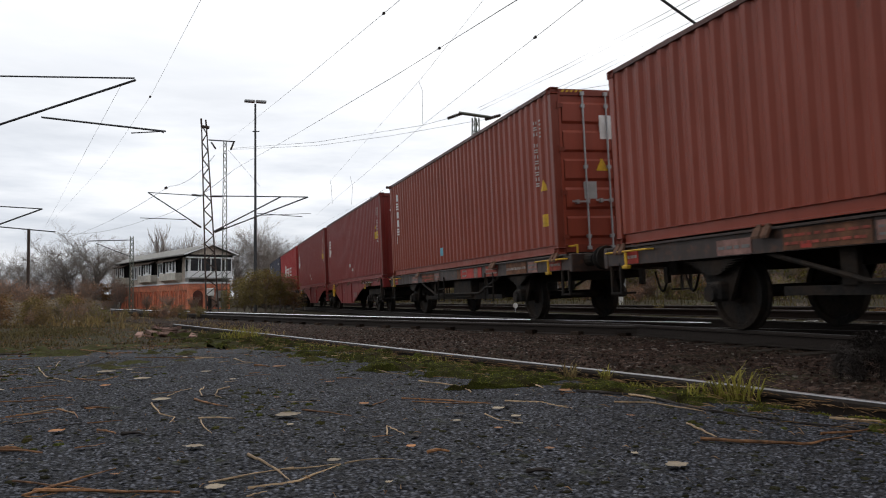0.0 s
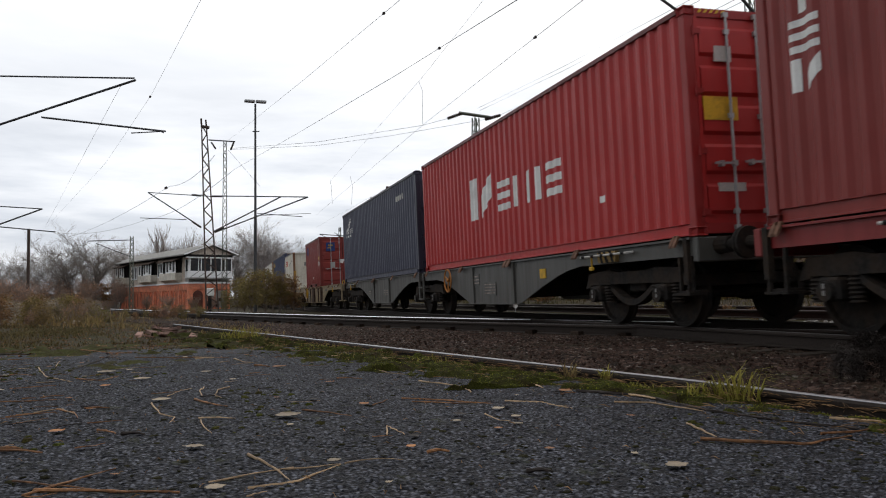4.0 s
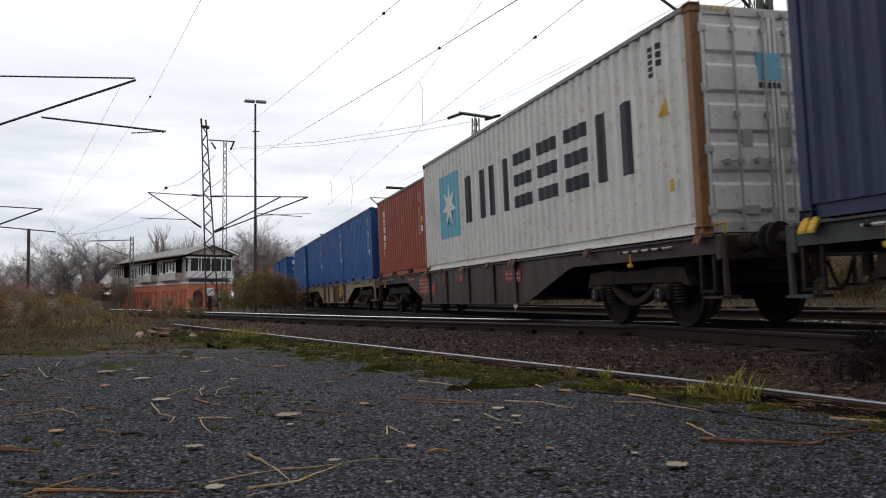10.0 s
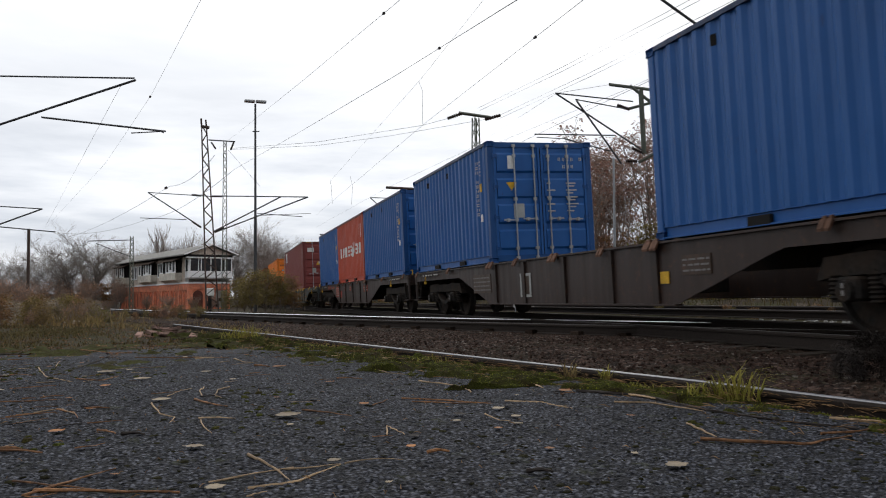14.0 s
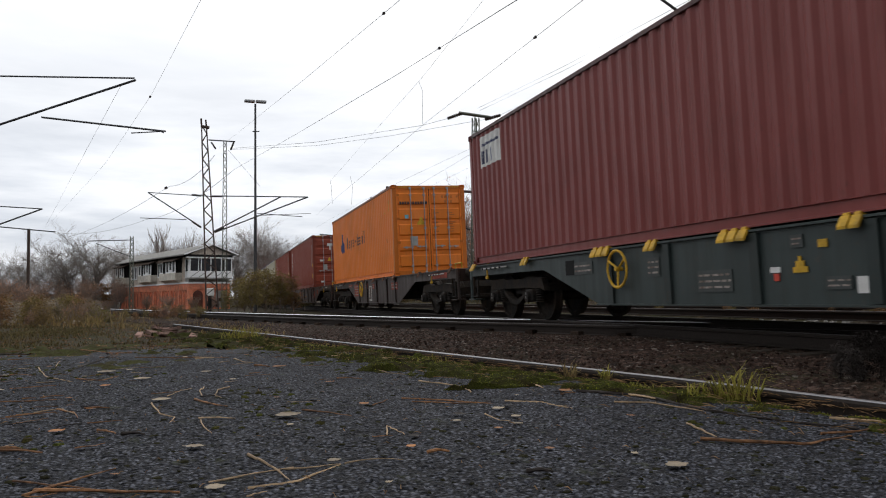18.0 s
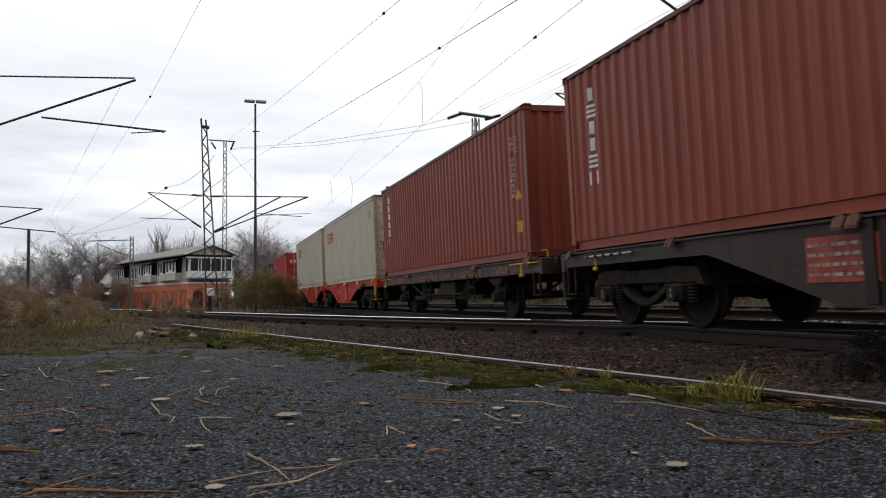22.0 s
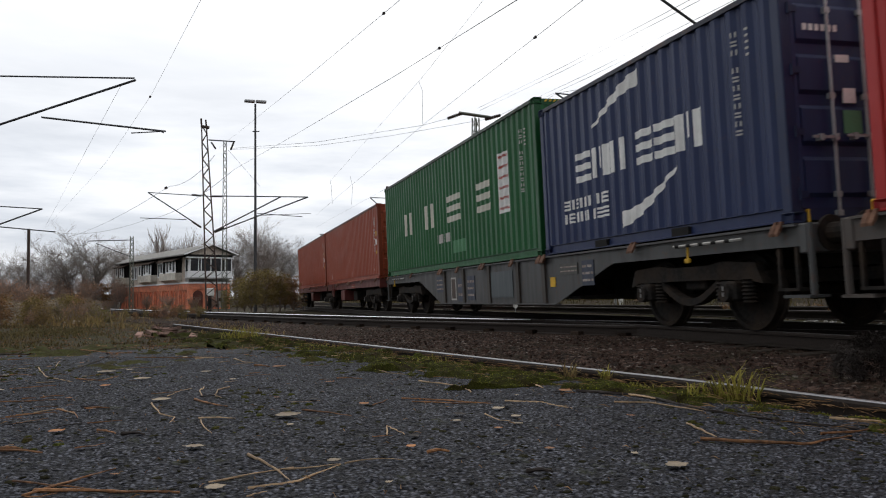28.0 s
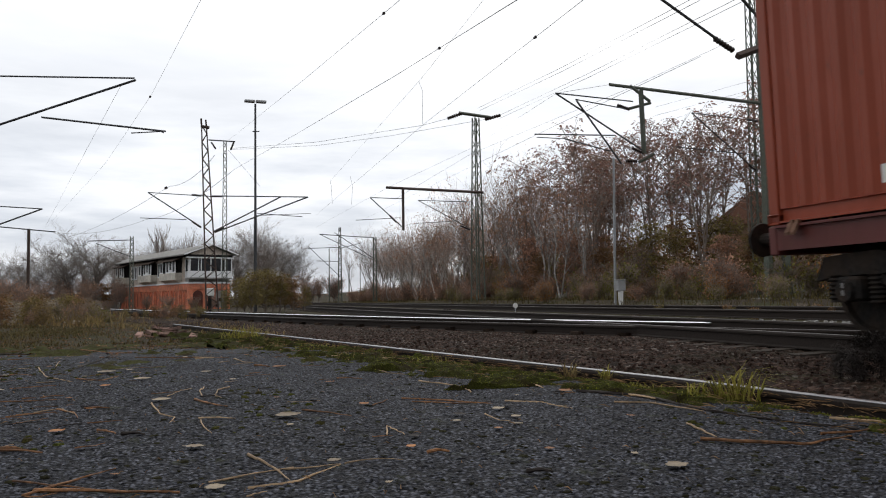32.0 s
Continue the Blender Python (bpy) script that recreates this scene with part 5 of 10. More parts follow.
    red_flat = [(-1.60, -0.68, 0.90, 1.12, bright, 0), (-1.10, -0.80, 0.94, 1.09, M_LETTER, 0), (-1.09, -0.81, 0.985, 1.045, bright, 0), (-1.86, -1.62, 0.90, 1.12, pinkish, 3, "label_plate", "", M_GHOST), (-2.12, -1.88, 0.90, 1.12, bright, 0), (-0.66, -0.40, 0.90, 1.12, rusty, 0),
                (1.55, 2.70, 0.90, 1.12, rusty, 2, "label_plate", "", M_LABELRED), (1.07, 1.50, 0.92, 1.10, pinkish, 2, "label_plate", "", M_GHOST), (3.2, 3.8, 0.90, 1.08, pinkish, 1, "label_plate", "", M_GHOST), (2.30, 2.45, 0.91, 0.98, bright, 0), (-3.1, -2.4, 0.90, 1.12, M_LABELRED, 2), (-4.6, -3.6, 0.90, 1.12, rusty, 1), (-5.1, -4.7, 0.90, 1.10, pinkish, 2, "label_plate", "", M_GHOST), (5.55, 5.85, 0.90, 1.10, bright, 1), (-6.1, -5.6, 0.90, 1.10, M_LABELRED, 1)]
    two_axle_wagon(4.05, (0.05, 0.032, 0.026), "grimy brown two-axle container flat wagon", red_flat)
    two_axle_wagon(18.15, (0.05, 0.032, 0.026), "grimy brown two-axle container flat wagon", red_flat)
    faint = paint_coat(0.22, 0.05, 0.05, 0.5, 0.1)
    twin_wagon(25.2, 51.8, (0.24, 0.028, 0.026), "dusty red articulated container wagon on three bogies", wheel_mat=M_YELLOW, patches=[(-5.0, -4.7, 0.7, 0.95, faint, 2), (-7.9, -7.2, 0.55, 0.75, faint, 3), (4.5, 5.2, 0.6, 0.9, faint, 3)])
    grey_paint = paint_coat(0.09, 0.087, 0.077, 0.6, 0.2)
    twin_wagon(51.8, 78.0, (0.080, 0.077, 0.068), "grey articulated container wagon on three bogies", wheel_mat=surface("orange_wheel_paint", (0.42, 0.16, 0.03), 0.6), patches=[(-5.6, -4.9, 0.50, 0.78, grey_paint, 4), (-4.6, -4.0, 0.72, 0.98, grey_paint, 3), (4.2, 4.9, 0.55, 0.8, grey_paint, 3), (7.0, 7.5, 0.6, 0.8, grey_paint, 2), (-8.1, -7.85, 0.78, 0.95, M_YELLOW, 0)])
    beige_coat = [(-3.42, -2.40, 0.34, 1.10, stain, 0), (-0.46, 0.92, 0.34, 1.10, stain, 0), (-2.0, -1.66, 0.34, 1.10, stain, 0), (2.9, 3.2, 0.34, 1.10, stain, 0), (-4.33, -3.75, 0.80, 1.0, paint_coat(0.40, 0.31, 0.19, 0.5, 0.1), 3, "label_plate", "", M_GHOST), (-5.0, -4.5, 0.90, 1.02, M_GHOST, 0), (1.9, 2.3, 0.5, 0.95, M_SHEET, 4, "label_plate", "", M_GHOST)]
    pocket_wagon(87.9, BEIGE, "dirty beige container wagon with one box and empty places", wheel_mat=M_YELLOW, rib_colour=STAIN, patches=beige_coat)
    green_plate = paint_coat(0.06, 0.067, 0.062, 0.4, 0.0)
    hz = [(3.57, 4.19, 0.80, 1.0, green_plate, 2), (4.2, 4.5, 0.80, 1.04, M_BLACKSHADE, 0), (1.70, 2.0, 0.70, 0.96, green_plate, 3), (0.22, 0.87, 0.48, 0.74, green_plate, 3), (-0.55, -0.47, 0.58, 0.66, M_REDMARK, 0), (-0.57, -0.42, 0.67, 0.73, M_WHITE, 0), (-0.96, -0.76, 0.66, 0.72, M_YELLOW, 0), (-0.92, -0.80, 0.72, 0.78, M_YELLOW, 0), (-0.88, -0.84, 0.78, 0.83, M_YELLOW, 0), (-0.92, -0.74, 0.92, 1.05, green_plate, 2), (-1.24, -1.12, 0.90, 0.98, M_YELLOW, 0), (-1.52, -1.20, 0.48, 0.61, green_plate, 2), (-1.74, -1.58, 0.44, 0.60, M_WHITE, 0), (-2.84, -2.58, 0.85, 0.96, M_WHITE, 0)]
    for u, col in ((107.6, (0.052, 0.058, 0.055)), (205.93, (0.042, 0.056, 0.052))):
        pocket_wagon(u, col, "grey-green container wagon with yellow hand wheel and locks", wheel_mat=M_YELLOW, lock_mat=M_YELLOW, wheel_y=2.69, rust=0.1, patches=hz)
    red_plates = [(2.97, 4.05, 0.58, 1.04, M_LABELRED, 4), (2.50, 2.81, 0.55, 0.85, M_LABELRED, 0), (1.41, 1.80, 0.83, 1.04, M_LABELRED, 2), (4.55, 5.30, 0.96, 1.06, M_LABELRED, 1), (0.2, 0.55, 0.83, 1.0, M_LABELRED, 2), (-3.3, -2.5, 0.75, 0.98, M_LABELRED, 2)]
    window = [(0.67, 1.10, 0.40, 0.94, M_CODE, 0), (0.73, 1.04, 0.45, 0.89, stain, 0)]
    pocket_wagon(127.42, DIRTY, "grimy dark brown container wagon with red label plates", patches=red_plates)
    pocket_wagon(146.95, BEIGE, "dirty beige container wagon with brown rib stains", wheel_mat=M_YELLOW, wheel_y=-2.44, rib_colour=STAIN, patches=[(-1.81, 0.17, 0.34, 1.10, stain, 0), (-3.43, -2.87, 0.34, 1.10, stain, 0), (1.34, 1.70, 0.34, 1.10, stain, 0), (2.6, 3.0, 0.34, 1.10, stain, 0), (-2.52, -2.02, 0.41, 0.66, M_BLACKSHADE, 3, "label_plate", "", M_GHOST), (0.3, 0.6, 0.4, 0.75, M_SHEET, 0)])
    pocket_wagon(166.6, DIRTY, "grimy dark brown container wagon with an empty middle", patches=[(3.3, 4.4, 0.55, 0.95, stain, 4, "label_plate", "", M_GHOST), (-4.2, -3.6, 0.7, 0.95, stain, 3, "label_plate", "", M_GHOST), (-3.3, -3.1, 0.6, 0.76, M_YELLOW, 0), (1.2, 1.7, 0.45, 0.9, M_SHEET, 0), (1.27, 1.63, 0.5, 0.85, stain, 0)])
    pocket_wagon(186.2, DIRTY, "grimy dark brown container wagon with red label plates", patches=red_plates + [(5.6, 6.4, 0.96, 1.10, M_LABELRED, 1)])
    pocket_wagon(225.65, DIRTY, "grimy brown container wagon with yellow hand wheel", wheel_mat=M_YELLOW, wheel_y=2.28, patches=red_plates + window + [(-8.6, -7.2, 0.96, 1.10, M_LABELRED, 0)])
    pocket_wagon(245.3, DIRTY, "grimy dark brown container wagon with red label plates", patches=[(2.9, 3.8, 0.55, 1.0, M_LABELRED, 4), (-3.3, -2.6, 0.6, 0.95, M_LABELRED, 4), (0.3, 0.8, 0.7, 0.8, M_GHOST, 0), (1.4, 1.7, 0.5, 1.0, M_BLACKSHADE, 0), (-4.6, -4.2, 0.8, 1.0, M_LABELRED, 2)])
    two_axle_wagon(262.0, (0.05, 0.032, 0.026), "grimy brown two-axle container flat wagon", [(y0, y1, 0.92, 1.08, rusty, 3, "label_plate", "", pinkish) for y0, y1 in ((-5.6, -5.1), (-4.9, -4.2), (-3.4, -1.8), (-1.2, -0.4), (0.0, 0.8), (1.0, 2.2), (3.4, 4.6), (4.8, 5.6))])
    red_paint = paint_coat(0.58, 0.030, 0.018, 0.3, 0.0)
    twin_wagon(268.9, 295.4, (0.58, 0.030, 0.018), "bright red articulated container wagon on three bogies", wheel_mat=M_YELLOW, lock_mat=M_YELLOW, rust=0.05,
               patches=[(1.53, 1.75, 0.97, 1.02, M_YELLOW, 0), (1.59, 1.69, 1.02, 1.07, M_YELLOW, 0), (8.0, 8.3, 0.76, 1.02, M_BLACKSHADE, 0), (5.4, 6.2, 0.42, 0.64, red_paint, 3, "label_plate", "", M_CODE), (3.75, 4.05, 0.74, 0.98, M_CODE, 0), (3.78, 4.02, 0.765, 0.955, red_paint, 0), (-4.62, -4.30, 0.70, 0.94, M_CODE, 0), (-4.60, -4.32, 0.72, 0.92, red_paint, 0), (-4.55, -4.37, 0.76, 0.88, M_CODE, 0), (-6.5, -5.9, 0.44, 0.68, red_paint, 3, "label_plate", "", M_CODE), (-7.3, -6.9, 0.75, 0.98, red_paint, 2, "label_plate", "", M_CODE), (4.2, 4.9, 0.5, 0.75, red_paint, 3, "label_plate", "", M_CODE), (7.4, 8.3, 0.72, 0.98, red_paint, 2, "label_plate", "", M_CODE)])
    pocket_wagon(305.4, (0.085, 0.07, 0.06), "grey-brown container wagon with an empty place", patches=[(0.4, 1.1, 0.5, 0.8, stain, 3, "label_plate", "", M_GHOST), (2.4, 2.8, 0.6, 0.9, M_GHOST, 0)])
    slate = paint_coat(0.045, 0.055, 0.085, 0.5, 0.1)
    pocket_wagon(324.6, (0.075, 0.075, 0.073), "grey container wagon with box and long container", rib_colour=(0.06, 0.05, 0.042), patches=[(-3.44, -3.24, 0.62, 0.79, M_YELLOW, 0), (-4.85, -4.45, 0.62, 1.02, slate, 3), (2.10, 2.48, 0.40, 0.95, M_CODE, 0), (2.14, 2.44, 0.44, 0.91, stain, 0), (1.55, 1.95, 0.37, 0.92, slate, 2), (0.75, 1.25, 0.4, 0.95, slate, 3), (3.1, 3.7, 0.6, 1.0, slate, 3), (-1.5, -0.3, 0.45, 0.98, paint_coat(0.085, 0.10, 0.105, 0.4, 0.0), 0), (-4.3, -3.65, 0.82, 1.0, grey_paint, 2)])
    twin_wagon(334.6, 360.4, (0.14, 0.034, 0.028), "dark red articulated flat wagon at the train's end", flat=True, patches=[(-7.6, -6.9, 0.92, 1.06, M_LABELRED, 1), (5.5, 6.2, 0.92, 1.06, M_LABELRED, 1)])


# ---------------------------------------------------------------- ground and tracks
M_ASPHALT = None


def make_asphalt():
    m = bpy.data.materials.new("old_asphalt")
    m.use_nodes = True
    t = m.node_tree
    p = t.nodes["Principled BSDF"]
    p.inputs["Roughness"].default_value = 0.80
    p.inputs["Specular IOR Level"].default_value = 0.17
    coord = t.nodes.new("ShaderNodeTexCoord")
    cells = node(t, "ShaderNodeTexVoronoi", Scale=50.0)
    t.links.new(coord.outputs["Object"], cells.inputs["Vector"])
    wide = node(t, "ShaderNodeTexNoise", Scale=1.1, Detail=5.0, Roughness=0.6)
    t.links.new(coord.outputs["Object"], wide.inputs["Vector"])
    fine = node(t, "ShaderNodeTexNoise", Scale=240.0, Detail=2.0)
    t.links.new(coord.outputs["Object"], fine.inputs["Vector"])
    split = t.nodes.new("ShaderNodeSeparateColor")
    t.links.new(cells.outputs["Color"], split.inputs["Color"])
    stones = ramp(t, split.outputs["Red"], [(0.0, (0.020, 0.022, 0.028)), (0.45, (0.060, 0.064, 0.079)), (0.85, (0.106, 0.111, 0.132)), (1.0, (0.150, 0.155, 0.177))])
    tar = ramp(t, cells.outputs["Distance"], [(0.28, (1, 1, 1)), (0.55, (0.10, 0.10, 0.11))])
    col = mixed(t, 1.0, stones, tar, "MULTIPLY")
    damp = ramp(t, wide.outputs["Fac"], [(0.35, (0.75, 0.75, 0.77)), (0.65, (1.15, 1.15, 1.15))])
    col = mixed(t, 1.0, col, damp, "MULTIPLY")
    moss = node(t, "ShaderNodeTexNoise", Scale=5.0, Detail=6.0, Roughness=0.7)
    t.links.new(coord.outputs["Object"], moss.inputs["Vector"])
    patch = ramp(t, moss.outputs["Fac"], [(0.585, (0, 0, 0)), (0.69, (0.8, 0.8, 0.8))])
    col = mixed(t, patch, col, (0.030, 0.034, 0.014))
    t.links.new(col, p.inputs["Base Color"])
    bp = node(t, "ShaderNodeBump", Strength=1.0, Distance=0.008)
    bp.invert = True
    t.links.new(cells.outputs["Distance"], bp.inputs["Height"])
    bp2 = node(t, "ShaderNodeBump", Strength=0.4, Distance=0.003)
    t.links.new(fine.outputs["Fac"], bp2.inputs["Height"])
    t.links.new(bp.outputs["Normal"], bp2.inputs["Normal"])
    t.links.new(bp2.outputs["Normal"], p.inputs["Normal"])
    return m


M_ASPHALT = make_asphalt()


def make_bed():
    """Broken stones told apart by a cell pattern: brown, grey and rust tones, with soil in the joints."""
    m = bpy.data.materials.new("ballast_bed_stone")
    m.use_nodes = True
    t = m.node_tree
    p = t.nodes["Principled BSDF"]
    p.inputs["Roughness"].default_value, p.inputs["Specular IOR Level"].default_value = 0.92, 0.1
    coord = t.nodes.new("ShaderNodeTexCoord")
    cells = node(t, "ShaderNodeTexVoronoi", Scale=21.0)
    fine = node(t, "ShaderNodeTexNoise", Scale=70.0, Detail=4.0)
    wide = node(t, "ShaderNodeTexNoise", Scale=0.8, Detail=4.0)
    for n in (cells, fine, wide):
        t.links.new(coord.outputs["Object"], n.inputs["Vector"])
    split = t.nodes.new("ShaderNodeSeparateColor")
    t.links.new(cells.outputs["Color"], split.inputs["Color"])
    col = ramp(t, split.outputs["Red"], [(0.0, (0.013, 0.009, 0.007)), (0.45, (0.032, 0.021, 0.016)), (0.80, (0.060, 0.036, 0.026)), (0.95, (0.095, 0.062, 0.048)), (1.0, (0.18, 0.16, 0.14))])
    grain = ramp(t, fine.outputs["Fac"], [(0.3, (0.6,) * 3), (0.7, (1.3,) * 3)])
    col = mixed(t, 1.0, col, grain, "MULTIPLY")
    soil = ramp(t, wide.outputs["Fac"], [(0.50, (0, 0, 0)), (0.68, (0.6,) * 3)])
    col = mixed(t, soil, col, (0.024, 0.021, 0.012))
    t.links.new(col, p.inputs["Base Color"])
    bp = node(t, "ShaderNodeBump", Strength=0.7, Distance=0.01)
    t.links.new(fine.outputs["Fac"], bp.inputs["Height"])
    t.links.new(bp.outputs["Normal"], p.inputs["Normal"])
    return m


M_BED = make_bed()
M_CHIP = surface("loose_chippings", (0.055, 0.058, 0.066), 0.9, spec=0.1, vary=0.3, grain=90, island=0.65)
M_MOSS = surface("moss_cushion", (0.050, 0.055, 0.011), 0.95, spec=0.05, vary=0.65, grain=110, stain=(0.034, 0.025, 0.012), stain_amount=1.0, stain_scale=5, bump=0.8, bump_dist=0.01, island=0.35)
M_YARDMOSS = surface("olive_yard_moss", (0.052, 0.054, 0.018), 0.95, spec=0.05, vary=0.5, grain=90, stain=(0.035, 0.027, 0.016), stain_amount=1.0, stain_scale=5, bump=0.8, bump_dist=0.01)
M_GRASS = surface("grass_blades", (0.27, 0.255, 0.045), 0.7, vary=0.3, grain=9, stain=(0.26, 0.19, 0.07), stain_amount=0.75, stain_scale=7, bump=0, island=0.4, through_light=0.35, spec=0.1)
M_FROND = surface("moss_frond_green", (0.215, 0.225, 0.028), 0.85, vary=0.4, grain=14, stain=(0.05, 0.042, 0.014), stain_amount=1.0, stain_scale=4.5, bump=0, island=0.6, through_light=0.3, spec=0.05)
M_SPROUT = surface("moss_sprout_green", (0.105, 0.105, 0.022), 0.8, vary=0.3, grain=9, stain=(0.10, 0.065, 0.025), stain_amount=0.75, stain_scale=6, bump=0, island=0.5, through_light=0.3, spec=0.05)
M_MEADOW = surface("meadow_blades", (0.095, 0.082, 0.030), 0.8, vary=0.3, grain=9, stain=(0.15, 0.10, 0.05), stain_amount=0.8, stain_scale=1.5, bump=0, island=0.5, through_light=0.3, spec=0.1)
M_STRAW = surface("dry_grass", (0.27, 0.185, 0.085), 0.8, vary=0.35, grain=9, stain=(0.13, 0.12, 0.045), stain_amount=0.6, stain_scale=2, bump=0, island=0.5, through_light=0.35, spec=0.1)
M_TWIG = surface("twig_bark", (0.27, 0.125, 0.05), 0.75, vary=0.4, grain=40, stain=(0.06, 0.032, 0.02), stain_amount=0.9, stain_scale=14, per_object=0.45)
M_PALETWIG = surface("pale_twig", (0.42, 0.29, 0.17), 0.75, vary=0.25, grain=40, per_object=0.35)
M_STRAWBIT = surface("dry_stalks", (0.21, 0.125, 0.06), 0.8, vary=0.3, grain=20, bump=0, island=0.75, spec=0.1)
M_CRUMB = surface("dark_moss_crumbs", (0.022, 0.021, 0.011), 0.95, vary=0.4, grain=60, island=0.5, spec=0.05)
M_DARKTWIG = surface("dark_twig", (0.022, 0.016, 0.013), 0.8, vary=0.3, grain=40)
M_LEAFPALE = surface("pale_dead_leaf", (0.33, 0.27, 0.19), 0.75, vary=0.3, grain=50, stain=(0.16, 0.10, 0.06), stain_amount=0.6, stain_scale=20, per_object=0.3)
M_LEAFBROWN = surface("brown_dead_leaf", (0.30, 0.125, 0.04), 0.7, vary=0.3, grain=50, per_object=0.5, island=0.6)
M_PALEBARK = surface("pale_birch_bark", (0.52, 0.49, 0.45), 0.9, vary=0.3, grain=10, stain=(0.10, 0.08, 0.07), stain_amount=0.8, stain_scale=3, per_object=0.35)
M_BARK = surface("tree_bark", (0.20, 0.165, 0.14), 0.9, vary=0.35, grain=12, stain=(0.13, 0.125, 0.10), stain_amount=0.6, stain_scale=2, per_object=0.4)
M_SPRAY = surface("bare_twigs", (0.37, 0.295, 0.25), 0.9, vary=0.25, grain=6, per_object=0.35, bump=0, through_light=0.35, spec=0.1)
M_RUSTLEAF = surface("withered_leaves", (0.50, 0.285, 0.19), 0.8, vary=0.3, grain=4, stain=(0.30, 0.18, 0.125), stain_amount=0.8, stain_scale=0.6, bump=0, island=0.5, per_object=0.2, through_light=0.55, spec=0.1)
M_ORANGELEAF = surface("orange_leaves", (0.48, 0.23, 0.07), 0.8, vary=0.3, grain=4, stain=(0.25, 0.12, 0.06), stain_amount=0.7, stain_scale=0.9, bump=0, island=0.5, through_light=0.4, spec=0.1)
M_CLUSTER = surface("clustered_leaves", (0.34, 0.195, 0.155), 0.8, vary=0.3, grain=4, stain=(0.24, 0.17, 0.14), stain_amount=0.8, stain_scale=0.8, bump=0, island=0.5, through_light=0.5, spec=0.1)
M_FLUFF = surface("pale_seed_fluff", (0.34, 0.29, 0.235), 0.9, vary=0.2, bump=0, island=0.4, through_light=0.3, spec=0.05)
M_PALESTONE = surface("pale_stone", (0.34, 0.33, 0.31), 0.9, vary=0.3, grain=30, island=0.6, spec=0.1)
M_OLIVE = surface("olive_withered_leaves", (0.24, 0.195, 0.075), 0.8, vary=0.35, grain=4, stain=(0.15, 0.09, 0.04), stain_amount=0.8, stain_scale=0.9, bump=0, island=0.55, through_light=0.4, spec=0.1)
M_BRACKEN = surface("brown_bracken_leaves", (0.32, 0.185, 0.095), 0.8, vary=0.35, grain=4, stain=(0.10, 0.075, 0.04), stain_amount=0.8, stain_scale=0.8, bump=0, island=0.55, through_light=0.4, spec=0.1)
M_STEM = surface("grey_brown_stems", (0.28, 0.225, 0.185), 0.9, vary=0.3, grain=10, per_object=0.3)
M_FARWOOD = surface("far_grey_twigs", (0.36, 0.32, 0.29), 0.9, vary=0.25, grain=6, per_object=0.3, bump=0, through_light=0.3, spec=0.1)
M_GREENLEAF = surface("late_green_leaves", (0.26, 0.25, 0.065), 0.8, vary=0.3, grain=4, stain=(0.26, 0.19, 0.06), stain_amount=0.7, stain_scale=0.9, bump=0, island=0.5, through_light=0.5, spec=0.1)
M_MAST = surface("green_mast_paint", (0.125, 0.140, 0.110), 0.7, vary=0.2, grain=14, stain=(0.10, 0.085, 0.065), stain_amount=0.5, stain_scale=2)
M_MASTRED = surface("rusty_mast_steel", (0.085, 0.060, 0.050), 0.8, vary=0.3, grain=14)
M_RUBBLE = surface("dull_brick_rubble", (0.34, 0.215, 0.175), 0.95, vary=0.3, grain=18, stain=(0.09, 0.075, 0.06), stain_amount=0.8, stain_scale=6, per_object=0.45, bump=0.6, bump_dist=0.01, spec=0.1)
M_WIRE = surface("dark_wire", (0.09, 0.092, 0.095), 0.6, 0.4, vary=0.1, bump=0)
M_INSUL = surface("brown_insulator", (0.035, 0.022, 0.018), 0.3, vary=0.2)
M_CONCRETE = surface("pale_concrete", (0.30, 0.29, 0.27), 0.9, vary=0.2, grain=20, stain=(0.14, 0.13, 0.11), stain_amount=0.6)


def rough_sheet(bm, xs, ys, height):
    grid = [[bm.verts.new((x, y, height(x, y))) for x in xs] for y in ys]
    for r0, r1 in zip(grid, grid[1:]):
        for i in range(len(xs) - 1):
            bm.faces.new((r0[i], r0[i + 1], r1[i + 1], r1[i]))


def edge_x(y):
    for (x0, y0), (x1, y1) in zip(EDGE, EDGE[1:]):
        if y <= y1:
            return x0 + (x1 - x0) * (y - y0) / (y1 - y0)
    (x0, y0), (x1, y1) = EDGE[-2:]
    return x0 + (x1 - x0) * (y - y0) / (y1 - y0)


SIDING = [(10.2, 1.0), (8.5, 5.3), (6.6, 9.85), (3.25, 18.4), (1.2, 25.8), (-3.2, 43.0), (-9, 68.0)]
EDGE = [(4.2, -2.5), (3.31, 3.09), (3.07, 4.54), (2.42, 7.44), (0.94, 14.2), (-0.6, 21.0)]


def ground_level(x, y):
    far = min(1.0, max(0.0, (math.hypot(x, y) - 25) / 50))
    n = noise.noise(Vector((x * 0.35, y * 0.35, 0.3)))
    z = -0.075 - 0.13 * far + 0.03 * n
    if x > edge_x(y) and math.hypot(x, y) < 60:
        z = -0.045 + 0.012 * n
    if x > 11.5:
        z += min(0.5, (x - 11.5) * 0.14)
    if x > 25:
        z += min(2.2, (x - 25) * 0.25)
    return z


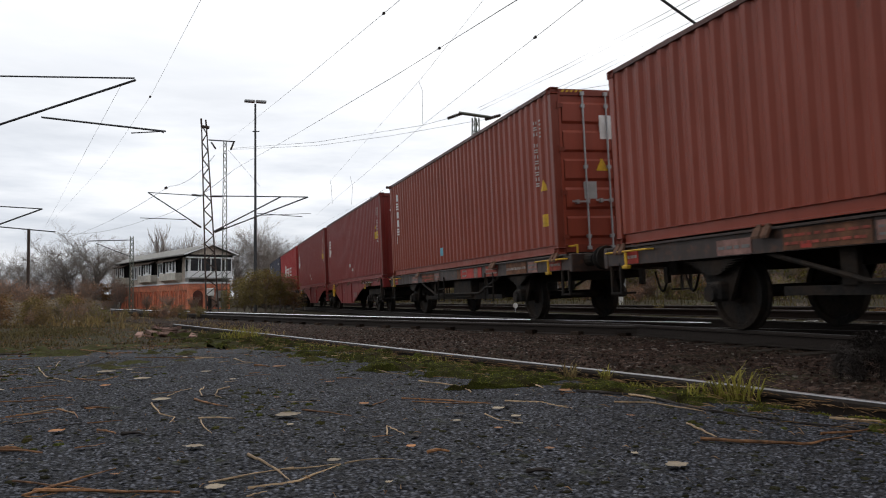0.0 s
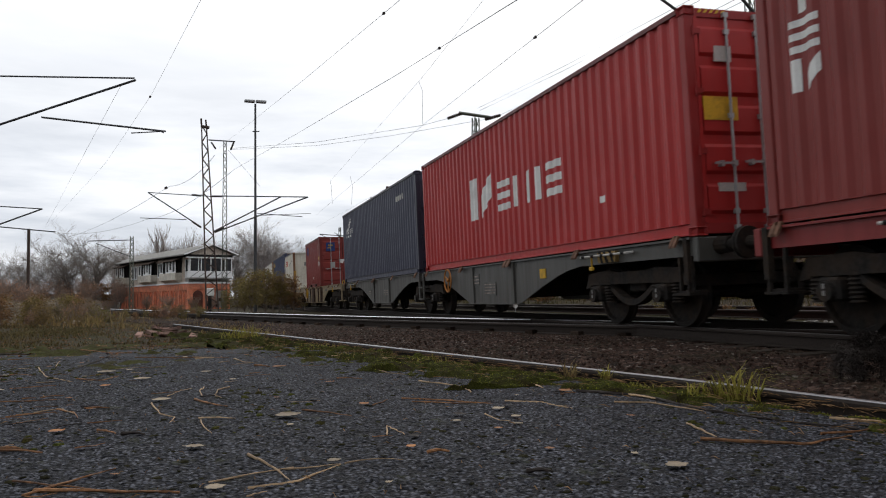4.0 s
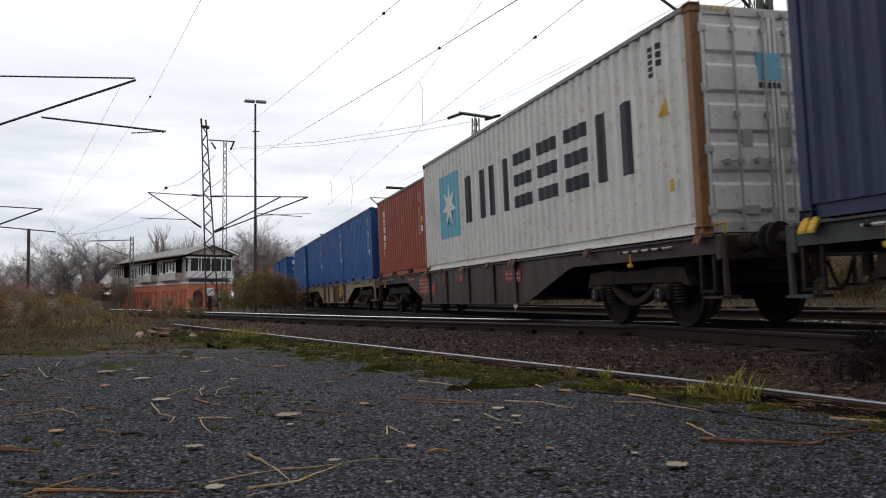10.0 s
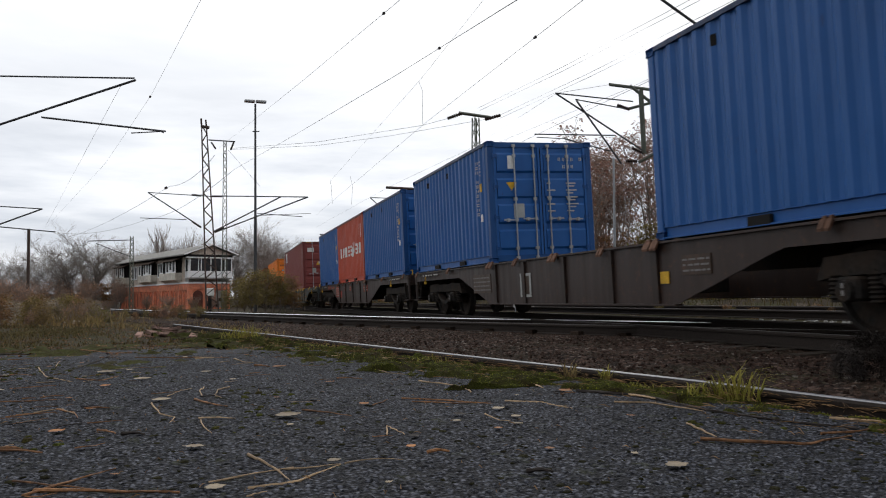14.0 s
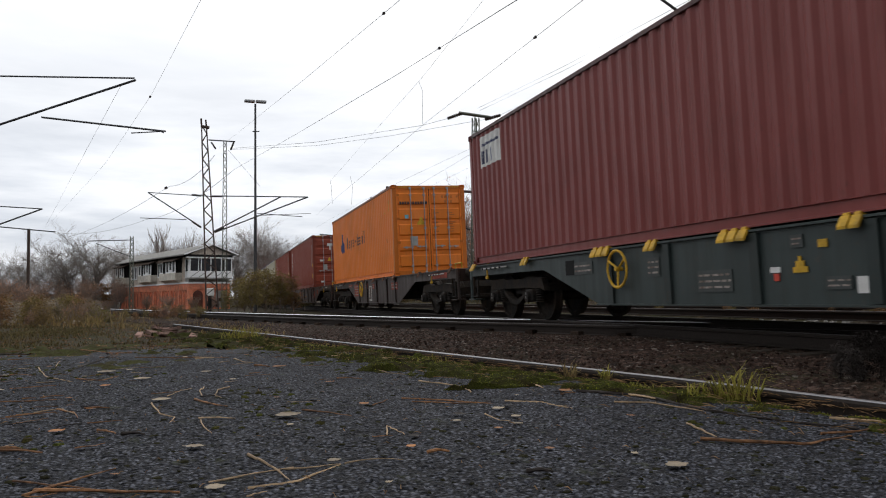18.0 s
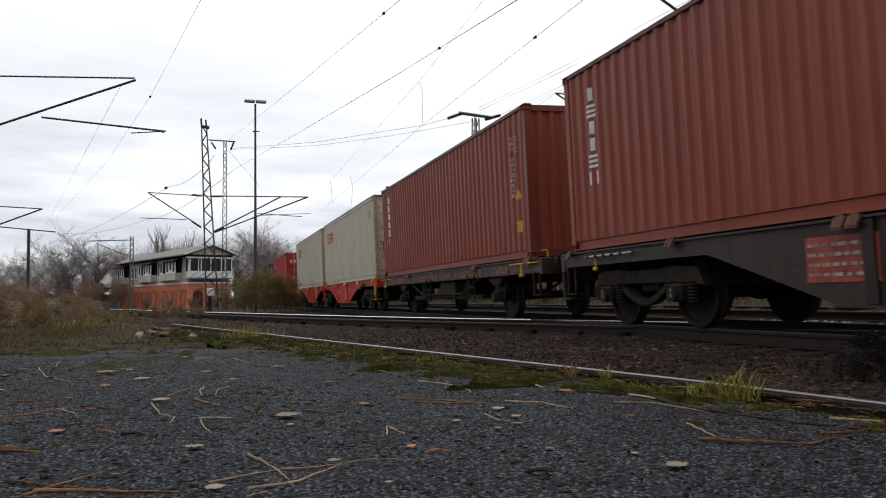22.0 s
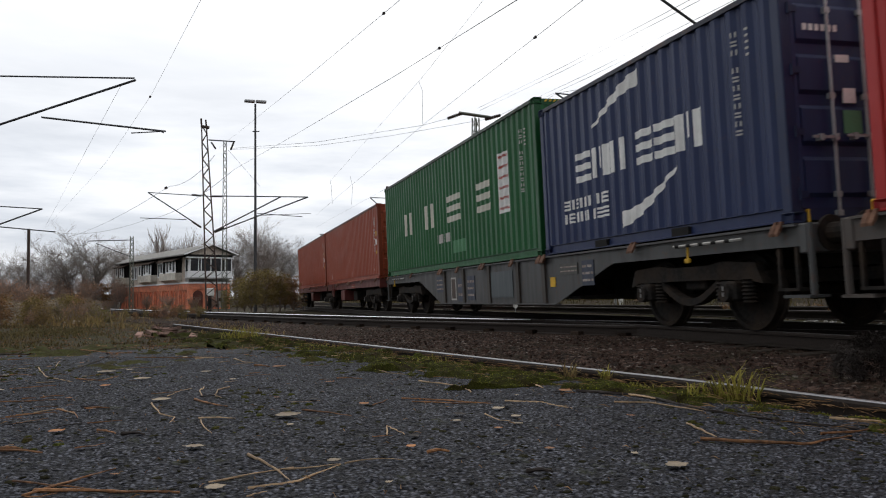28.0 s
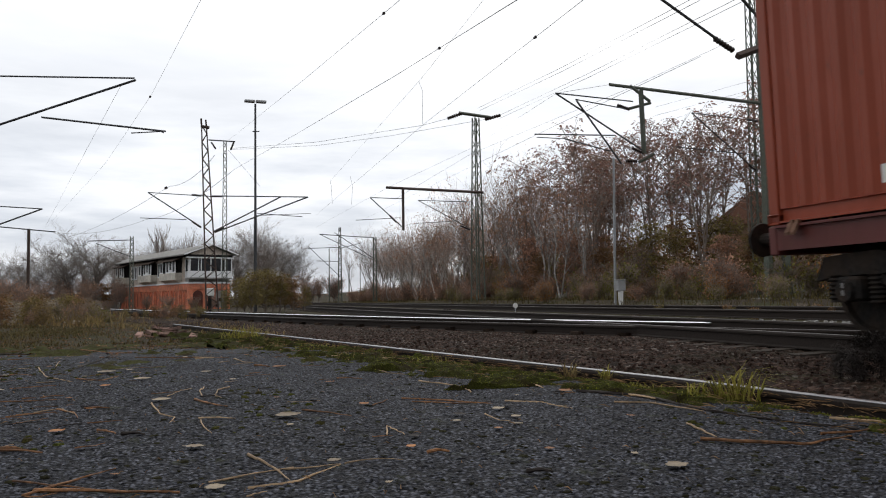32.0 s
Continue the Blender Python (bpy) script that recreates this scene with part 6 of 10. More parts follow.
def build_ground():
    bm = bmesh.new()
    xs = [-3000, -1000, -400, -200, -120, -80] + [-60 + i * 1.2 for i in range(101)] + [80, 120, 200, 400, 1000, 3000]
    ys = [-3000, -1000, -300, -100, -50] + [-20 + i * 1.2 for i in range(101)] + [115, 140, 180, 240, 400, 900, 4000]
    rough_sheet(bm, xs, ys, ground_level)
    tagged(part("ground", bm, M_DIRT, None, smooth=True), "dark soil with thin grass and dead leaves", "ground", kind="structure")
    # asphalt yard up to the single rail
    bm = bmesh.new()
    rows = []
    y = -5.0
    while y <= 12.6:
        right = edge_x(y) - 0.24 - 0.14 * noise.noise(Vector((y * 1.7, 0, 5))) - 0.08
        left = -16.0
        rows.append([(left + (right - left) * k / 40, y) for k in range(41)])
        y += 0.4
    grid = []
    for r in rows:
        out = []
        for x, yy in r:
            lift = 0.012 * noise.noise(Vector((x * 0.6, yy * 0.6, 2))) + 0.004 * noise.noise(Vector((x * 3, yy * 3, 2)))
            fade = 0.09 * max(0.0, (yy - 10.4 - 0.8 * noise.noise(Vector((x * 0.5, 1, 1)))) / 2.0)
            out.append(bm.verts.new((x, yy, lift - fade)))
        grid.append(out)
    for r0, r1 in zip(grid, grid[1:]):
        for a, b, c, d in zip(r0, r0[1:], r1[1:], r1):
            if b.co.y > 1.3 and d.co.y < 9.4 and a.co.x > -0.27 * a.co.y - 0.1 and c.co.x > -0.27 * c.co.y - 0.1 and max(b.co.x, c.co.x) < edge_x(d.co.y) - 0.15:
                continue
            bm.faces.new((a, b, c, d))
    edge = [e for e in bm.edges if e.is_boundary and not (1.25 < e.verts[0].co.y < 9.45 and -3 < e.verts[0].co.x < edge_x(e.verts[0].co.y) - 0.1)]
    down = bmesh.ops.extrude_edge_only(bm, edges=edge)
    bmesh.ops.translate(bm, vec=(0, 0, -0.09), verts=[v for v in down["geom"] if isinstance(v, bmesh.types.BMVert)])
    tagged(part("pavement", bm, M_ASPHALT, None, smooth=True), "old dark asphalt with coarse stone grain and moss spots", "pavement", kind="structure")


def stone_relief(x, y, size, seed, dome=False):
    """Height 0..1 of a bed of broken stones of the given size, flat-topped, with sunk joints; or of round cushions."""
    gx, gy = np.floor(x / size), np.floor(y / size)
    best, second, level = np.full(x.shape, 9.0), np.full(x.shape, 9.0), np.zeros(x.shape)
    for i in (-1, 0, 1):
        for j in (-1, 0, 1):
            cx, cy = gx + i, gy + j
            h = np.modf(np.abs(np.sin(cx * 127.1 + cy * 311.7 + seed) * 43758.5453))[0]
            k = np.modf(np.abs(np.sin(cx * 269.5 + cy * 183.3 + seed) * 28461.7137))[0]
            d = np.hypot(x / size - cx - 0.15 - 0.7 * h, y / size - cy - 0.15 - 0.7 * k)
            near = d < best
            second = np.where(near, best, np.minimum(second, d))
            level = np.where(near, np.modf(h * 7 + k * 5)[0], level)
            best = np.where(near, d, best)
    if dome:
        return np.sqrt(np.clip(1 - (best / 0.72) ** 2, 0, 1)) * (0.4 + 0.6 * level)
    joint = np.clip((second - best) / 0.28, 0, 1)
    return joint ** 0.6 * (0.35 + 0.65 * level)


def build_grain():
    ys, y = [], 1.15
    while y < 9.6:
        ys.append(y)
        y += 0.0045 + 0.0022 * y
    xs = np.arange(-2.95, 3.4, 0.0085)
    gx, gy = np.meshgrid(xs, np.array(ys))
    fine = stone_relief(gx, gy, 0.030, 1.0)
    small = stone_relief(gx, gy, 0.014, 5.0)
    base = np.array([[asphalt_z(a, b) for a in xs[::8]] for b in ys[::6]])
    bx = np.array([np.interp(xs, xs[::8], r) for r in base])
    by = np.array([np.interp(ys, ys[::6], bx[:, c]) for c in range(len(xs))]).T
    z = by - 0.0060 + 0.0085 * fine + 0.0022 * small
    right = np.array([edge_x(b) for b in ys]) - 0.34
    keep = (gx > -0.27 * gy - 0.35) & (gx < right[:, None])
    n = len(xs)
    r, c = np.nonzero(keep[:-1, :-1] & keep[1:, 1:])
    k = r * n + c
    faces = np.stack([k, k + 1, k + n + 1, k + n], 1)
    used = np.unique(faces)
    back = np.zeros(gx.size, int)
    back[used] = np.arange(len(used))
    co = np.stack([gx.ravel()[used], gy.ravel()[used], z.ravel()[used]], 1)
    me = bpy.data.meshes.new("pavement_grain")
    me.from_pydata(co.tolist(), [], back[faces].tolist())
    tagged(place("pavement_grain", me, M_ASPHALT), "coarse worn asphalt of dark blue-grey stones", "pavement", kind="structure")


def build_ballast_bed():
    """One bed of broken stones from the single rail to the far side of the siding, sunk a little between the rails."""
    ys, y = [], 1.2
    while y < 34:
        ys.append(y)
        y += 0.013 + 0.0026 * y
    ys = np.array(ys)
    us = np.arange(0.0, 1.0, 1 / 330)
    left = np.array([edge_x(b) for b in ys]) + 0.045
    right = np.interp(ys, [p[1] for p in SIDING], [p[0] for p in SIDING]) + 2.2
    gx = left[:, None] + us[None, :] * (right - left)[:, None]
    gy = np.repeat(ys[:, None], len(us), 1)
    big = stone_relief(gx, gy, 0.062, 11.0)
    small = stone_relief(gx, gy, 0.034, 17.0)
    wide = np.array([[noise.noise(Vector((a * 0.7, b * 0.7, 4))) for a in row[::10]] for row, b in zip(gx, ys)])
    wide = np.array([np.interp(us, us[::10], r) for r in wide])
    rise = np.clip((gx - left[:, None]) / (right - 2.2 - left)[:, None], 0, 1)
    z = -0.060 + 0.024 * rise + 0.030 * big + 0.012 * small + 0.018 * wide
    n = len(us)
    k = (np.arange(len(ys) - 1)[:, None] * n + np.arange(n - 1)[None, :]).ravel()
    faces = np.stack([k, k + 1, k + n + 1, k + n], 1)
    me = bpy.data.meshes.new("ballast_bed")
    me.from_pydata(np.stack([gx.ravel(), gy.ravel(), z.ravel()], 1).tolist(), [], faces.tolist())
    tagged(place("ballast_bed", me, M_BED), "bed of grimy red-brown crushed stones under the rails", "gravel", kind="structure")


def pebble(rnd, r, flat, sides=6):
    """Vertices and faces of one small broken stone."""
    top, low = [], []
    turn = rnd.random() * 6.28
    for i in range(sides):
        a = turn + 6.283 * (i + rnd.uniform(-0.25, 0.25)) / sides
        q = r * rnd.uniform(0.75, 1.15)
        low.append((q * math.cos(a), q * math.sin(a), 0))
        q *= rnd.uniform(0.45, 0.8)
        top.append((q * math.cos(a), q * math.sin(a), r * flat * rnd.uniform(0.7, 1.2)))
    vs = low + top
    fs = [(i, (i + 1) % sides, sides + (i + 1) % sides, sides + i) for i in range(sides)] + [tuple(range(sides, 2 * sides))]
    return vs, fs


def scatter(name, material, spots, label, category):
    """spots: (x, y, z, verts, faces, tilt). One object of many small pieces."""
    vs, fs = [], []
    for x, y, z, pv, pf in spots:
        k = len(vs)
        vs += [(x + a, y + b, z + c) for a, b, c in pv]
        fs += [tuple(k + i for i in f) for f in pf]
    me = bpy.data.meshes.new(name)
    me.from_pydata(vs, [], fs)
    ob = place(name, me, material)
    return tagged(ob, label, category, kind="stuff")


def asphalt_z(x, y):
    return 0.012 * noise.noise(Vector((x * 0.6, y * 0.6, 2))) + 0.004 * noise.noise(Vector((x * 3, y * 3, 2)))


def build_loose():
    rnd = random.Random(4)
    spots = []
    while len(spots) < 9000:
        y = 2.0 + 7.5 * rnd.random() ** 1.7
        x = rnd.uniform(-0.62 * y - 0.3, min(edge_x(y) - 0.25, 1.25 * y + 0.3))
        r = rnd.uniform(0.003, 0.0075) * (1.7 if rnd.random() < 0.06 else 1)
        v, f = pebble(rnd, r, 0.55, 5)
        spots.append((x, y, asphalt_z(x, y) - 0.001, v, f))
    scatter("chippings", M_CHIP, spots, "small loose grey stone chips on the asphalt", "gravel")
    spots = []
    while len(spots) < 8000:
        y = rnd.uniform(1.5, 26) if rnd.random() < 0.65 else rnd.uniform(1.5, 13)
        x = edge_x(y) + 0.06 + rnd.random() * (7.5 if y < 16 else 9)
        r = rnd.uniform(0.010, 0.024)
        v, f = pebble(rnd, r, 0.8, 6)
        tilt = Euler((rnd.uniform(-0.5, 0.5), rnd.uniform(-0.5, 0.5), 0)).to_matrix()
        v = [tuple(tilt @ Vector(p)) for p in v]
        spots.append((x, y, -0.034 + 0.022 * rnd.random(), v, f))
    scatter("ballast", M_BALLAST, spots, "brown-grey crushed ballast stones between the rails", "gravel")


def lane(bm, pts, x0, x1, z0, z1):
    """A bar pulled along a polyline of (x, y, z): offset x0..x1 to the right of it."""
    prev = None
    for i, p in enumerate(pts):
        a, b = pts[max(0, i - 1)], pts[min(len(pts) - 1, i + 1)]
        d = Vector((b[0] - a[0], b[1] - a[1], 0)).normalized()
        n = Vector((d.y, -d.x, 0))
        c = Vector(p)
        ring = [bm.verts.new(c + n * x + Vector((0, 0, z))) for x, z in ((x0, z0), (x1, z0), (x1, z1), (x0, z1))]
        if prev:
            for k in range(4):
                bm.faces.new((prev[k], prev[(k + 1) % 4], ring[(k + 1) % 4], ring[k]))
        else:
            bm.faces.new(ring)
        prev = ring
    bm.faces.new(prev[::-1])


def smooth_line(pts, step=1.0):
    out = []
    for i in range(len(pts) - 1):
        p0, p1, p2, p3 = (Vector(pts[max(0, min(len(pts) - 1, i + k))]) for k in (-1, 0, 1, 2))
        n = max(1, int((p2 - p1).length / step))
        for j in range(n):
            t = j / n
            out.append(tuple(0.5 * ((2 * p1) + (p2 - p0) * t + (2 * p0 - 5 * p1 + 4 * p2 - p3) * t * t + (3 * p1 - p0 - 3 * p2 + p3) * t ** 3)))
    return out + [tuple(pts[-1])]


def rail_line(name, pts, label, head=None):
    r = thing(name, label, "rail", "rails")

    def profile(bm):
        prev = None
        half = [(0.070, -0.172), (0.070, -0.160), (0.012, -0.145), (0.009, -0.050), (0.034, -0.042), (0.035, -0.022), (0.024, -0.004)]
        ring2 = half + [(-x, z) for x, z in half[::-1]]
        for i, p in enumerate(pts):
            a, b = pts[max(0, i - 1)], pts[min(len(pts) - 1, i + 1)]
            d = Vector((b[0] - a[0], b[1] - a[1], 0)).normalized()
            n = Vector((d.y, -d.x, 0))
            ring = [bm.verts.new(Vector(p) + n * x + Vector((0, 0, z))) for x, z in ring2]
            if prev:
                for k in range(len(ring)):
                    q = (k + 1) % len(ring)
                    bm.faces.new((prev[k], prev[q], ring[q], ring[k]))
            else:
                bm.faces.new(ring)
            prev = ring
        bm.faces.new(prev[::-1])
    bm = bmesh.new()
    profile(bm)
    part("rail_body", bm, M_RAIL, r)
    bm = bmesh.new()
    crown = [(-0.030, -0.012), (-0.024, -0.004), (-0.012, 0.002), (0.012, 0.002), (0.024, -0.004), (0.030, -0.012)] if head is M_RAILBRIGHT else [(-0.026, -0.006), (-0.024, -0.002), (-0.020, 0.0), (0.020, 0.0), (0.024, -0.002), (0.026, -0.006)]
    prev = None
    for i, p in enumerate(pts):
        a, b = pts[max(0, i - 1)], pts[min(len(pts) - 1, i + 1)]
        d = Vector((b[0] - a[0], b[1] - a[1], 0)).normalized()
        n = Vector((d.y, -d.x, 0))
        ring = [bm.verts.new(Vector(p) + n * x + Vector((0, 0, z))) for x, z in crown]
        if prev:
            for k in range(6):
                bm.faces.new((prev[k], prev[(k + 1) % 6], ring[(k + 1) % 6], ring[k]))
        prev = ring
    part("rail_head", bm, head or M_RAILDULL, r, "worn running surface")
    tagged(r, kind="structure")
    return r


def train_rail(off, s0=-40, s1=220):
    pts = []
    s = s0
    while s <= s1:
        pts.append(tuple(line_pose(s) @ Vector((off, 0, 0))))
        s += 4.0
    return pts


def sleeper_mesh(bm):
    prism(bm, [(-0.13, 0.0), (0.13, 0.0), (0.10, 0.19), (-0.10, 0.19)], "x", -1.3, 1.3)


def clip_mesh(bm):
    for off in (-0.7525, 0.7525):
        for k in (-1, 1):
            box(bm, off + k * 0.10 - 0.06, off + k * 0.10 + 0.06, -0.085, 0.085, 0.185, 0.255)


def build_tracks():
    for off in (-0.7525, 0.7525):
        rail_line("rail", train_rail(off), "steel rail of the main track, worn bright on top")
    base = smooth_line([(x, y, 0.155) for x, y in SIDING])
    far = []
    mid = []
    for i, (x, y, z) in enumerate(base):
        a, b = base[max(0, i - 1)], base[min(len(base) - 1, i + 1)]
        d = Vector((b[0] - a[0], b[1] - a[1])).normalized()
        far.append((x + d.y * 1.505, y - d.x * 1.505, z + 0.012))
        mid.append((x + d.y * 0.7525, y - d.x * 0.7525, z, math.atan2(d.y, d.x)))
    rail_line("rail", base, "rusty rail of the crossing siding")
    rail_line("rail", far, "shiny rail of the crossing siding", M_RAILBRIGHT)
    rail_line("rail", smooth_line([(x, y, 0.05) for x, y in EDGE]), "single shiny rail along the asphalt edge", M_RAILTOP)
    bed = thing("track_bed", "row of grimy sleepers of the siding", "sleepers", "")
    tagged(bed, kind="structure")
    run = 0.0
    for p, q in zip(mid, mid[1:]):
        run += math.hypot(q[0] - p[0], q[1] - p[1])
        while run > 0.6:
            run -= 0.6
            at = Matrix.Translation((q[0], q[1], q[2] - 0.172 - 0.19)) @ Matrix.Rotation(q[3] - math.pi / 2, 4, "Z")
            if 3 < q[1] < 45:
                place("sleeper", shared("sleeper", sleeper_mesh), M_SLEEPER, bed, at)
                place("rail_clip", shared("rail_clip", clip_mesh), M_CHAIR, bed, at)
    bed = thing("track_bed", "row of grimy sleepers of the main track", "sleepers", "")
    tagged(bed, kind="structure")
    s = -3.0
    while s < 60:
        place("sleeper", shared("sleeper", sleeper_mesh), M_SLEEPER, bed, line_pose(s) @ Matrix.Translation((0, 0, -0.172 - 0.19)))
        s += 0.6


def far_track():
    for off in (3.75, 5.2):
        pts = [tuple(line_pose(s) @ Vector((off, 0, -0.03))) for s in range(8, 200, 8)]
        rail_line("rail", pts, "steel rail of the track behind the train")


# ---------------------------------------------------------------- plants


def blade(rnd, h, w, lean):
    a = rnd.random() * 6.283
    dx, dy = math.cos(a), math.sin(a)
    nx, ny = -dy * w / 2, dx * w / 2
    b1, b2 = h * lean * 0.35, h * lean
    return [(-nx, -ny, 0), (nx, ny, 0), (dx * b1 + nx * 0.8, dy * b1 + ny * 0.8, h * 0.6), (dx * b1 - nx * 0.8, dy * b1 - ny * 0.8, h * 0.6), (dx * b2, dy * b2, h * (1 - 0.35 * lean))], [(0, 1, 2, 3), (3, 2, 4)]


def tuft(name, material, x, y, z, count, h, spread, label, seed, w=0.008):
    rnd = random.Random(seed)
    spots = []
    for _ in range(count):
        r, a = spread * rnd.random() ** 0.7, rnd.random() * 6.283
        v, f = blade(rnd, h * rnd.uniform(0.45, 1.1), w * rnd.uniform(0.7, 1.5), rnd.uniform(0.3, 2.0))
        spots.append((x + r * math.cos(a), y + r * math.sin(a), z, v, f))
    ob = scatter(name, material, spots, label, "grass")
    return ob


def moss_mat(name, xs, ys, cover, label, material=None):
    """A lumpy carpet of moss that sinks under the asphalt where its cover fails."""
    gx, gy = np.meshgrid(xs, ys)
    gx = gx + np.array([edge_x(b) for b in ys])[:, None]
    lumps = 0.55 * stone_relief(gx, gy, 0.15, 3.0, True) + 0.30 * stone_relief(gx, gy, 0.06, 6.0, True) + 0.15 * stone_relief(gx, gy, 0.03, 8.0, True)
    rows = []
    for r in range(len(ys)):
        rows.append([max(0.0, min(1.0, 3.2 * cover(float(gx[r, c]), float(gy[r, c])))) * (0.15 + 0.85 * float(lumps[r, c])) for c in range(len(xs))])
    tall = np.array(rows)
    base = np.array([[asphalt_z(float(gx[r, c]), float(gy[r, c])) for c in range(len(xs))] for r in range(len(ys))])
    gap = np.array([edge_x(b) for b in ys])[:, None] - gx
    z = base - 0.022 + 0.095 * tall * np.clip(0.30 + 0.70 * (gap - 0.2) / 0.35, 0.30, 1.0)
    n = len(xs)
    keep = tall > 0.10
    r, c = np.nonzero(keep[:-1, :-1] | keep[1:, 1:] | keep[1:, :-1] | keep[:-1, 1:])
    k = r * n + c
    faces = np.stack([k, k + 1, k + n + 1, k + n], 1)
    used = np.unique(faces)
    back = np.zeros(gx.size, int)
    back[used] = np.arange(len(used))
    me = bpy.data.meshes.new(name)
    me.from_pydata(np.stack([gx.ravel()[used], gy.ravel()[used], z.ravel()[used]], 1).tolist(), [], back[faces].tolist())
    return tagged(place(name, me, material or M_MOSS), label, "moss", kind="stuff")


def stick_x(y):
    """The long damp branch on which the moss ends, near the grass tuft."""
    return float(np.interp(y, (2.77, 3.08, 3.51, 4.17, 4.51), (2.80, 2.65, 2.57, 2.57, 2.34)))


def build_verge():
    rnd = random.Random(9)

    def strip(x, y):
        w = 0.88 + 0.20 * math.sin(y * 1.3) + (0.35 if y > 6.5 else 0.0)
        reach = (edge_x(y) - 0.20 - x) / w
        if reach < 0:
            return -1
        n = 0.65 * noise.noise(Vector((x * 2.2, y * 1.6, 7))) + 0.35 * noise.noise(Vector((x * 7, y * 6, 1)))
        bare = max(0.0, stick_x(y) - x) * 9.0 if y < 4.9 else 0.0
        lush = 0.22 if 3.8 < y < 5.4 else 0.0
        return 1.35 * n + 0.40 + lush - 0.62 * reach - bare - (0.45 * min(1.0, (3.7 - y) / 0.3) if y < 3.7 else 0.0)

    def yard(x, y):
        return 0.6 * noise.noise(Vector((x * 0.9, y * 0.8, 14))) + 0.4 * noise.noise(Vector((x * 4, y * 3, 2))) - 0.20 + 0.08 * min(2, max(0, y - 8))
    ys, y = [], 2.3
    while y < 15.5:
        ys.append(y)
        y += 0.010 + 0.0022 * y
    moss_mat("moss_strip", np.arange(-1.50, -0.10, 0.017), ys, strip, "lumpy green moss along the rail")
    moss_mat("moss_patches", np.arange(-6.5, -0.9, 0.034), [7.5 + 0.045 * k for k in range(120)], yard, "thin olive moss patches on the asphalt's end", M_YARDMOSS)
    fy = np.array([2.3 + 11 * rnd.random() ** 1.3 for _ in range(70000)])
    fx = np.array([edge_x(b) for b in fy]) - np.array([rnd.uniform(0.16, 1.45) for _ in fy])
    lumps = 0.55 * stone_relief(fx, fy, 0.15, 3.0, True) + 0.30 * stone_relief(fx, fy, 0.06, 6.0, True)
    fronds = []
    for x, y, lump in zip(fx.tolist(), fy.tolist(), lumps.tolist()):
        cover = strip(x, y)
        if cover < 0.02 or lump < 0.22 + 0.2 * rnd.random() or len(fronds) >= 32000:
            continue
        tall = min(1.0, 3.2 * cover) * (0.15 + 0.85 * lump)
        gap = edge_x(y) - x
        z = asphalt_z(x, y) - 0.024 + 0.095 * tall * min(1.0, max(0.30, 0.30 + 0.70 * (gap - 0.2) / 0.35))
        v, f = blade(rnd, rnd.uniform(0.008, 0.020), rnd.uniform(0.003, 0.006), rnd.uniform(0.5, 1.8))
        fronds.append((x, y, z, v, f))
    scatter("moss_fronds", M_FROND, fronds, "short yellow-green fronds that cover the moss", "moss")
    spots, blades = [], []
    for _ in range(3400):
        y = 2.0 + 13.5 * rnd.random() ** 1.15
        w = 0.46 + 0.12 * math.sin(y * 1.3) + (0.40 if y > 6.5 else 0.0)
        x = edge_x(y) - 0.26 - w * abs(rnd.gauss(0, 0.55))
        reach = (edge_x(y) - x) / w
        if noise.noise(Vector((x * 2.4, y * 1.7, 7))) < -0.12 + 0.40 * reach:
            continue
        r = rnd.uniform(0.014, 0.045) * (1.8 if reach < 0.5 and rnd.random() < 0.3 else 1)
        n, rows = 8, 3
        v, f = [], []
        for j in range(rows):
            q = r * (1.0, 0.85, 0.45)[j]
            for i in range(n):
                a = 6.283 * i / n
                k = q * rnd.uniform(0.8, 1.2)
                v.append((k * math.cos(a), k * math.sin(a), r * (0.0, 0.45, 0.75)[j] * rnd.uniform(0.7, 1.3)))
        for j in range(rows - 1):
            for i in range(n):
                f.append((j * n + i, j * n + (i + 1) % n, (j + 1) * n + (i + 1) % n, (j + 1) * n + i))
        f.append(tuple((rows - 1) * n + i for i in range(n)))
        spots.append((x, y, asphalt_z(x, y) - 0.006, v, f))
        for _ in range(5 if noise.noise(Vector((x * 1.3, y * 0.9, 2))) > -0.1 else 1):
            a = rnd.random() * 6.283
            q = r * rnd.random()
            bv, bf = blade(rnd, rnd.uniform(0.006, 0.016) + (0.03 if rnd.random() < 0.04 else 0), 0.004, rnd.uniform(0.2, 0.9))
            blades.append((x + q * math.cos(a), y + q * math.sin(a), r * 0.4, bv, bf))
    # thin moss spots out on the asphalt
    for _ in range(1500):
        y = 2.6 + 9 * rnd.random()
        x = rnd.uniform(-0.27 * y - 0.2, edge_x(y) - 0.6)
        if noise.noise(Vector((x * 1.1, y * 0.9, 4))) < (0.12 if (y > 6 and x < 1.2) or edge_x(y) - x < 1.25 else 0.34):
            continue
        r = rnd.uniform(0.010, 0.032)
        v, f = pebble(rnd, r, 0.45, 8)
        spots.append((x, y, asphalt_z(x, y) - 0.002, v, f))
    straws = []
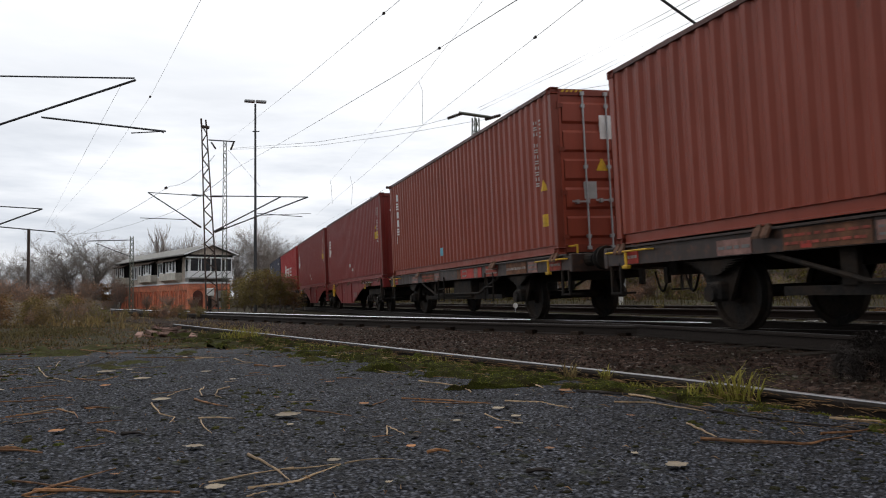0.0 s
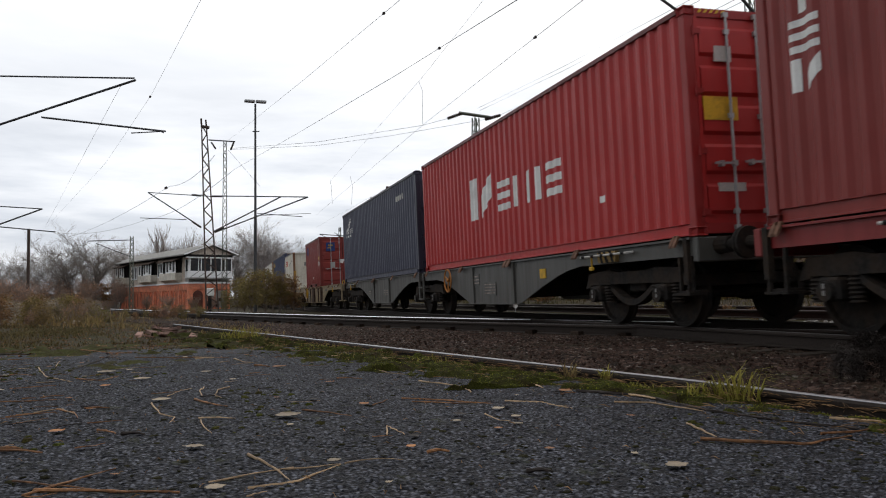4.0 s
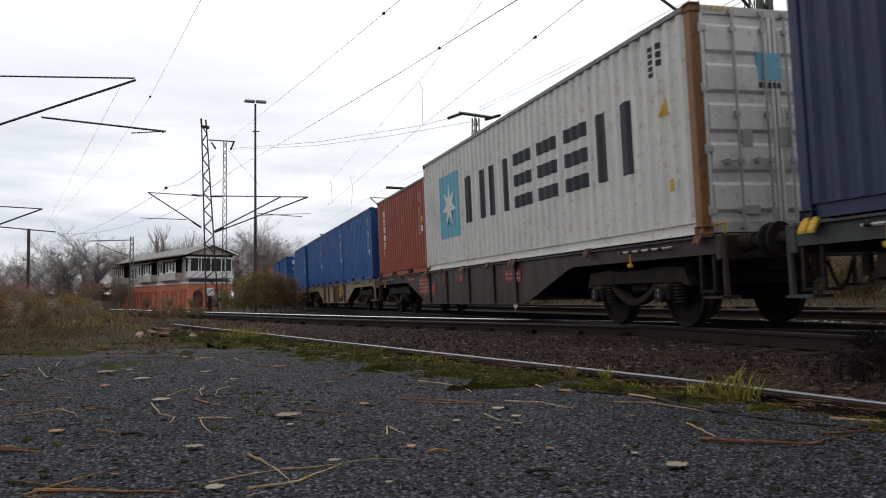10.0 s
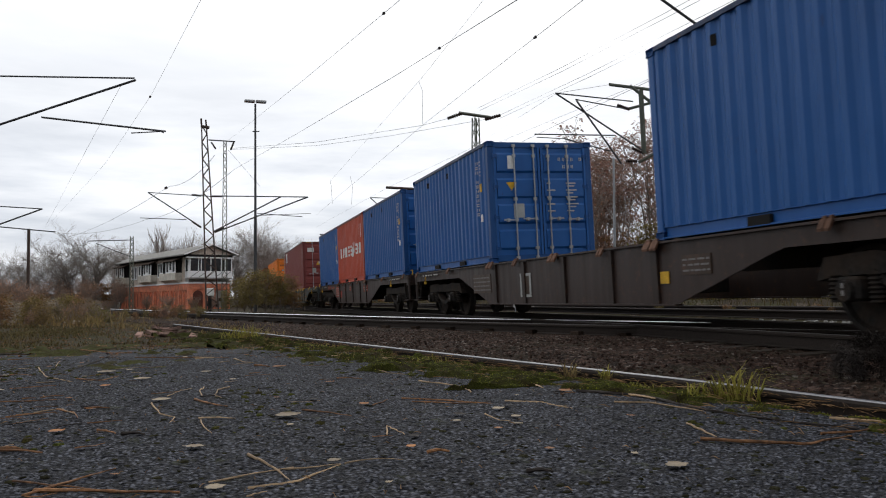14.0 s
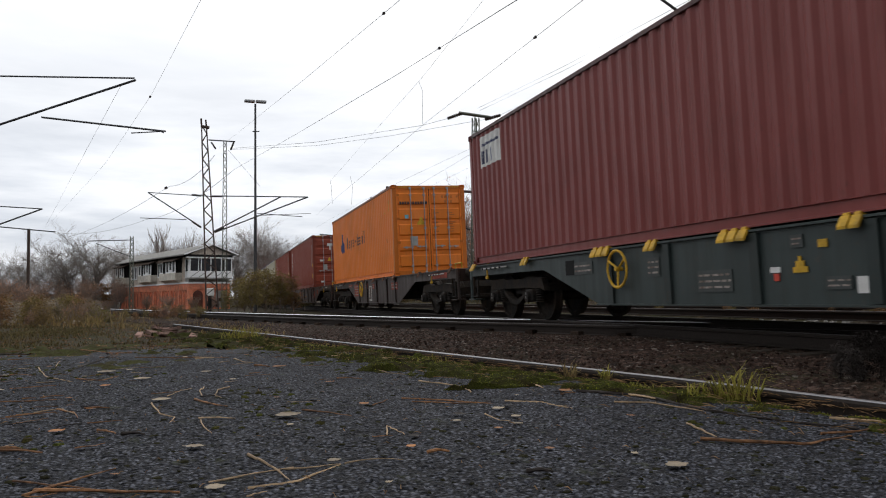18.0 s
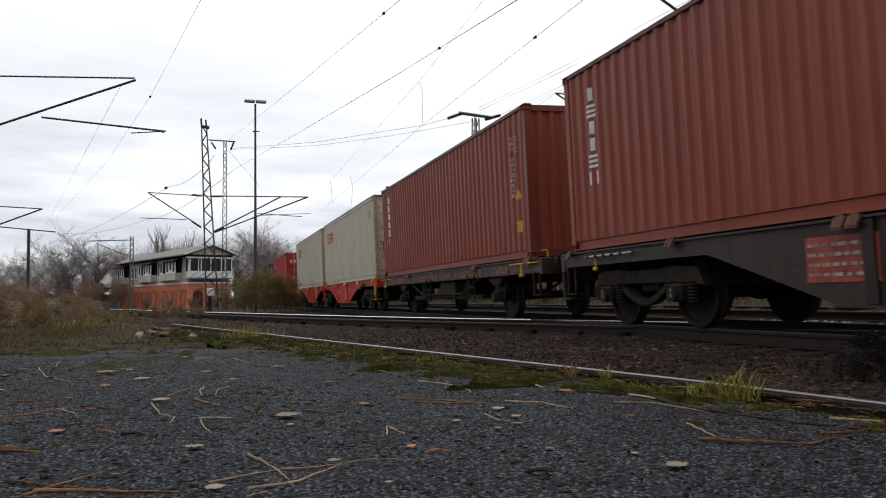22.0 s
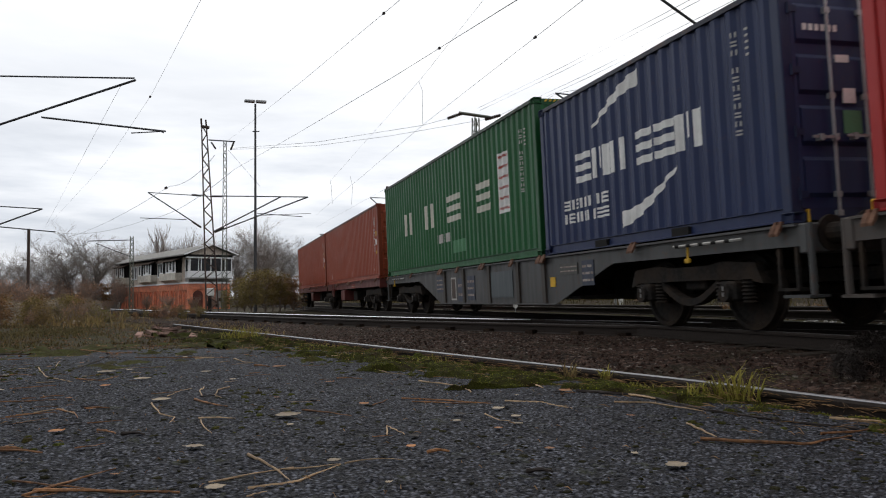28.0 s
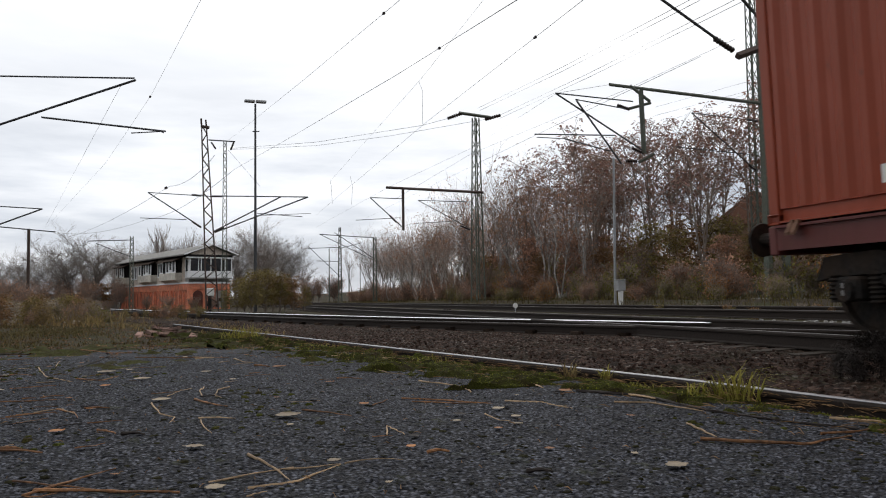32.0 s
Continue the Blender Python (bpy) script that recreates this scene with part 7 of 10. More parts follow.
    for k in range(2000):
        if k < 1200:
            y = 2.4 + 12 * rnd.random() ** 1.2
            x = edge_x(y) - 0.05 - abs(rnd.gauss(0, 0.40))
            length = rnd.uniform(0.03, 0.16)
            z = asphalt_z(x, y) + 0.015 + 0.025 * rnd.random()
        elif k < 1650:
            y = rnd.uniform(8.0, 20)
            x = rnd.uniform(-0.22 * y - 0.5, edge_x(y) - 0.3)
            length = rnd.uniform(0.06, 0.35)
            z = max(asphalt_z(x, y) if y < 11.5 else -1, ground_level(x, y)) + 0.015
        else:
            y = 2.2 + 7 * rnd.random() ** 1.3
            x = rnd.uniform(-0.25 * y, edge_x(y) - 0.3)
            length = rnd.uniform(0.008, 0.05)
            z = asphalt_z(x, y) + 0.005
        a = rnd.gauss(1.9, 0.7)
        w = rnd.uniform(0.0009, 0.0022)
        c, d = math.cos(a) * length / 2, math.sin(a) * length / 2
        n1, n2 = -math.sin(a) * w, math.cos(a) * w
        b = rnd.gauss(0, 0.05) * length
        v = [(-c - n1, -d - n2, 0), (-c + n1, -d + n2, 0), (b * n2 / w + n1, -b * n1 / w + n2, 0.006), (b * n2 / w - n1, -b * n1 / w - n2, 0.006), (c, d, 0.002), (0, 0, w * 2 + 0.006)]
        straws.append((x, y, z, v, [(0, 1, 2, 3), (3, 2, 4), (0, 5, 3), (1, 2, 5), (2, 4, 5), (4, 3, 5)]))
    scatter("straw_litter", M_STRAWBIT, straws, "thin dry stalks and needles lying about", "straw")
    crumbs = []
    for _ in range(1000):
        y = 2.0 + 9 * rnd.random() ** 1.4
        x = rnd.uniform(-0.25 * y - 0.1, edge_x(y) - 0.3)
        v, f = pebble(rnd, rnd.uniform(0.003, 0.011), 0.5, 5)
        crumbs.append((x, y, asphalt_z(x, y), v, f))
    for _ in range(900):
        y = 2.0 + 7.5 * rnd.random() ** 1.3
        x = rnd.uniform(-0.27 * y - 0.1, edge_x(y) - 0.3)
        if noise.noise(Vector((x * 0.8, y * 0.8, 21))) < -0.15:
            continue
        v, f = pebble(rnd, rnd.uniform(0.007, 0.022), 0.28, 7)
        crumbs.append((x, y, asphalt_z(x, y), v, f))
    scatter("moss_crumbs", M_CRUMB, crumbs, "dark crumbs of moss and leaf on the asphalt", "litter")
    scatter("moss", M_MOSS, spots, "low green moss cushions along the rail", "moss")
    scatter("moss_sprouts", M_SPROUT, blades, "short green sprouts on the moss", "moss")
    for k, (p, n, h, sp, mat) in enumerate((((2.95, 3.812, 0), 95, 0.27, 0.12, M_GRASS), ((2.81, 3.956, 0), 50, 0.14, 0.12, M_GRASS), ((2.62, 5.281, 0), 36, 0.17, 0.05, M_STRAW),
                                            ((2.81, 5.105, 0), 26, 0.14, 0.04, M_GRASS), ((0.68, 12.97, 0.00), 160, 0.30, 0.35, M_GRASS), ((1.39, 9.74, 0), 60, 0.11, 0.3, M_GRASS), ((0.70, 10.12, 0.00), 60, 0.10, 0.4, M_STRAW),
                                            ((1.64, 8.155, 0), 70, 0.10, 0.3, M_STRAW), ((2.12, 7.258, 0), 50, 0.09, 0.2, M_GRASS), ((2.18, 5.394, 0), 60, 0.06, 0.2, M_GRASS), ((2.7, 4.465, 0), 60, 0.08, 0.15, M_GRASS))):
        tuft("grass_tuft", mat, p[0], p[1], -0.01, n, h, sp, "tuft of yellow-green grass at the rail" if mat is M_GRASS else "tuft of dry straw-coloured grass at the rail", 40 + k)
    spots = []
    for _ in range(2600):
        y = rnd.uniform(9.5, 30)
        x = rnd.uniform(-0.45 * y - 1, edge_x(y) - 0.3)
        if y < 11.5 and rnd.random() < 0.6:
            continue
        s, a = rnd.uniform(0.015, 0.04), rnd.random() * 6.283
        c, d = math.cos(a) * s, math.sin(a) * s
        spots.append((x, y, ground_level(x, y) + 0.02 if y > 12 else 0.012, [(-c, -d, 0), (d * 0.5, -c * 0.5, 0.012), (c, d, 0.004), (-d * 0.5, c * 0.5, 0.015)], [(0, 1, 2, 3)]))
    scatter("leaf_litter", M_LEAFBROWN, spots, "scattered brown fallen leaves", "leaves")
    # dry tall grass and weeds beyond the asphalt
    spots = []
    for _ in range(22000):
        y = rnd.uniform(10.0, 27)
        x = rnd.uniform(-0.42 * y - 1.0, edge_x(y) - 0.5)
        d = noise.noise(Vector((x * 0.45, y * 0.3, 3)))
        if d < 0.0 and rnd.random() < 0.75:
            continue
        h = rnd.uniform(0.03, 0.08) + max(0, d) * 0.12
        v, f = blade(rnd, h, rnd.uniform(0.008, 0.020), rnd.uniform(0.6, 1.8))
        spots.append((x, y, ground_level(x, y), v, f))
    scatter("meadow_grass", M_MEADOW, spots, "patchy low grass beyond the asphalt", "grass")
    spots = []
    for _ in range(3500):
        y = rnd.uniform(13.5, 34)
        x = edge_x(y) + rnd.uniform(-1.2, 2.2) * (0.4 if y < 18 else 1.0)
        lump = noise.noise(Vector((x * 0.8, y * 0.5, 9)))
        if lump < 0.0:
            continue
        v, f = blade(rnd, rnd.uniform(0.05, 0.22) * (0.6 + lump), 0.012, rnd.uniform(0.3, 1.2))
        spots.append((x, y, ground_level(x, y), v, f))
    fluff = []
    for _ in range(3200):
        y = rnd.uniform(23, 36)
        x = rnd.uniform(-0.42 * y, -0.085 * y)
        lump = noise.noise(Vector((x * 0.55, y * 0.4, 6)))
        if lump < -0.12 or (x > -0.11 * y and rnd.random() < 0.7):
            continue
        h = rnd.uniform(0.15, 0.7) * (0.6 + 1.5 * lump)
        v, f = blade(rnd, h, rnd.uniform(0.012, 0.03), rnd.uniform(0.6, 1.9))
        spots.append((x, y, ground_level(x, y), v, f))
        if x < -0.135 * y and rnd.random() < 0.09:
            for _ in range(4):
                v, f = pebble(rnd, rnd.uniform(0.02, 0.045), 1.2, 5)
                fluff.append((x + rnd.gauss(0, 0.12), y + rnd.gauss(0, 0.12), ground_level(x, y) + h * rnd.uniform(0.75, 1.15), v, f))
    scatter("seed_heads", M_FLUFF, fluff, "pale fluffy seed heads over the dry weeds", "seed heads")
    scatter("tall_dry_grass", M_STRAW, spots, "tall dry yellow-brown grass on the bank", "grass")


def sleeve(bm, a, b, r0, r1):
    """A three-sided twig, open at its ends."""
    q = (b - a).to_track_quat("Z", "Y")
    low, top = ([bm.verts.new(p + q @ Vector((r * math.cos(2.094 * i), r * math.sin(2.094 * i), 0))) for i in range(3)] for p, r in ((a, r0), (b, max(r1, r0 * 0.4))))
    for i in range(3):
        bm.faces.new((low[i], low[(i + 1) % 3], top[(i + 1) % 3], top[i]))


def branch_tree(seed, height, spread, trunk_r, levels, stems=1, leaf=0, leaf_size=0.06, droop=0.0, first=0.25, up=0.6, fine=1.0, dense=0, cluster=1.0):
    """Limbs and twig spray of one leafless tree: returns the mesh of the wood, of the twigs and leaf spots."""
    rnd = random.Random(seed)
    wood, twigs, tips = bmesh.new(), bmesh.new(), []

    def grow(p, d, length, r, level):
        n = 5 if level == 0 else (3 if level < levels else 1)
        q, prev = p.copy(), p.copy()
        direction = d.copy()
        for i in range(n):
            direction = (direction + Vector((rnd.gauss(0, 0.16), rnd.gauss(0, 0.16), rnd.gauss(0.05 * up, 0.08) - droop * level * 0.03))).normalized()
            q = prev + direction * (length / n)
            ra, rb = r * (1 - 0.75 * i / n), r * (1 - 0.75 * (i + 1) / n)
            if level <= 1:
                tube(wood, prev, q, ra, rb, 6 if level == 0 else 4)
            else:
                sleeve(twigs, prev, q, ra, rb)
            if level < levels:
                kids = (3 if level == 0 else 2 + dense) if (level or i / n >= first) else 0
                for _ in range(kids):
                    az = rnd.random() * 6.283
                    out = Vector((math.cos(az), math.sin(az), 0))
                    side = (direction * rnd.uniform(0.45, 0.9) + out * spread * rnd.uniform(0.5, 1.0) + Vector((0, 0, 0.18 * up))).normalized()
                    grow(prev.lerp(q, rnd.random()), side, length * rnd.uniform(0.38, 0.62), max(0.006 * fine, ra * 0.5), level + 1)
            if level >= 2:
                tips.append(q.copy())
            prev = q
    for k in range(stems):
        az = rnd.random() * 6.283
        off = Vector((math.cos(az), math.sin(az), 0)) * (trunk_r * 0.9 if k else 0.0)
        grow(off, Vector((rnd.gauss(0, 0.10 + 0.08 * (stems > 1)), rnd.gauss(0, 0.10 + 0.08 * (stems > 1)), 1)).normalized(), height * rnd.uniform(0.75, 1.0) * 0.8, trunk_r * rnd.uniform(0.7, 1.0), 0)
    rnd.shuffle(tips)
    leaves = None
    if leaf:
        leaves = bmesh.new()
        for _ in range(leaf):
            c = tips[int(len(tips) * rnd.random() ** cluster)] + Vector((rnd.gauss(0, 0.2 / cluster ** 0.4), rnd.gauss(0, 0.2 / cluster ** 0.4), rnd.gauss(0, 0.16 / cluster ** 0.4)))
            if c.z < 0.1:
                continue
            e = Euler((rnd.random() * 6, rnd.random() * 6, rnd.random() * 6)).to_matrix()
            s = leaf_size * rnd.uniform(0.6, 1.4)
            pts = [(-s, 0, 0), (-0.2 * s, 0.45 * s, 0.1 * s), (s, 0.05 * s, 0), (-0.1 * s, -0.45 * s, 0.12 * s)]
            leaves.faces.new([leaves.verts.new(c + e @ Vector(p)) for p in pts])
    return wood, twigs, leaves


def canopy_tree(seed, height, stems=2, tips=34, leaves=9, leaf_size=0.085, low=0.42):
    """Slender upright stems that fork high and carry drooping leaf rosettes at the ends of their twigs."""
    rnd = random.Random(seed)
    wood, twigs, foliage = bmesh.new(), bmesh.new(), bmesh.new()
    ends = []
    for k in range(stems):
        az = rnd.random() * 6.283
        out = Vector((math.cos(az), math.sin(az), 0))
        top = height * rnd.uniform(0.82, 1.0)
        lean = rnd.uniform(0.04, 0.16)
        line = [out * (0.003 * k) + out * lean * top * f ** 1.5 + Vector((rnd.gauss(0, 0.06), rnd.gauss(0, 0.06), 0)) * (1 if f else 0) + Vector((0, 0, top * f)) for f in (0, 0.2, 0.4, 0.6, 0.8, 0.97)]
        r = 0.010 * height * rnd.uniform(0.7, 1.0)
        strand(wood, line, r, r * 0.22, 5)
        for _ in range(tips // stems):
            f = rnd.uniform(low, 0.97)
            i = min(4, int(f * 5))
            start = line[i].lerp(line[i + 1], f * 5 - i)
            a2 = rnd.random() * 6.283
            side = Vector((math.cos(a2), math.sin(a2), 0))
            reach = rnd.uniform(0.7, 1.9) * (1.15 - 0.6 * (f - low)) * height / 8
            rise = min(rnd.uniform(0.5, 1.3) * reach, height * 1.02 - start.z)
            mid = start + side * reach * 0.45 + Vector((0, 0, rise * 0.55))
            end = start + side * reach + Vector((0, 0, rise))
            strand(twigs, [start, mid, end], r * 0.34, r * 0.14, 3)
            ends.append(end)
            for _ in range(2):
                e2 = mid.lerp(end, rnd.uniform(0.0, 0.7)) + Vector((rnd.gauss(0, 0.35), rnd.gauss(0, 0.35), rnd.uniform(0.15, 0.6))) * height / 8
                strand(twigs, [mid.lerp(end, 0.2), e2], r * 0.2, r * 0.10, 3)
                ends.append(e2)
    for e in ends:
        if rnd.random() < 0.12:
            continue
        for _ in range(leaves):
            a = rnd.random() * 6.283
            d = Vector((math.cos(a), math.sin(a), rnd.uniform(-0.7, 0.35))).normalized()
            n = d.orthogonal().normalized() * rnd.choice((-1, 1))
            s = leaf_size * rnd.uniform(0.6, 1.4)
            p = e + d * rnd.uniform(0.02, 0.30)
            foliage.faces.new([foliage.verts.new(q) for q in (p, p + d * s * 0.6 + n * s * 0.36, p + d * s * 1.5 + Vector((0, 0, -0.3 * s)), p + d * s * 0.6 - n * s * 0.36)])
    return wood, twigs, foliage


TREES = {}


def tree_kind(key, **sets):
    w, t, l = branch_tree(**sets)
    TREES[key] = (finish(w, "trunk"), finish(t, "twigs"), finish(l, "foliage") if l else None)


def plant(key, name, label, category, x, y, size, turn, leaf_mat=None, z=None, tall=1.0, wood=None):
    """Sets one tree or shrub on the ground; alike ones share their meshes."""
    ob = thing(name, label, category, "bare trees" if category == "tree" else "shrubs")
    ob.matrix_basis = Matrix.Translation((x, y, (ground_level(x, y) if z is None else z) - 0.05)) @ Matrix.Rotation(turn, 4, "Z") @ Matrix.Diagonal((size, size, size * tall, 1))
    w, t, l = TREES[key]
    if len(w.polygons):
        place("trunk", w, wood or (M_PALEBARK if key[0] == "birch" else M_BARK), ob)
    if len(t.polygons):
        place("crown", t, wood or M_SPRAY, ob)
    if l:
        place("foliage", l, leaf_mat or M_RUSTLEAF, ob, None, "few withered leaves left")
    return ob


def build_plants():
    for k in range(3):
        tree_kind(("thin", k), seed=11 + k, height=8.5, spread=0.62, trunk_r=0.075, levels=3, leaf=800, leaf_size=0.065, up=0.9, fine=1.2, first=0.35)
        tree_kind(("bare", k), seed=101 + k, height=8.0, spread=0.6, trunk_r=0.085, levels=3, up=0.9, fine=1.3, first=0.3)
        tree_kind(("birch", k), seed=15 + k, height=8.0, spread=0.34, trunk_r=0.075, levels=2, stems=2, leaf=260, leaf_size=0.08, up=1.6, fine=1.2, first=0.3)
        tree_kind(("sumac", k), seed=31 + k, height=7.2, spread=0.8, trunk_r=0.085, levels=2, stems=3, leaf=2000, leaf_size=0.062, up=0.9, first=0.3, fine=1.7, dense=0, cluster=2.6)
        tree_kind(("wood", k), seed=51 + k, height=9.0, spread=0.9, trunk_r=0.18, levels=3, leaf=0, up=0.85, fine=1.6, dense=2, first=0.15)
        tree_kind(("low", k), seed=61 + k, height=1.3, spread=1.0, trunk_r=0.02, levels=3, stems=5, leaf=700, leaf_size=0.05, up=0.3, first=0.0, fine=0.8)
        tree_kind(("shrub", k), seed=71 + k, height=2.4, spread=0.7, trunk_r=0.025, levels=3, stems=5, leaf=560, leaf_size=0.05, up=0.8, first=0.1, fine=0.8)
        for key, sets in ((("canopy", k), dict(seed=131 + k, height=8.0, stems=2 + k % 2, tips=36, leaves=11, leaf_size=0.095)), (("thicket", k), dict(seed=141 + k, height=3.2, stems=5, tips=60, leaves=16, leaf_size=0.075, low=0.08)), (("weed", k), dict(seed=151 + k, height=1.2, stems=7, tips=42, leaves=9, leaf_size=0.05, low=0.15))):
            w, t, l = canopy_tree(**sets)
            TREES[key] = (finish(w, "trunk"), finish(t, "twigs"), finish(l, "foliage"))
    tree_kind(("poplar", 0), seed=91, height=15, spread=0.22, trunk_r=0.2, levels=3, leaf=0, up=2.0, fine=4.0, first=0.1)
    rnd = random.Random(21)
    # copse behind the tracks
    for i in range(60):
        s = 44 + 76 * (i / 60) ** 1.1 + rnd.uniform(-1.5, 1.5)
        x = 18.6 + 0.02 * s + rnd.uniform(-0.4, 7.5)
        key = ("bare" if s > 58 or i % 4 == 0 else "thin", i % 3)
        plant(key, "bare_tree", "slender bare tree with grey twigs" if key[0] == "bare" else "slender bare tree with few withered brown leaves", "tree", x, s, rnd.uniform(0.72, 1.08) * (1.0 if s > 40 else 0.85), rnd.random() * 6.28)
    for i in range(56):
        s = 36 + 52 * (i / 56) + rnd.uniform(-1, 1)
        plant(("birch", i % 3), "birch_tree", "slender pale-barked birch, nearly bare", "tree", 17.6 + 0.02 * s + 5.0 * rnd.random() ** 1.6, s, rnd.uniform(0.65, 1.0), rnd.random() * 6.28)
    for i in range(33):
        s = 16.5 + 33 * i / 33 + rnd.uniform(-0.6, 0.6)
        x = 21.3 + rnd.uniform(-0.6, 4.2)
        high = (7.3 + 0.055 * s + 0.25 * (x - 21.3)) / 8.0 * rnd.uniform(0.86, 1.0)
        plant(("canopy", i % 3), "brown_leaved_tree", "slender tree with clusters of withered reddish-brown leaves", "tree", x, s, high, rnd.random() * 6.28, M_CLUSTER, wood=M_STEM)
    for i in range(46):
        s = 16 + 46 * i / 46 + rnd.uniform(-0.6, 0.6)
        x = 19.6 + rnd.uniform(-0.5, 3.4) + 0.01 * s
        plant(("thicket", i % 3), "thicket_bush", "dense leafy brown and olive thicket under the trees", "shrub", x, s, rnd.uniform(0.75, 1.25), rnd.random() * 6.28, (M_BRACKEN, M_BRACKEN, M_OLIVE, M_RUSTLEAF)[rnd.randrange(4)], wood=M_STEM)
    for i in range(34):
        s = 33 + 64 * (i / 34) + rnd.uniform(-1, 1)
        x = 18.2 + 0.02 * s + rnd.uniform(-0.7, 2.8)
        plant(("shrub", i % 3), "roadside_shrub", "tangled shrub with brown and olive leaves", "shrub", x, s, rnd.uniform(0.6, 1.25), rnd.random() * 6.28, M_GREENLEAF if rnd.random() < 0.4 else M_RUSTLEAF)
    for i in range(60):
        s = 17 + 90 * (i / 60) ** 1.3 + rnd.uniform(-0.5, 0.5)
        x = 17.4 + 0.02 * s + rnd.uniform(-0.6, 1.6)
        plant(("low", i % 3), "bramble", "low brown bramble at the foot of the trees", "shrub", x, s, rnd.uniform(0.7, 1.3), rnd.random() * 6.28, M_GREENLEAF if s < 38 and rnd.random() < 0.55 else (M_ORANGELEAF if rnd.random() < 0.2 else M_RUSTLEAF))
    # woods at the far left and behind the signal box
    for p, size in (((-17.72, 110.59, -0.12), 0.95), ((-15.00, 107.64, -0.14), 0.85), ((-12.69, 113.22, -0.23), 1.0), ((-11.34, 121.21, -0.32), 0.95), ((-24.17, 133.62, -0.23), 0.9), ((-29.78, 145.87, -0.25), 0.8), ((-17.41, 136.76, -0.37), 1.0), ((-10.74, 139.93, -0.51), 1.05), ((-8.54, 137.15, -0.52), 1.0), ((-1.87, 131.91, -0.58), 1.2), ((5.43, 119.13, -0.58), 1.15), ((6.41, 108.31, -0.50), 1.05), ((8.61, 112.88, -0.58), 1.1), ((10.04, 107.18, -0.55), 1.05)):
        plant(("wood", rnd.randrange(3)), "bare_tree", "broad bare grey-brown tree in the distance", "tree", p[0], p[1], size * rnd.uniform(0.98, 1.16), rnd.random() * 6.28, wood=M_FARWOOD)
    for p, size in (((12.64, 113.72, -0.65), 1.0), ((15.20, 121.33, -0.76), 0.8), ((-0.15, 136.63, -0.65), 1.1), ((3.75, 130.16, -0.66), 1.1), ((-7.12, 149.31, -0.65), 1.1), ((-19.03, 126.76, -0.25), 0.95), ((-14.51, 141.11, -0.45), 1.05), ((-20.63, 119.91, -0.16), 0.8), ((-14.56, 120.11, -0.26), 0.95), ((-24.11, 125.19, -0.15), 0.75), ((-10.73, 127.32, -0.39), 0.95), ((10.30, 120.76, -0.68), 1.05), ((12.92, 124.14, -0.75), 1.0), ((8.29, 125.59, -0.69), 1.1), ((-27.14, 129.29, -0.14), 0.7)):
        plant(("wood", rnd.randrange(3)), "bare_tree", "broad bare grey-brown tree in the distance", "tree", p[0], p[1], size * rnd.uniform(0.98, 1.16), rnd.random() * 6.28, wood=M_FARWOOD)
    for p, s in (((-5.35, 159.26, -0.77), 1.08), ((-4.16, 160.99, -0.81), 1.0), ((-6.18, 159.52, -0.76), 1.02)):
        plant(("poplar", 0), "poplar", "tall narrow bare poplar behind the signal box", "tree", p[0], p[1], s, rnd.random() * 6.28)
    for i in range(26):
        px = i / 25
        p = Vector((-23.61, 104.03, 0.04)).lerp(Vector((-8.40, 103.48, -0.21)), px * 2) if px < 0.5 else Vector((3.14, 97.78, -0.35)).lerp(Vector((18.87, 109.68, -0.72)), px * 2 - 1)
        plant(("shrub", i % 3), "hedge_bush", "dense grey-brown hedge bush under the far trees", "shrub", p.x + rnd.uniform(-1, 1), p.y + rnd.uniform(-3, 3), rnd.uniform(1.0, 1.6), rnd.random() * 6.28, M_RUSTLEAF)
    for i in range(12):
        s = 34 + 76 * (i / 12)
        plant(("shrub", i % 3), "thicket_bush", "tall tangled brown thicket behind the tracks", "shrub", 23 + 0.03 * s + rnd.uniform(-1, 4), s, rnd.uniform(1.3, 1.9), rnd.random() * 6.28, M_RUSTLEAF)
    for k, x in enumerate((-15.6, -14.0, -12.9, -12.0, -11.3, -10.7)):
        plant(("thicket", k % 3), "hedge_bush", "dense grey-brown hedge bush beside the signal box", "shrub", x, 107.5 + 0.8 * (k % 2), 1.05, k * 1.3, M_BRACKEN, wood=M_STEM)
    # scrub in front of the far train
    for p, s in (((1.99, 43.52, -0.07), 0.85), ((2.58, 41.23, -0.05), 1.0), ((3.44, 43.07, -0.09), 1.05), ((4.26, 43.86, -0.12), 1.0), ((5.12, 44.65, -0.15), 0.85), ((3.29, 47.32, -0.15), 1.0), ((4.98, 47.84, -0.19), 1.0), ((6.51, 50.51, -0.19), 0.7), ((2.56, 47.55, -0.14), 0.9), ((4.05, 46.03, -0.15), 0.95), ((1.54, 47.87, -0.13), 0.6)):
        plant(("thicket", rnd.randrange(3)), "scrub_bush", "dense olive-brown scrub bush beside the track", "shrub", p[0], p[1], s * 0.85, rnd.random() * 6.28, (M_OLIVE, M_BRACKEN, M_OLIVE)[rnd.randrange(3)], tall=0.85, wood=M_STEM)
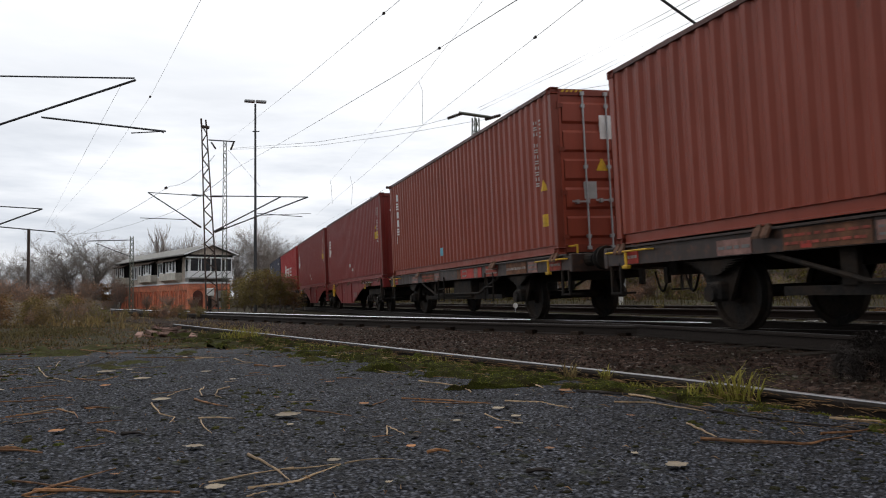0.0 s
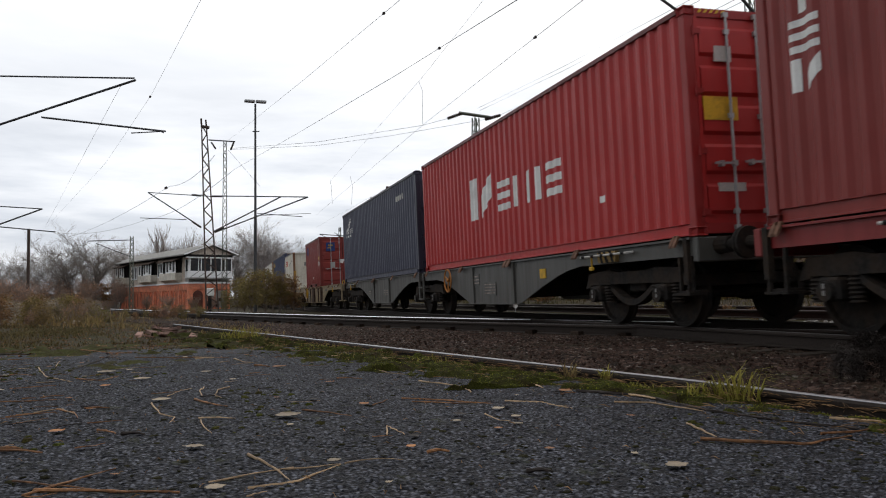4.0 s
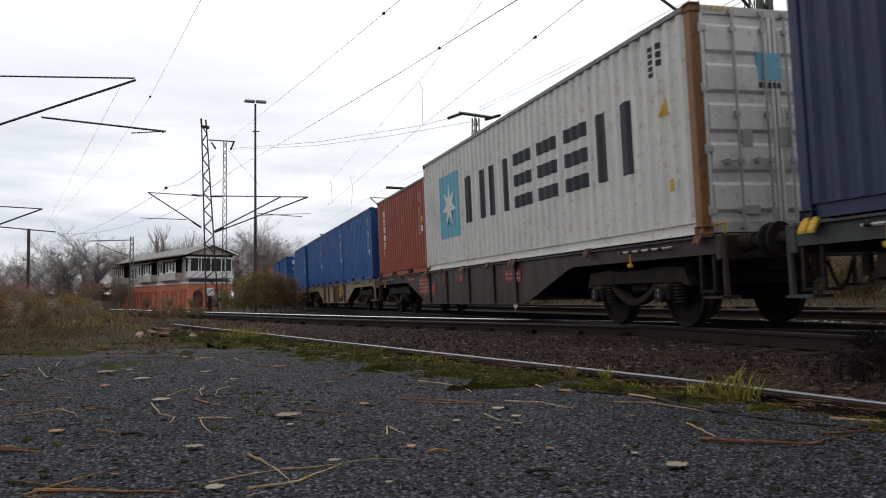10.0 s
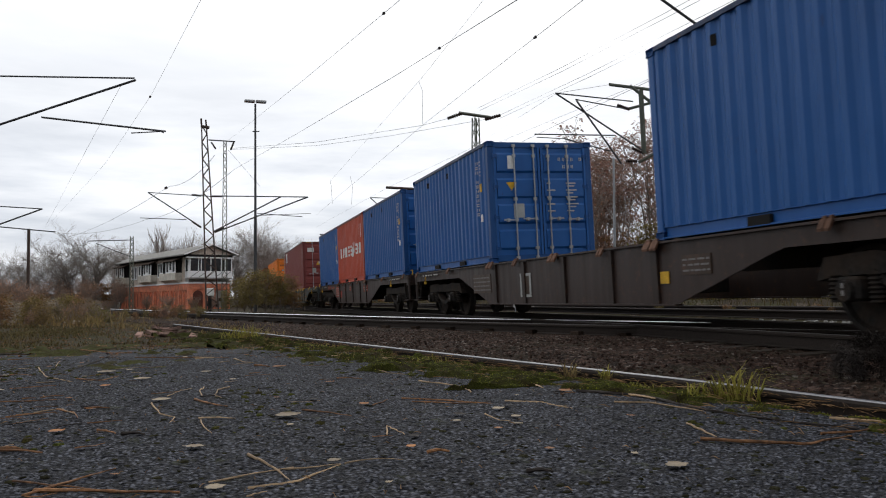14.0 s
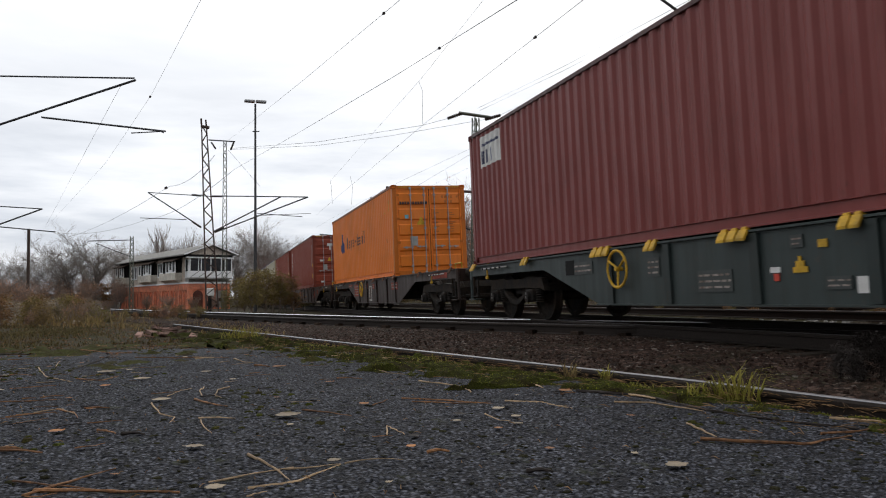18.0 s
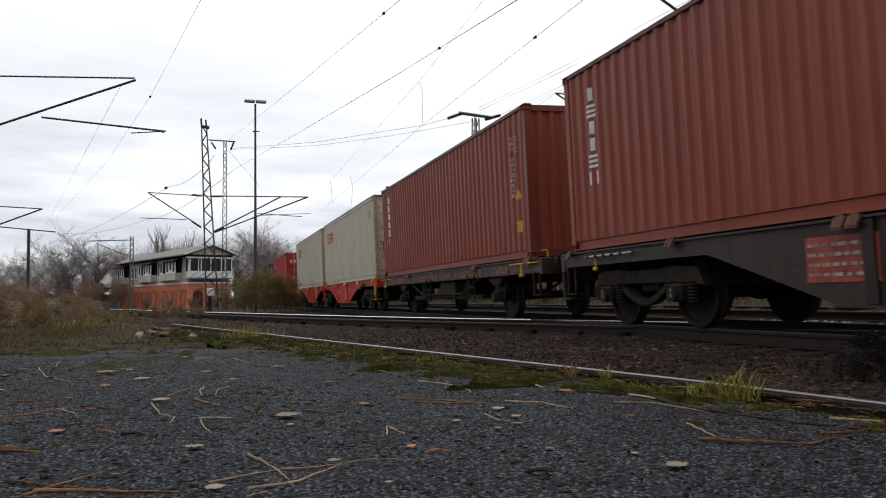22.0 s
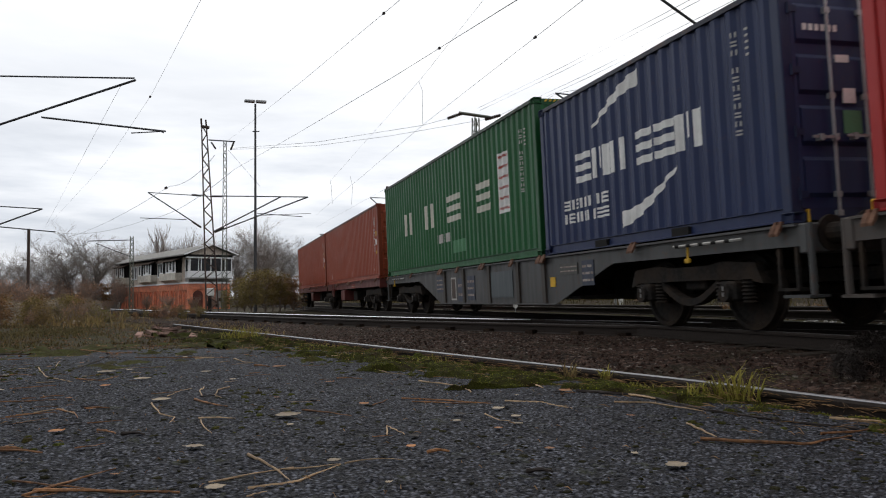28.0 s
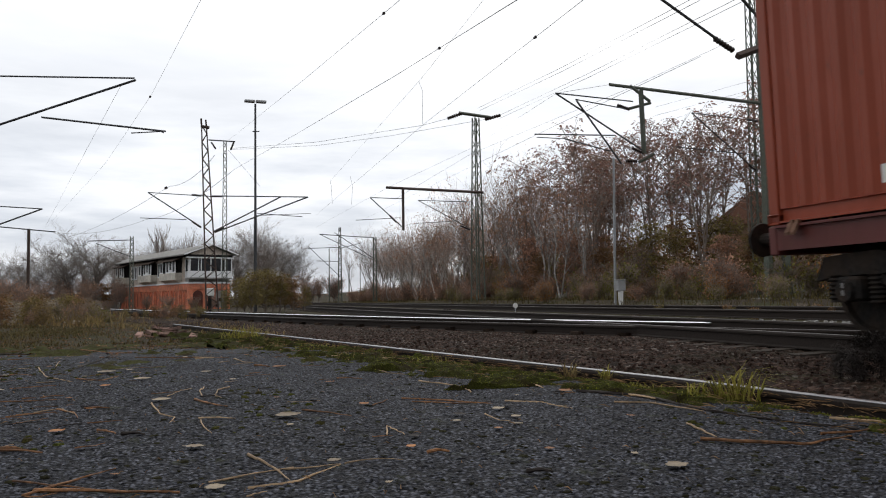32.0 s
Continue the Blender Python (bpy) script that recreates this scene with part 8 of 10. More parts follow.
    for p, s in (((-9.16, 44.91, -0.01), 0.62), ((-8.46, 46.79, -0.05), 0.55), ((-7.51, 49.65, -0.12), 0.6), ((-6.40, 50.35, -0.15), 0.55), ((-5.75, 54.35, -0.16), 0.5), ((-3.48, 58.89, -0.20), 0.6), ((-2.07, 61.60, -0.27), 0.75), ((-0.48, 63.21, -0.32), 0.7), ((0.97, 62.76, -0.34), 0.65), ((-10.26, 45.25, 0.01), 0.8), ((-12.91, 67.09, -0.15), 0.9), ((-14.84, 69.79, -0.15), 1.0)):
        plant(("shrub", rnd.randrange(3)), "weed_bush", "brown weeds and brambles in front of the signal box", "shrub", p[0], p[1], s * 0.8, rnd.random() * 6.28, M_RUSTLEAF)
    for k, (p, s) in enumerate((((-6.28, 30.34, 0.19), 0.55), ((-5.93, 31.28, 0.17), 0.62), ((-4.97, 28.88, 0.15), 0.5), ((-4.86, 30.95, 0.15), 0.6), ((-4.17, 29.69, 0.12), 0.55), ((-4.04, 31.74, 0.12), 0.66), ((-3.35, 29.43, 0.11), 0.5), ((-5.03, 27.86, 0.12), 0.35), ((-3.65, 27.43, 0.10), 0.35), ((-3.01, 29.33, 0.09), 0.35), ((-1.28, 31.93, 0.07), 0.4), ((-0.74, 33.87, 0.02), 0.45), ((-0.15, 34.74, -0.00), 0.4))):
        plant(("low", k % 3), "weed_clump", "withered leafy weeds on the bank", "weed", p[0], p[1], s, rnd.random() * 6.28, (M_GREENLEAF, M_RUSTLEAF, M_STRAW)[k % 3])
    for i in range(34):
        y = 25.5 + 9.0 * rnd.random()
        x = -0.40 * y + 0.285 * y * (i + rnd.random()) / 34
        plant(("weed", i % 3), "weed_clump", "withered arching weeds with leaves on the bank", "weed", x, y, rnd.uniform(0.65, 1.0), rnd.random() * 6.28, (M_OLIVE, M_BRACKEN, M_STRAW, M_FLUFF, M_OLIVE)[i % 5], wood=M_STEM)
    for i in range(12):
        y = 29 + 6 * rnd.random()
        x = -0.115 * y + 0.13 * y * i / 12
        plant(("weed", i % 3), "weed_clump", "low withered weeds beside the track", "weed", x, y, rnd.uniform(0.25, 0.5), rnd.random() * 6.28, (M_BRACKEN, M_OLIVE)[i % 2], wood=M_STEM)
    for p, s in (((-11.99, 54.19, 0.02), 1.0), ((-11.28, 56.07, -0.02), 1.0), ((-10.65, 57.98, -0.06), 0.85), ((-13.17, 61.91, -0.07), 1.15), ((-12.05, 62.62, -0.10), 1.0)):
        plant(("shrub", 1), "red_bush", "reddish-brown leafy bush behind the weeds", "shrub", p[0], p[1], s, rnd.random() * 6.28, M_RUSTLEAF)
    # dark bush between the tracks
    for k, (x, y, size, turn) in enumerate(((4.58, 4.73, 0.105, 0.4), (4.62, 4.58, 0.13, 2.4), (4.75, 4.52, 0.13, 4.1), (4.50, 4.52, 0.10, 5.2))):
        plant(("thicket", k % 3), "dark_bush", "dark bare bush between the tracks", "shrub", x, y, size, turn, M_DARKTWIG, wood=M_DARKTWIG)
    for i in range(26):
        s = 18 + 34 * i / 26 + rnd.uniform(-0.5, 0.5)
        plant(("low", i % 3), "bramble", "low leafy bramble in the verge grass", "shrub", 14.6 + rnd.random() * 2.2, s, rnd.uniform(0.35, 0.75), rnd.random() * 6.28, (M_GREENLEAF, M_RUSTLEAF, M_GREENLEAF, M_ORANGELEAF)[i % 4])
    # low growth along the far side
    spots = []
    for _ in range(9000):
        s = 10 + 90 * rnd.random() ** 1.5
        x = 12.5 + 0.01 * s + rnd.random() * 7.5
        h = rnd.uniform(0.06, 0.35)
        v, f = blade(rnd, h, 0.02, rnd.uniform(0.3, 0.9))
        spots.append((x, s, ground_level(x, s), v, f))
    scatter("verge_grass", M_MEADOW, spots, "dry grass and weeds along the far side of the tracks", "grass")


# ---------------------------------------------------------------- masts, wires, lamp


def lattice(bm, base, height, w0, w1, bays, leg=0.06, brace=0.03, turn=0.0):
    rot = Matrix.Rotation(turn, 3, "Z")
    base = Vector(base)

    def corner(k, f):
        w = (w0 + (w1 - w0) * f) / 2
        sx, sy = ((-1, -1), (1, -1), (1, 1), (-1, 1))[k]
        return base + rot @ Vector((sx * w, sy * w * 0.8, height * f))
    for k in range(4):
        tube(bm, corner(k, 0), corner(k, 1), leg, leg * 0.8, 4)
        for b in range(bays):
            f0, f1 = b / bays, (b + 1) / bays
            a, c = (corner(k, f0), corner((k + 1) % 4, f1)) if b % 2 == 0 else (corner((k + 1) % 4, f0), corner(k, f1))
            tube(bm, a, c, brace, n=4)


def rod(bm, a, b, r=0.03, n=6):
    return tube(bm, a, b, r, n=n)


def insulator(bm, a, b, r=0.07):
    """A ribbed insulator turned in one piece."""
    a, b = Vector(a), Vector(b)
    q, prev, n = (b - a).to_track_quat("Z", "Y"), None, 8
    for k in range(15):
        rr = r * (0.45 if k in (0, 14) else (1.0 if k % 2 else 0.5))
        ring = [bm.verts.new(a.lerp(b, k / 14) + q @ Vector((rr * math.cos(6.283 * i / n), rr * math.sin(6.283 * i / n), 0))) for i in range(n)]
        if prev:
            for i in range(n):
                bm.faces.new((prev[i], prev[(i + 1) % n], ring[(i + 1) % n], ring[i]))
        else:
            bm.faces.new(ring[::-1])
        prev = ring
    bm.faces.new(prev)
    return bm


def mast(label, parts_list, name="catenary_mast"):
    m = thing(name, label, "catenary mast", "catenary masts")
    for nm, mat, make, lab in parts_list:
        if isinstance(make, list):
            for a, b, r in make:
                part(nm, (insulator if mat is M_INSUL else rod)(bmesh.new(), a, b, r), mat, m, lab)
            continue
        bm = bmesh.new()
        make(bm)
        part(nm, bm, mat, m, lab)
    return m


def build_masts():
    # twin-channel mast with a long bracket, beside the far track
    d = 24.5

    def channels(bm):
        for a, b, w in (((17.10, 20.38, 0.45), (16.71, 19.83, 10.54), 0.13), ((17.67, 20.20, 0.44), (16.96, 19.75, 10.53), 0.13)):
            a, b = Vector(a), Vector(b)
            tube(bm, a, b, 0.14, 0.12, 4)

    def battens():
        lo0, hi0, lo1, hi1 = Vector((17.10, 20.38, 0.45)), Vector((16.71, 19.83, 10.54)), Vector((17.67, 20.20, 0.44)), Vector((16.96, 19.75, 10.53))
        fs = [0.08 + 0.9 * k / 13 for k in range(14)]
        return [(lo0.lerp(hi0, f), lo1.lerp(hi1, f), 0.10) for f in fs]
    mast("green twin-channel catenary mast with a long bracket arm", [
        ("mast_leg", M_MAST, channels, ""), ("batten", M_MAST, battens(), ""),
        ("foundation", M_CONCRETE, lambda bm: box(bm, *[c for q in zip((Vector((17.37, 20.30, 0.37)) - Vector((0.6, 0.6, 0.6))), (Vector((17.37, 20.30, 0.37)) + Vector((0.6, 0.6, 0.12)))) for c in q], 0.03), "grey concrete foundation"),
        ("bracket_arm", M_MAST, lambda bm: rod(bm, (16.77, 20.08, 6.59), (13.25, 23.20, 7.78), 0.055, 6), ""),
        ("drop_post", M_MAST, lambda bm: (rod(bm, (14.00, 22.46, 7.44), (14.12, 22.56, 5.34), 0.085, 6), rod(bm, (13.66, 22.56, 7.60), (14.29, 22.39, 7.06), 0.05), rod(bm, (13.63, 22.62, 6.83), (14.33, 22.39, 7.02), 0.05), rod(bm, (13.95, 22.64, 5.04), (14.45, 22.46, 5.33), 0.05)), "")] + [
        ("cantilever_tube", M_WIRE, [((11.07, 22.86, 7.25), (14.12, 22.56, 5.41), 0.028), ((11.07, 22.86, 7.25), (13.75, 22.56, 7.07), 0.022), ((11.73, 22.68, 7.01), (13.41, 22.81, 5.01), 0.030), ((11.69, 22.68, 7.04), (13.63, 22.62, 6.81), 0.019)], ""),
        ("insulator", M_INSUL, [((13.25, 22.73, 6.96), (13.65, 22.61, 6.81), 0.07), ((13.55, 22.76, 5.10), (13.91, 22.65, 5.08), 0.07), ((13.73, 22.67, 5.53), (14.12, 22.56, 5.34), 0.07)], ""),
        ("registration_arm", M_WIRE, [((10.23, 22.70, 5.82), (13.22, 22.80, 5.95), 0.022), ((10.30, 22.68, 5.72), (11.38, 22.87, 5.76), 0.015), ((11.38, 22.87, 5.76), (13.05, 22.89, 5.43), 0.022)], ""),
        ("stay_tube", M_WIRE, [((10.98, 17.04, 8.39), (13.94, 18.26, 7.76), 0.038), ((12.94, 16.42, 8.50), (15.09, 17.86, 8.28), 0.045)], ""),
        ("stay_insulator", M_INSUL, [((13.81, 18.29, 7.82), (14.66, 18.57, 7.62), 0.09), ((15.06, 17.87, 8.32), (15.87, 18.16, 8.06), 0.09)], ""),
        ("stub_bracket", M_MASTRED, lambda bm: rod(bm, (14.77, 18.54, 7.46), (16.90, 18.87, 8.32), 0.11, 4), "")])
    # thin lattice mast close behind it
    p = Vector((22.68, 27.56, 0.45))
    mast("thin lattice catenary mast behind a green one", [
        ("lattice_shaft", M_MAST, lambda bm: lattice(bm, p, 15.2, 0.42, 0.30, 26, 0.035, 0.018, 0.3), ""),
        ("cantilever_tube", M_WIRE, [((19.23, 27.08, 8.07), (22.38, 27.29, 5.89), 0.026), ((19.23, 27.08, 8.07), (22.59, 27.09, 7.91), 0.019), ((18.60, 27.37, 6.69), (22.49, 27.22, 6.48), 0.019)], ""),
        ("insulator", M_INSUL, [((22.13, 27.23, 7.99), (22.59, 27.09, 7.88), 0.07), ((22.15, 27.35, 6.06), (22.44, 27.27, 5.84), 0.07)], "")])
    # lattice mast with cross-tree
    p = Vector((15.12, 41.71, 0.06))
    mast("green lattice catenary mast with cross-tree and arms", [
        ("lattice_shaft", M_MAST, lambda bm: lattice(bm, p, 10.9, 0.62, 0.30, 18, 0.045, 0.022, 0.35), ""),
        ("cross_tree", M_MAST, lambda bm: rod(bm, (13.92, 41.14, 11.04), (15.62, 40.63, 10.76), 0.09, 4), ""),
        ("insulator", M_INSUL, [((13.31, 41.36, 10.73), (14.10, 41.09, 11.01), 0.12), ((15.32, 40.73, 10.64), (16.17, 40.45, 10.88), 0.12)], ""),
        ("bracket_arm", M_MASTRED, lambda bm: rod(bm, (10.14, 43.12, 6.97), (15.36, 41.20, 6.57), 0.075, 4), ""),
        ("drop_post", M_MASTRED, lambda bm: rod(bm, (11.04, 42.74, 6.91), (11.08, 42.89, 4.51), 0.075, 4), "")] + [
        ("cantilever_tube", M_WIRE, [((9.18, 42.94, 6.34), (11.07, 42.77, 6.30), 0.026), ((9.18, 42.94, 6.34), (11.08, 42.88, 4.64), 0.030), ((11.76, 42.15, 6.15), (14.81, 41.41, 6.04), 0.022), ((11.76, 42.15, 6.15), (14.82, 41.51, 4.44), 0.022), ((8.43, 43.26, 5.08), (10.71, 42.54, 5.18), 0.019), ((11.62, 42.28, 4.85), (13.90, 41.56, 4.97), 0.015)], ""),
        ("arm_insulator", M_INSUL, [((10.25, 42.68, 5.31), (10.62, 42.59, 4.92), 0.07), ((14.05, 41.53, 4.69), (14.57, 41.38, 4.46), 0.07)], "")])
    # small masts far along the line
    p = Vector((16.40, 74.72, -0.19))
    mast("small lattice catenary mast far along the tracks", [
        ("lattice_shaft", M_MAST, lambda bm: lattice(bm, p, 6.9, 0.34, 0.26, 14, 0.04, 0.022), ""),
        ("cantilever_tube", M_WIRE, [((11.21, 75.86, 7.01), (16.25, 74.31, 6.61), 0.045), ((11.21, 75.86, 7.01), (16.16, 74.48, 4.48), 0.038), ((12.57, 75.43, 7.16), (16.26, 74.44, 4.58), 0.038)], "")])
    p = Vector((15.56, 89.68, -0.29))
    mast("small lattice catenary mast far along the tracks", [
        ("lattice_shaft", M_MAST, lambda bm: lattice(bm, p, 9.3, 0.45, 0.2, 14, 0.05, 0.03), ""),
        ("cantilever_tube", M_WIRE, [((11.98, 90.35, 6.59), (15.52, 89.24, 6.67), 0.038), ((12.92, 90.15, 5.14), (15.53, 89.34, 5.04), 0.038), ((11.97, 90.33, 6.85), (15.54, 89.45, 3.29), 0.038), ((17.88, 88.46, 7.16), (15.52, 89.24, 6.54), 0.038)], "")])
    for a, h, dd in (((16.78, 105.06, -0.41), 8.0, 0.07), ((21.16, 114.20, -0.55), 5.0, 0.1), ((23.73, 118.65, -0.62), 7.5, 0.06), ((26.61, 128.26, -0.73), 4.4, 0.08)):
        p2 = Vector(a)
        m = thing("far_post", "thin post far along the tracks", "post", "far posts")
        bm = bmesh.new()
        tube(bm, p2, p2 + Vector((0, 0, h)), dd, dd * 0.8, 6)
        part("shaft", bm, M_MAST, m)
    # lattice mast with arms to both sides, near the signal box
    p = Vector((0.75, 46.53, 0.03))
    top = Vector((0.22, 45.98, 10.64))

    def shaft(bm):
        base, lean = p, top - p
        for k in range(4):
            sx, sy = ((-1, -1), (1, -1), (1, 1), (-1, 1))[k]
            tube(bm, base + Vector((sx * 0.33, sy * 0.25, 0)), base + lean + Vector((sx * 0.13, sy * 0.1, 0)), 0.05, 0.04, 4)
        for b in range(22):
            f0, f1 = b / 22, (b + 1) / 22
            w0, w1 = 0.33 - 0.20 * f0, 0.33 - 0.20 * f1
            s = 1 if b % 2 else -1
            for y in (-0.8, 0.8):
                tube(bm, base + lean * f0 + Vector((s * w0, y * w0, 0)), base + lean * f1 + Vector((-s * w1, y * w1, 0)), 0.022, n=4)
    mast("rusty lattice catenary mast with arms to both sides", [
        ("lattice_shaft", M_MASTRED, shaft, ""),
        ("mast_head", M_MASTRED, lambda bm: (rod(bm, (0.06, 46.01, 11.03), (0.10, 46.04, 10.45), 0.05), rod(bm, (0.31, 45.94, 10.96), (0.38, 45.95, 10.38), 0.05), rod(bm, (0.07, 46.04, 10.58), (0.50, 45.91, 10.51), 0.09)), "")] + [
        ("cantilever_tube", M_WIRE, [((-2.70, 45.59, 6.65), (0.68, 46.11, 6.59), 0.026), ((-2.70, 45.59, 6.65), (0.10, 46.41, 4.86), 0.034), ((0.62, 46.13, 6.62), (5.77, 43.48, 6.35), 0.034), ((4.36, 43.92, 6.40), (0.78, 46.21, 4.59), 0.038), ((5.77, 43.48, 6.35), (0.84, 46.20, 4.53), 0.038), ((-3.11, 45.81, 5.26), (-0.69, 46.11, 5.24), 0.022), ((3.07, 44.39, 5.48), (5.48, 43.65, 5.26), 0.022), ((2.92, 44.44, 5.35), (5.93, 43.50, 5.44), 0.015)], ""),
        ("insulator", M_INSUL, [((-0.39, 46.02, 5.14), (0.10, 46.41, 4.83), 0.07), ((-0.40, 45.92, 6.63), (0.09, 46.29, 6.63), 0.07), ((0.84, 46.20, 4.56), (1.32, 45.72, 4.78), 0.07), ((0.68, 46.11, 6.59), (1.26, 45.93, 6.58), 0.07)], "")])
    p3 = Vector((1.88, 62.46, -0.09))
    mast("slim green lattice mast with two hanging insulators", [
        ("lattice_shaft", M_MAST, lambda bm: lattice(bm, p3, 13.1, 0.40, 0.22, 24, 0.035, 0.02), ""),
        ("cross_arm", M_WIRE, lambda bm: rod(bm, (0.64, 61.97, 13.01), (2.58, 61.37, 12.85), 0.05, 4), ""),
        ("insulator", M_INSUL, [((0.84, 61.92, 12.83), (1.18, 61.85, 12.31), 0.09), ((2.50, 61.40, 12.81), (2.26, 61.52, 12.21), 0.09)], "")])
    p4 = Vector((-6.45, 84.0, -0.25))
    mast("slim grey-green catenary mast in front of the signal box", [
        ("lattice_shaft", M_MAST, lambda bm: lattice(bm, p4, 7.5, 0.36, 0.28, 14, 0.05, 0.03), ""),
        ("cantilever_tube", M_WIRE, [((-10.53, 84.0, 6.75), (-6.53, 84.0, 6.90), 0.05), ((-9.76, 84.0, 6.53), (-6.53, 84.0, 5.2), 0.035)], "")])
    # arms of a mast that stands out of view, over the yard
    mast("cantilever arms reaching over the yard from a mast", [
        ("cantilever_tube", M_WIRE, [((-6.87, 23.92, 4.86), (-1.58, 21.11, 6.29), 0.030), ((-6.88, 23.79, 6.78), (-1.61, 21.12, 6.34), 0.022), ((-3.87, 21.89, 5.37), (-0.82, 20.45, 4.86), 0.026)], ""),
        ("registration_arm", M_WIRE, [((-1.63, 20.70, 4.83), (-0.93, 20.48, 4.86), 0.015), ((-0.93, 20.48, 4.86), (-0.86, 20.46, 4.82), 0.015)], ""),
        ("mast_leg", M_MASTRED, lambda bm: rod(bm, (-6.98, 24.26, 0.31), (-7.03, 23.78, 7.59), 0.2, 6), "")], "catenary_mast")
    mast("cantilever arms of a second mast further back", [
        ("cantilever_tube", M_WIRE, [((-11.90, 50.59, 6.31), (-8.64, 49.59, 6.07), 0.034), ((-8.64, 49.59, 6.07), (-11.89, 50.69, 4.88), 0.045), ((-11.27, 50.48, 5.10), (-7.91, 49.45, 4.73), 0.038)], ""),
        ("drop_post", M_MASTRED, lambda bm: rod(bm, (-14.58, 77.62, 7.30), (-14.63, 78.11, 0.13), 0.13, 6), "")], "catenary_mast")
    m = thing("wire_spreader", "small wire spreader high over the tracks", "spreader", "")
    bm = bmesh.new()
    rod(bm, (22.66, 22.76, 9.45), (22.73, 21.70, 9.36), 0.03)
    part("bar", bm, M_WIRE, m)
    # pole with lamp head
    lamp = thing("yard_lamp", "tall thin yard lamp pole with flat double head", "street lamp", "")
    a, b = Vector((3.12, 46.31, -0.01)), Vector((3.04, 45.54, 11.95))
    bm = bmesh.new()
    tube(bm, a, a.lerp(b, 0.45), 0.10, 0.085, 8)
    tube(bm, a.lerp(b, 0.45), b, 0.07, 0.055, 8)
    part("pole", bm, M_WIRE, lamp)
    for dx in (-1, 1):
        bm = bmesh.new()
        c = Vector((3.04, 45.53, 12.08)) + Vector((dx * 0.32, 0, 0))
        box(bm, c.x - 0.30, c.x + 0.30, c.y - 0.15, c.y + 0.15, c.z - 0.07, c.z + 0.07, 0.03)
        part("lamp_head", bm, M_GALV, lamp)
    bm = bmesh.new()
    rod(bm, Vector((2.90, 45.69, 10.36)), Vector((3.27, 45.57, 10.36)), 0.03)
    part("step_iron", bm, M_WIRE, lamp)


def wire(name, pts, r, label, sag=0.0, clamps=()):
    """A wire as one round strand through the points, sagging between each two."""
    bm = bmesh.new()
    line = []
    for a, b in zip(pts, pts[1:]):
        a, b = Vector(a), Vector(b)
        n = 10 if sag else 1
        line += [a.lerp(b, k / n) - Vector((0, 0, sag * 4 * (k / n) * (1 - k / n))) for k in range(n)]
    strand(bm, line + [Vector(pts[-1])], r * 0.72, n=5)
    ob = part(name, bm, M_WIRE, None)
    for k, f, size in clamps:
        c = Vector(pts[k]).lerp(Vector(pts[k + 1]), f)
        d = (Vector(pts[k + 1]) - Vector(pts[k])).normalized() * size * 1.3
        part("clamp", tube(bmesh.new(), c - d, c + d, size, size * 0.8, 8), M_INSUL, ob, "small dark clamp")
    return tagged(ob, label, "wire", "overhead wires")


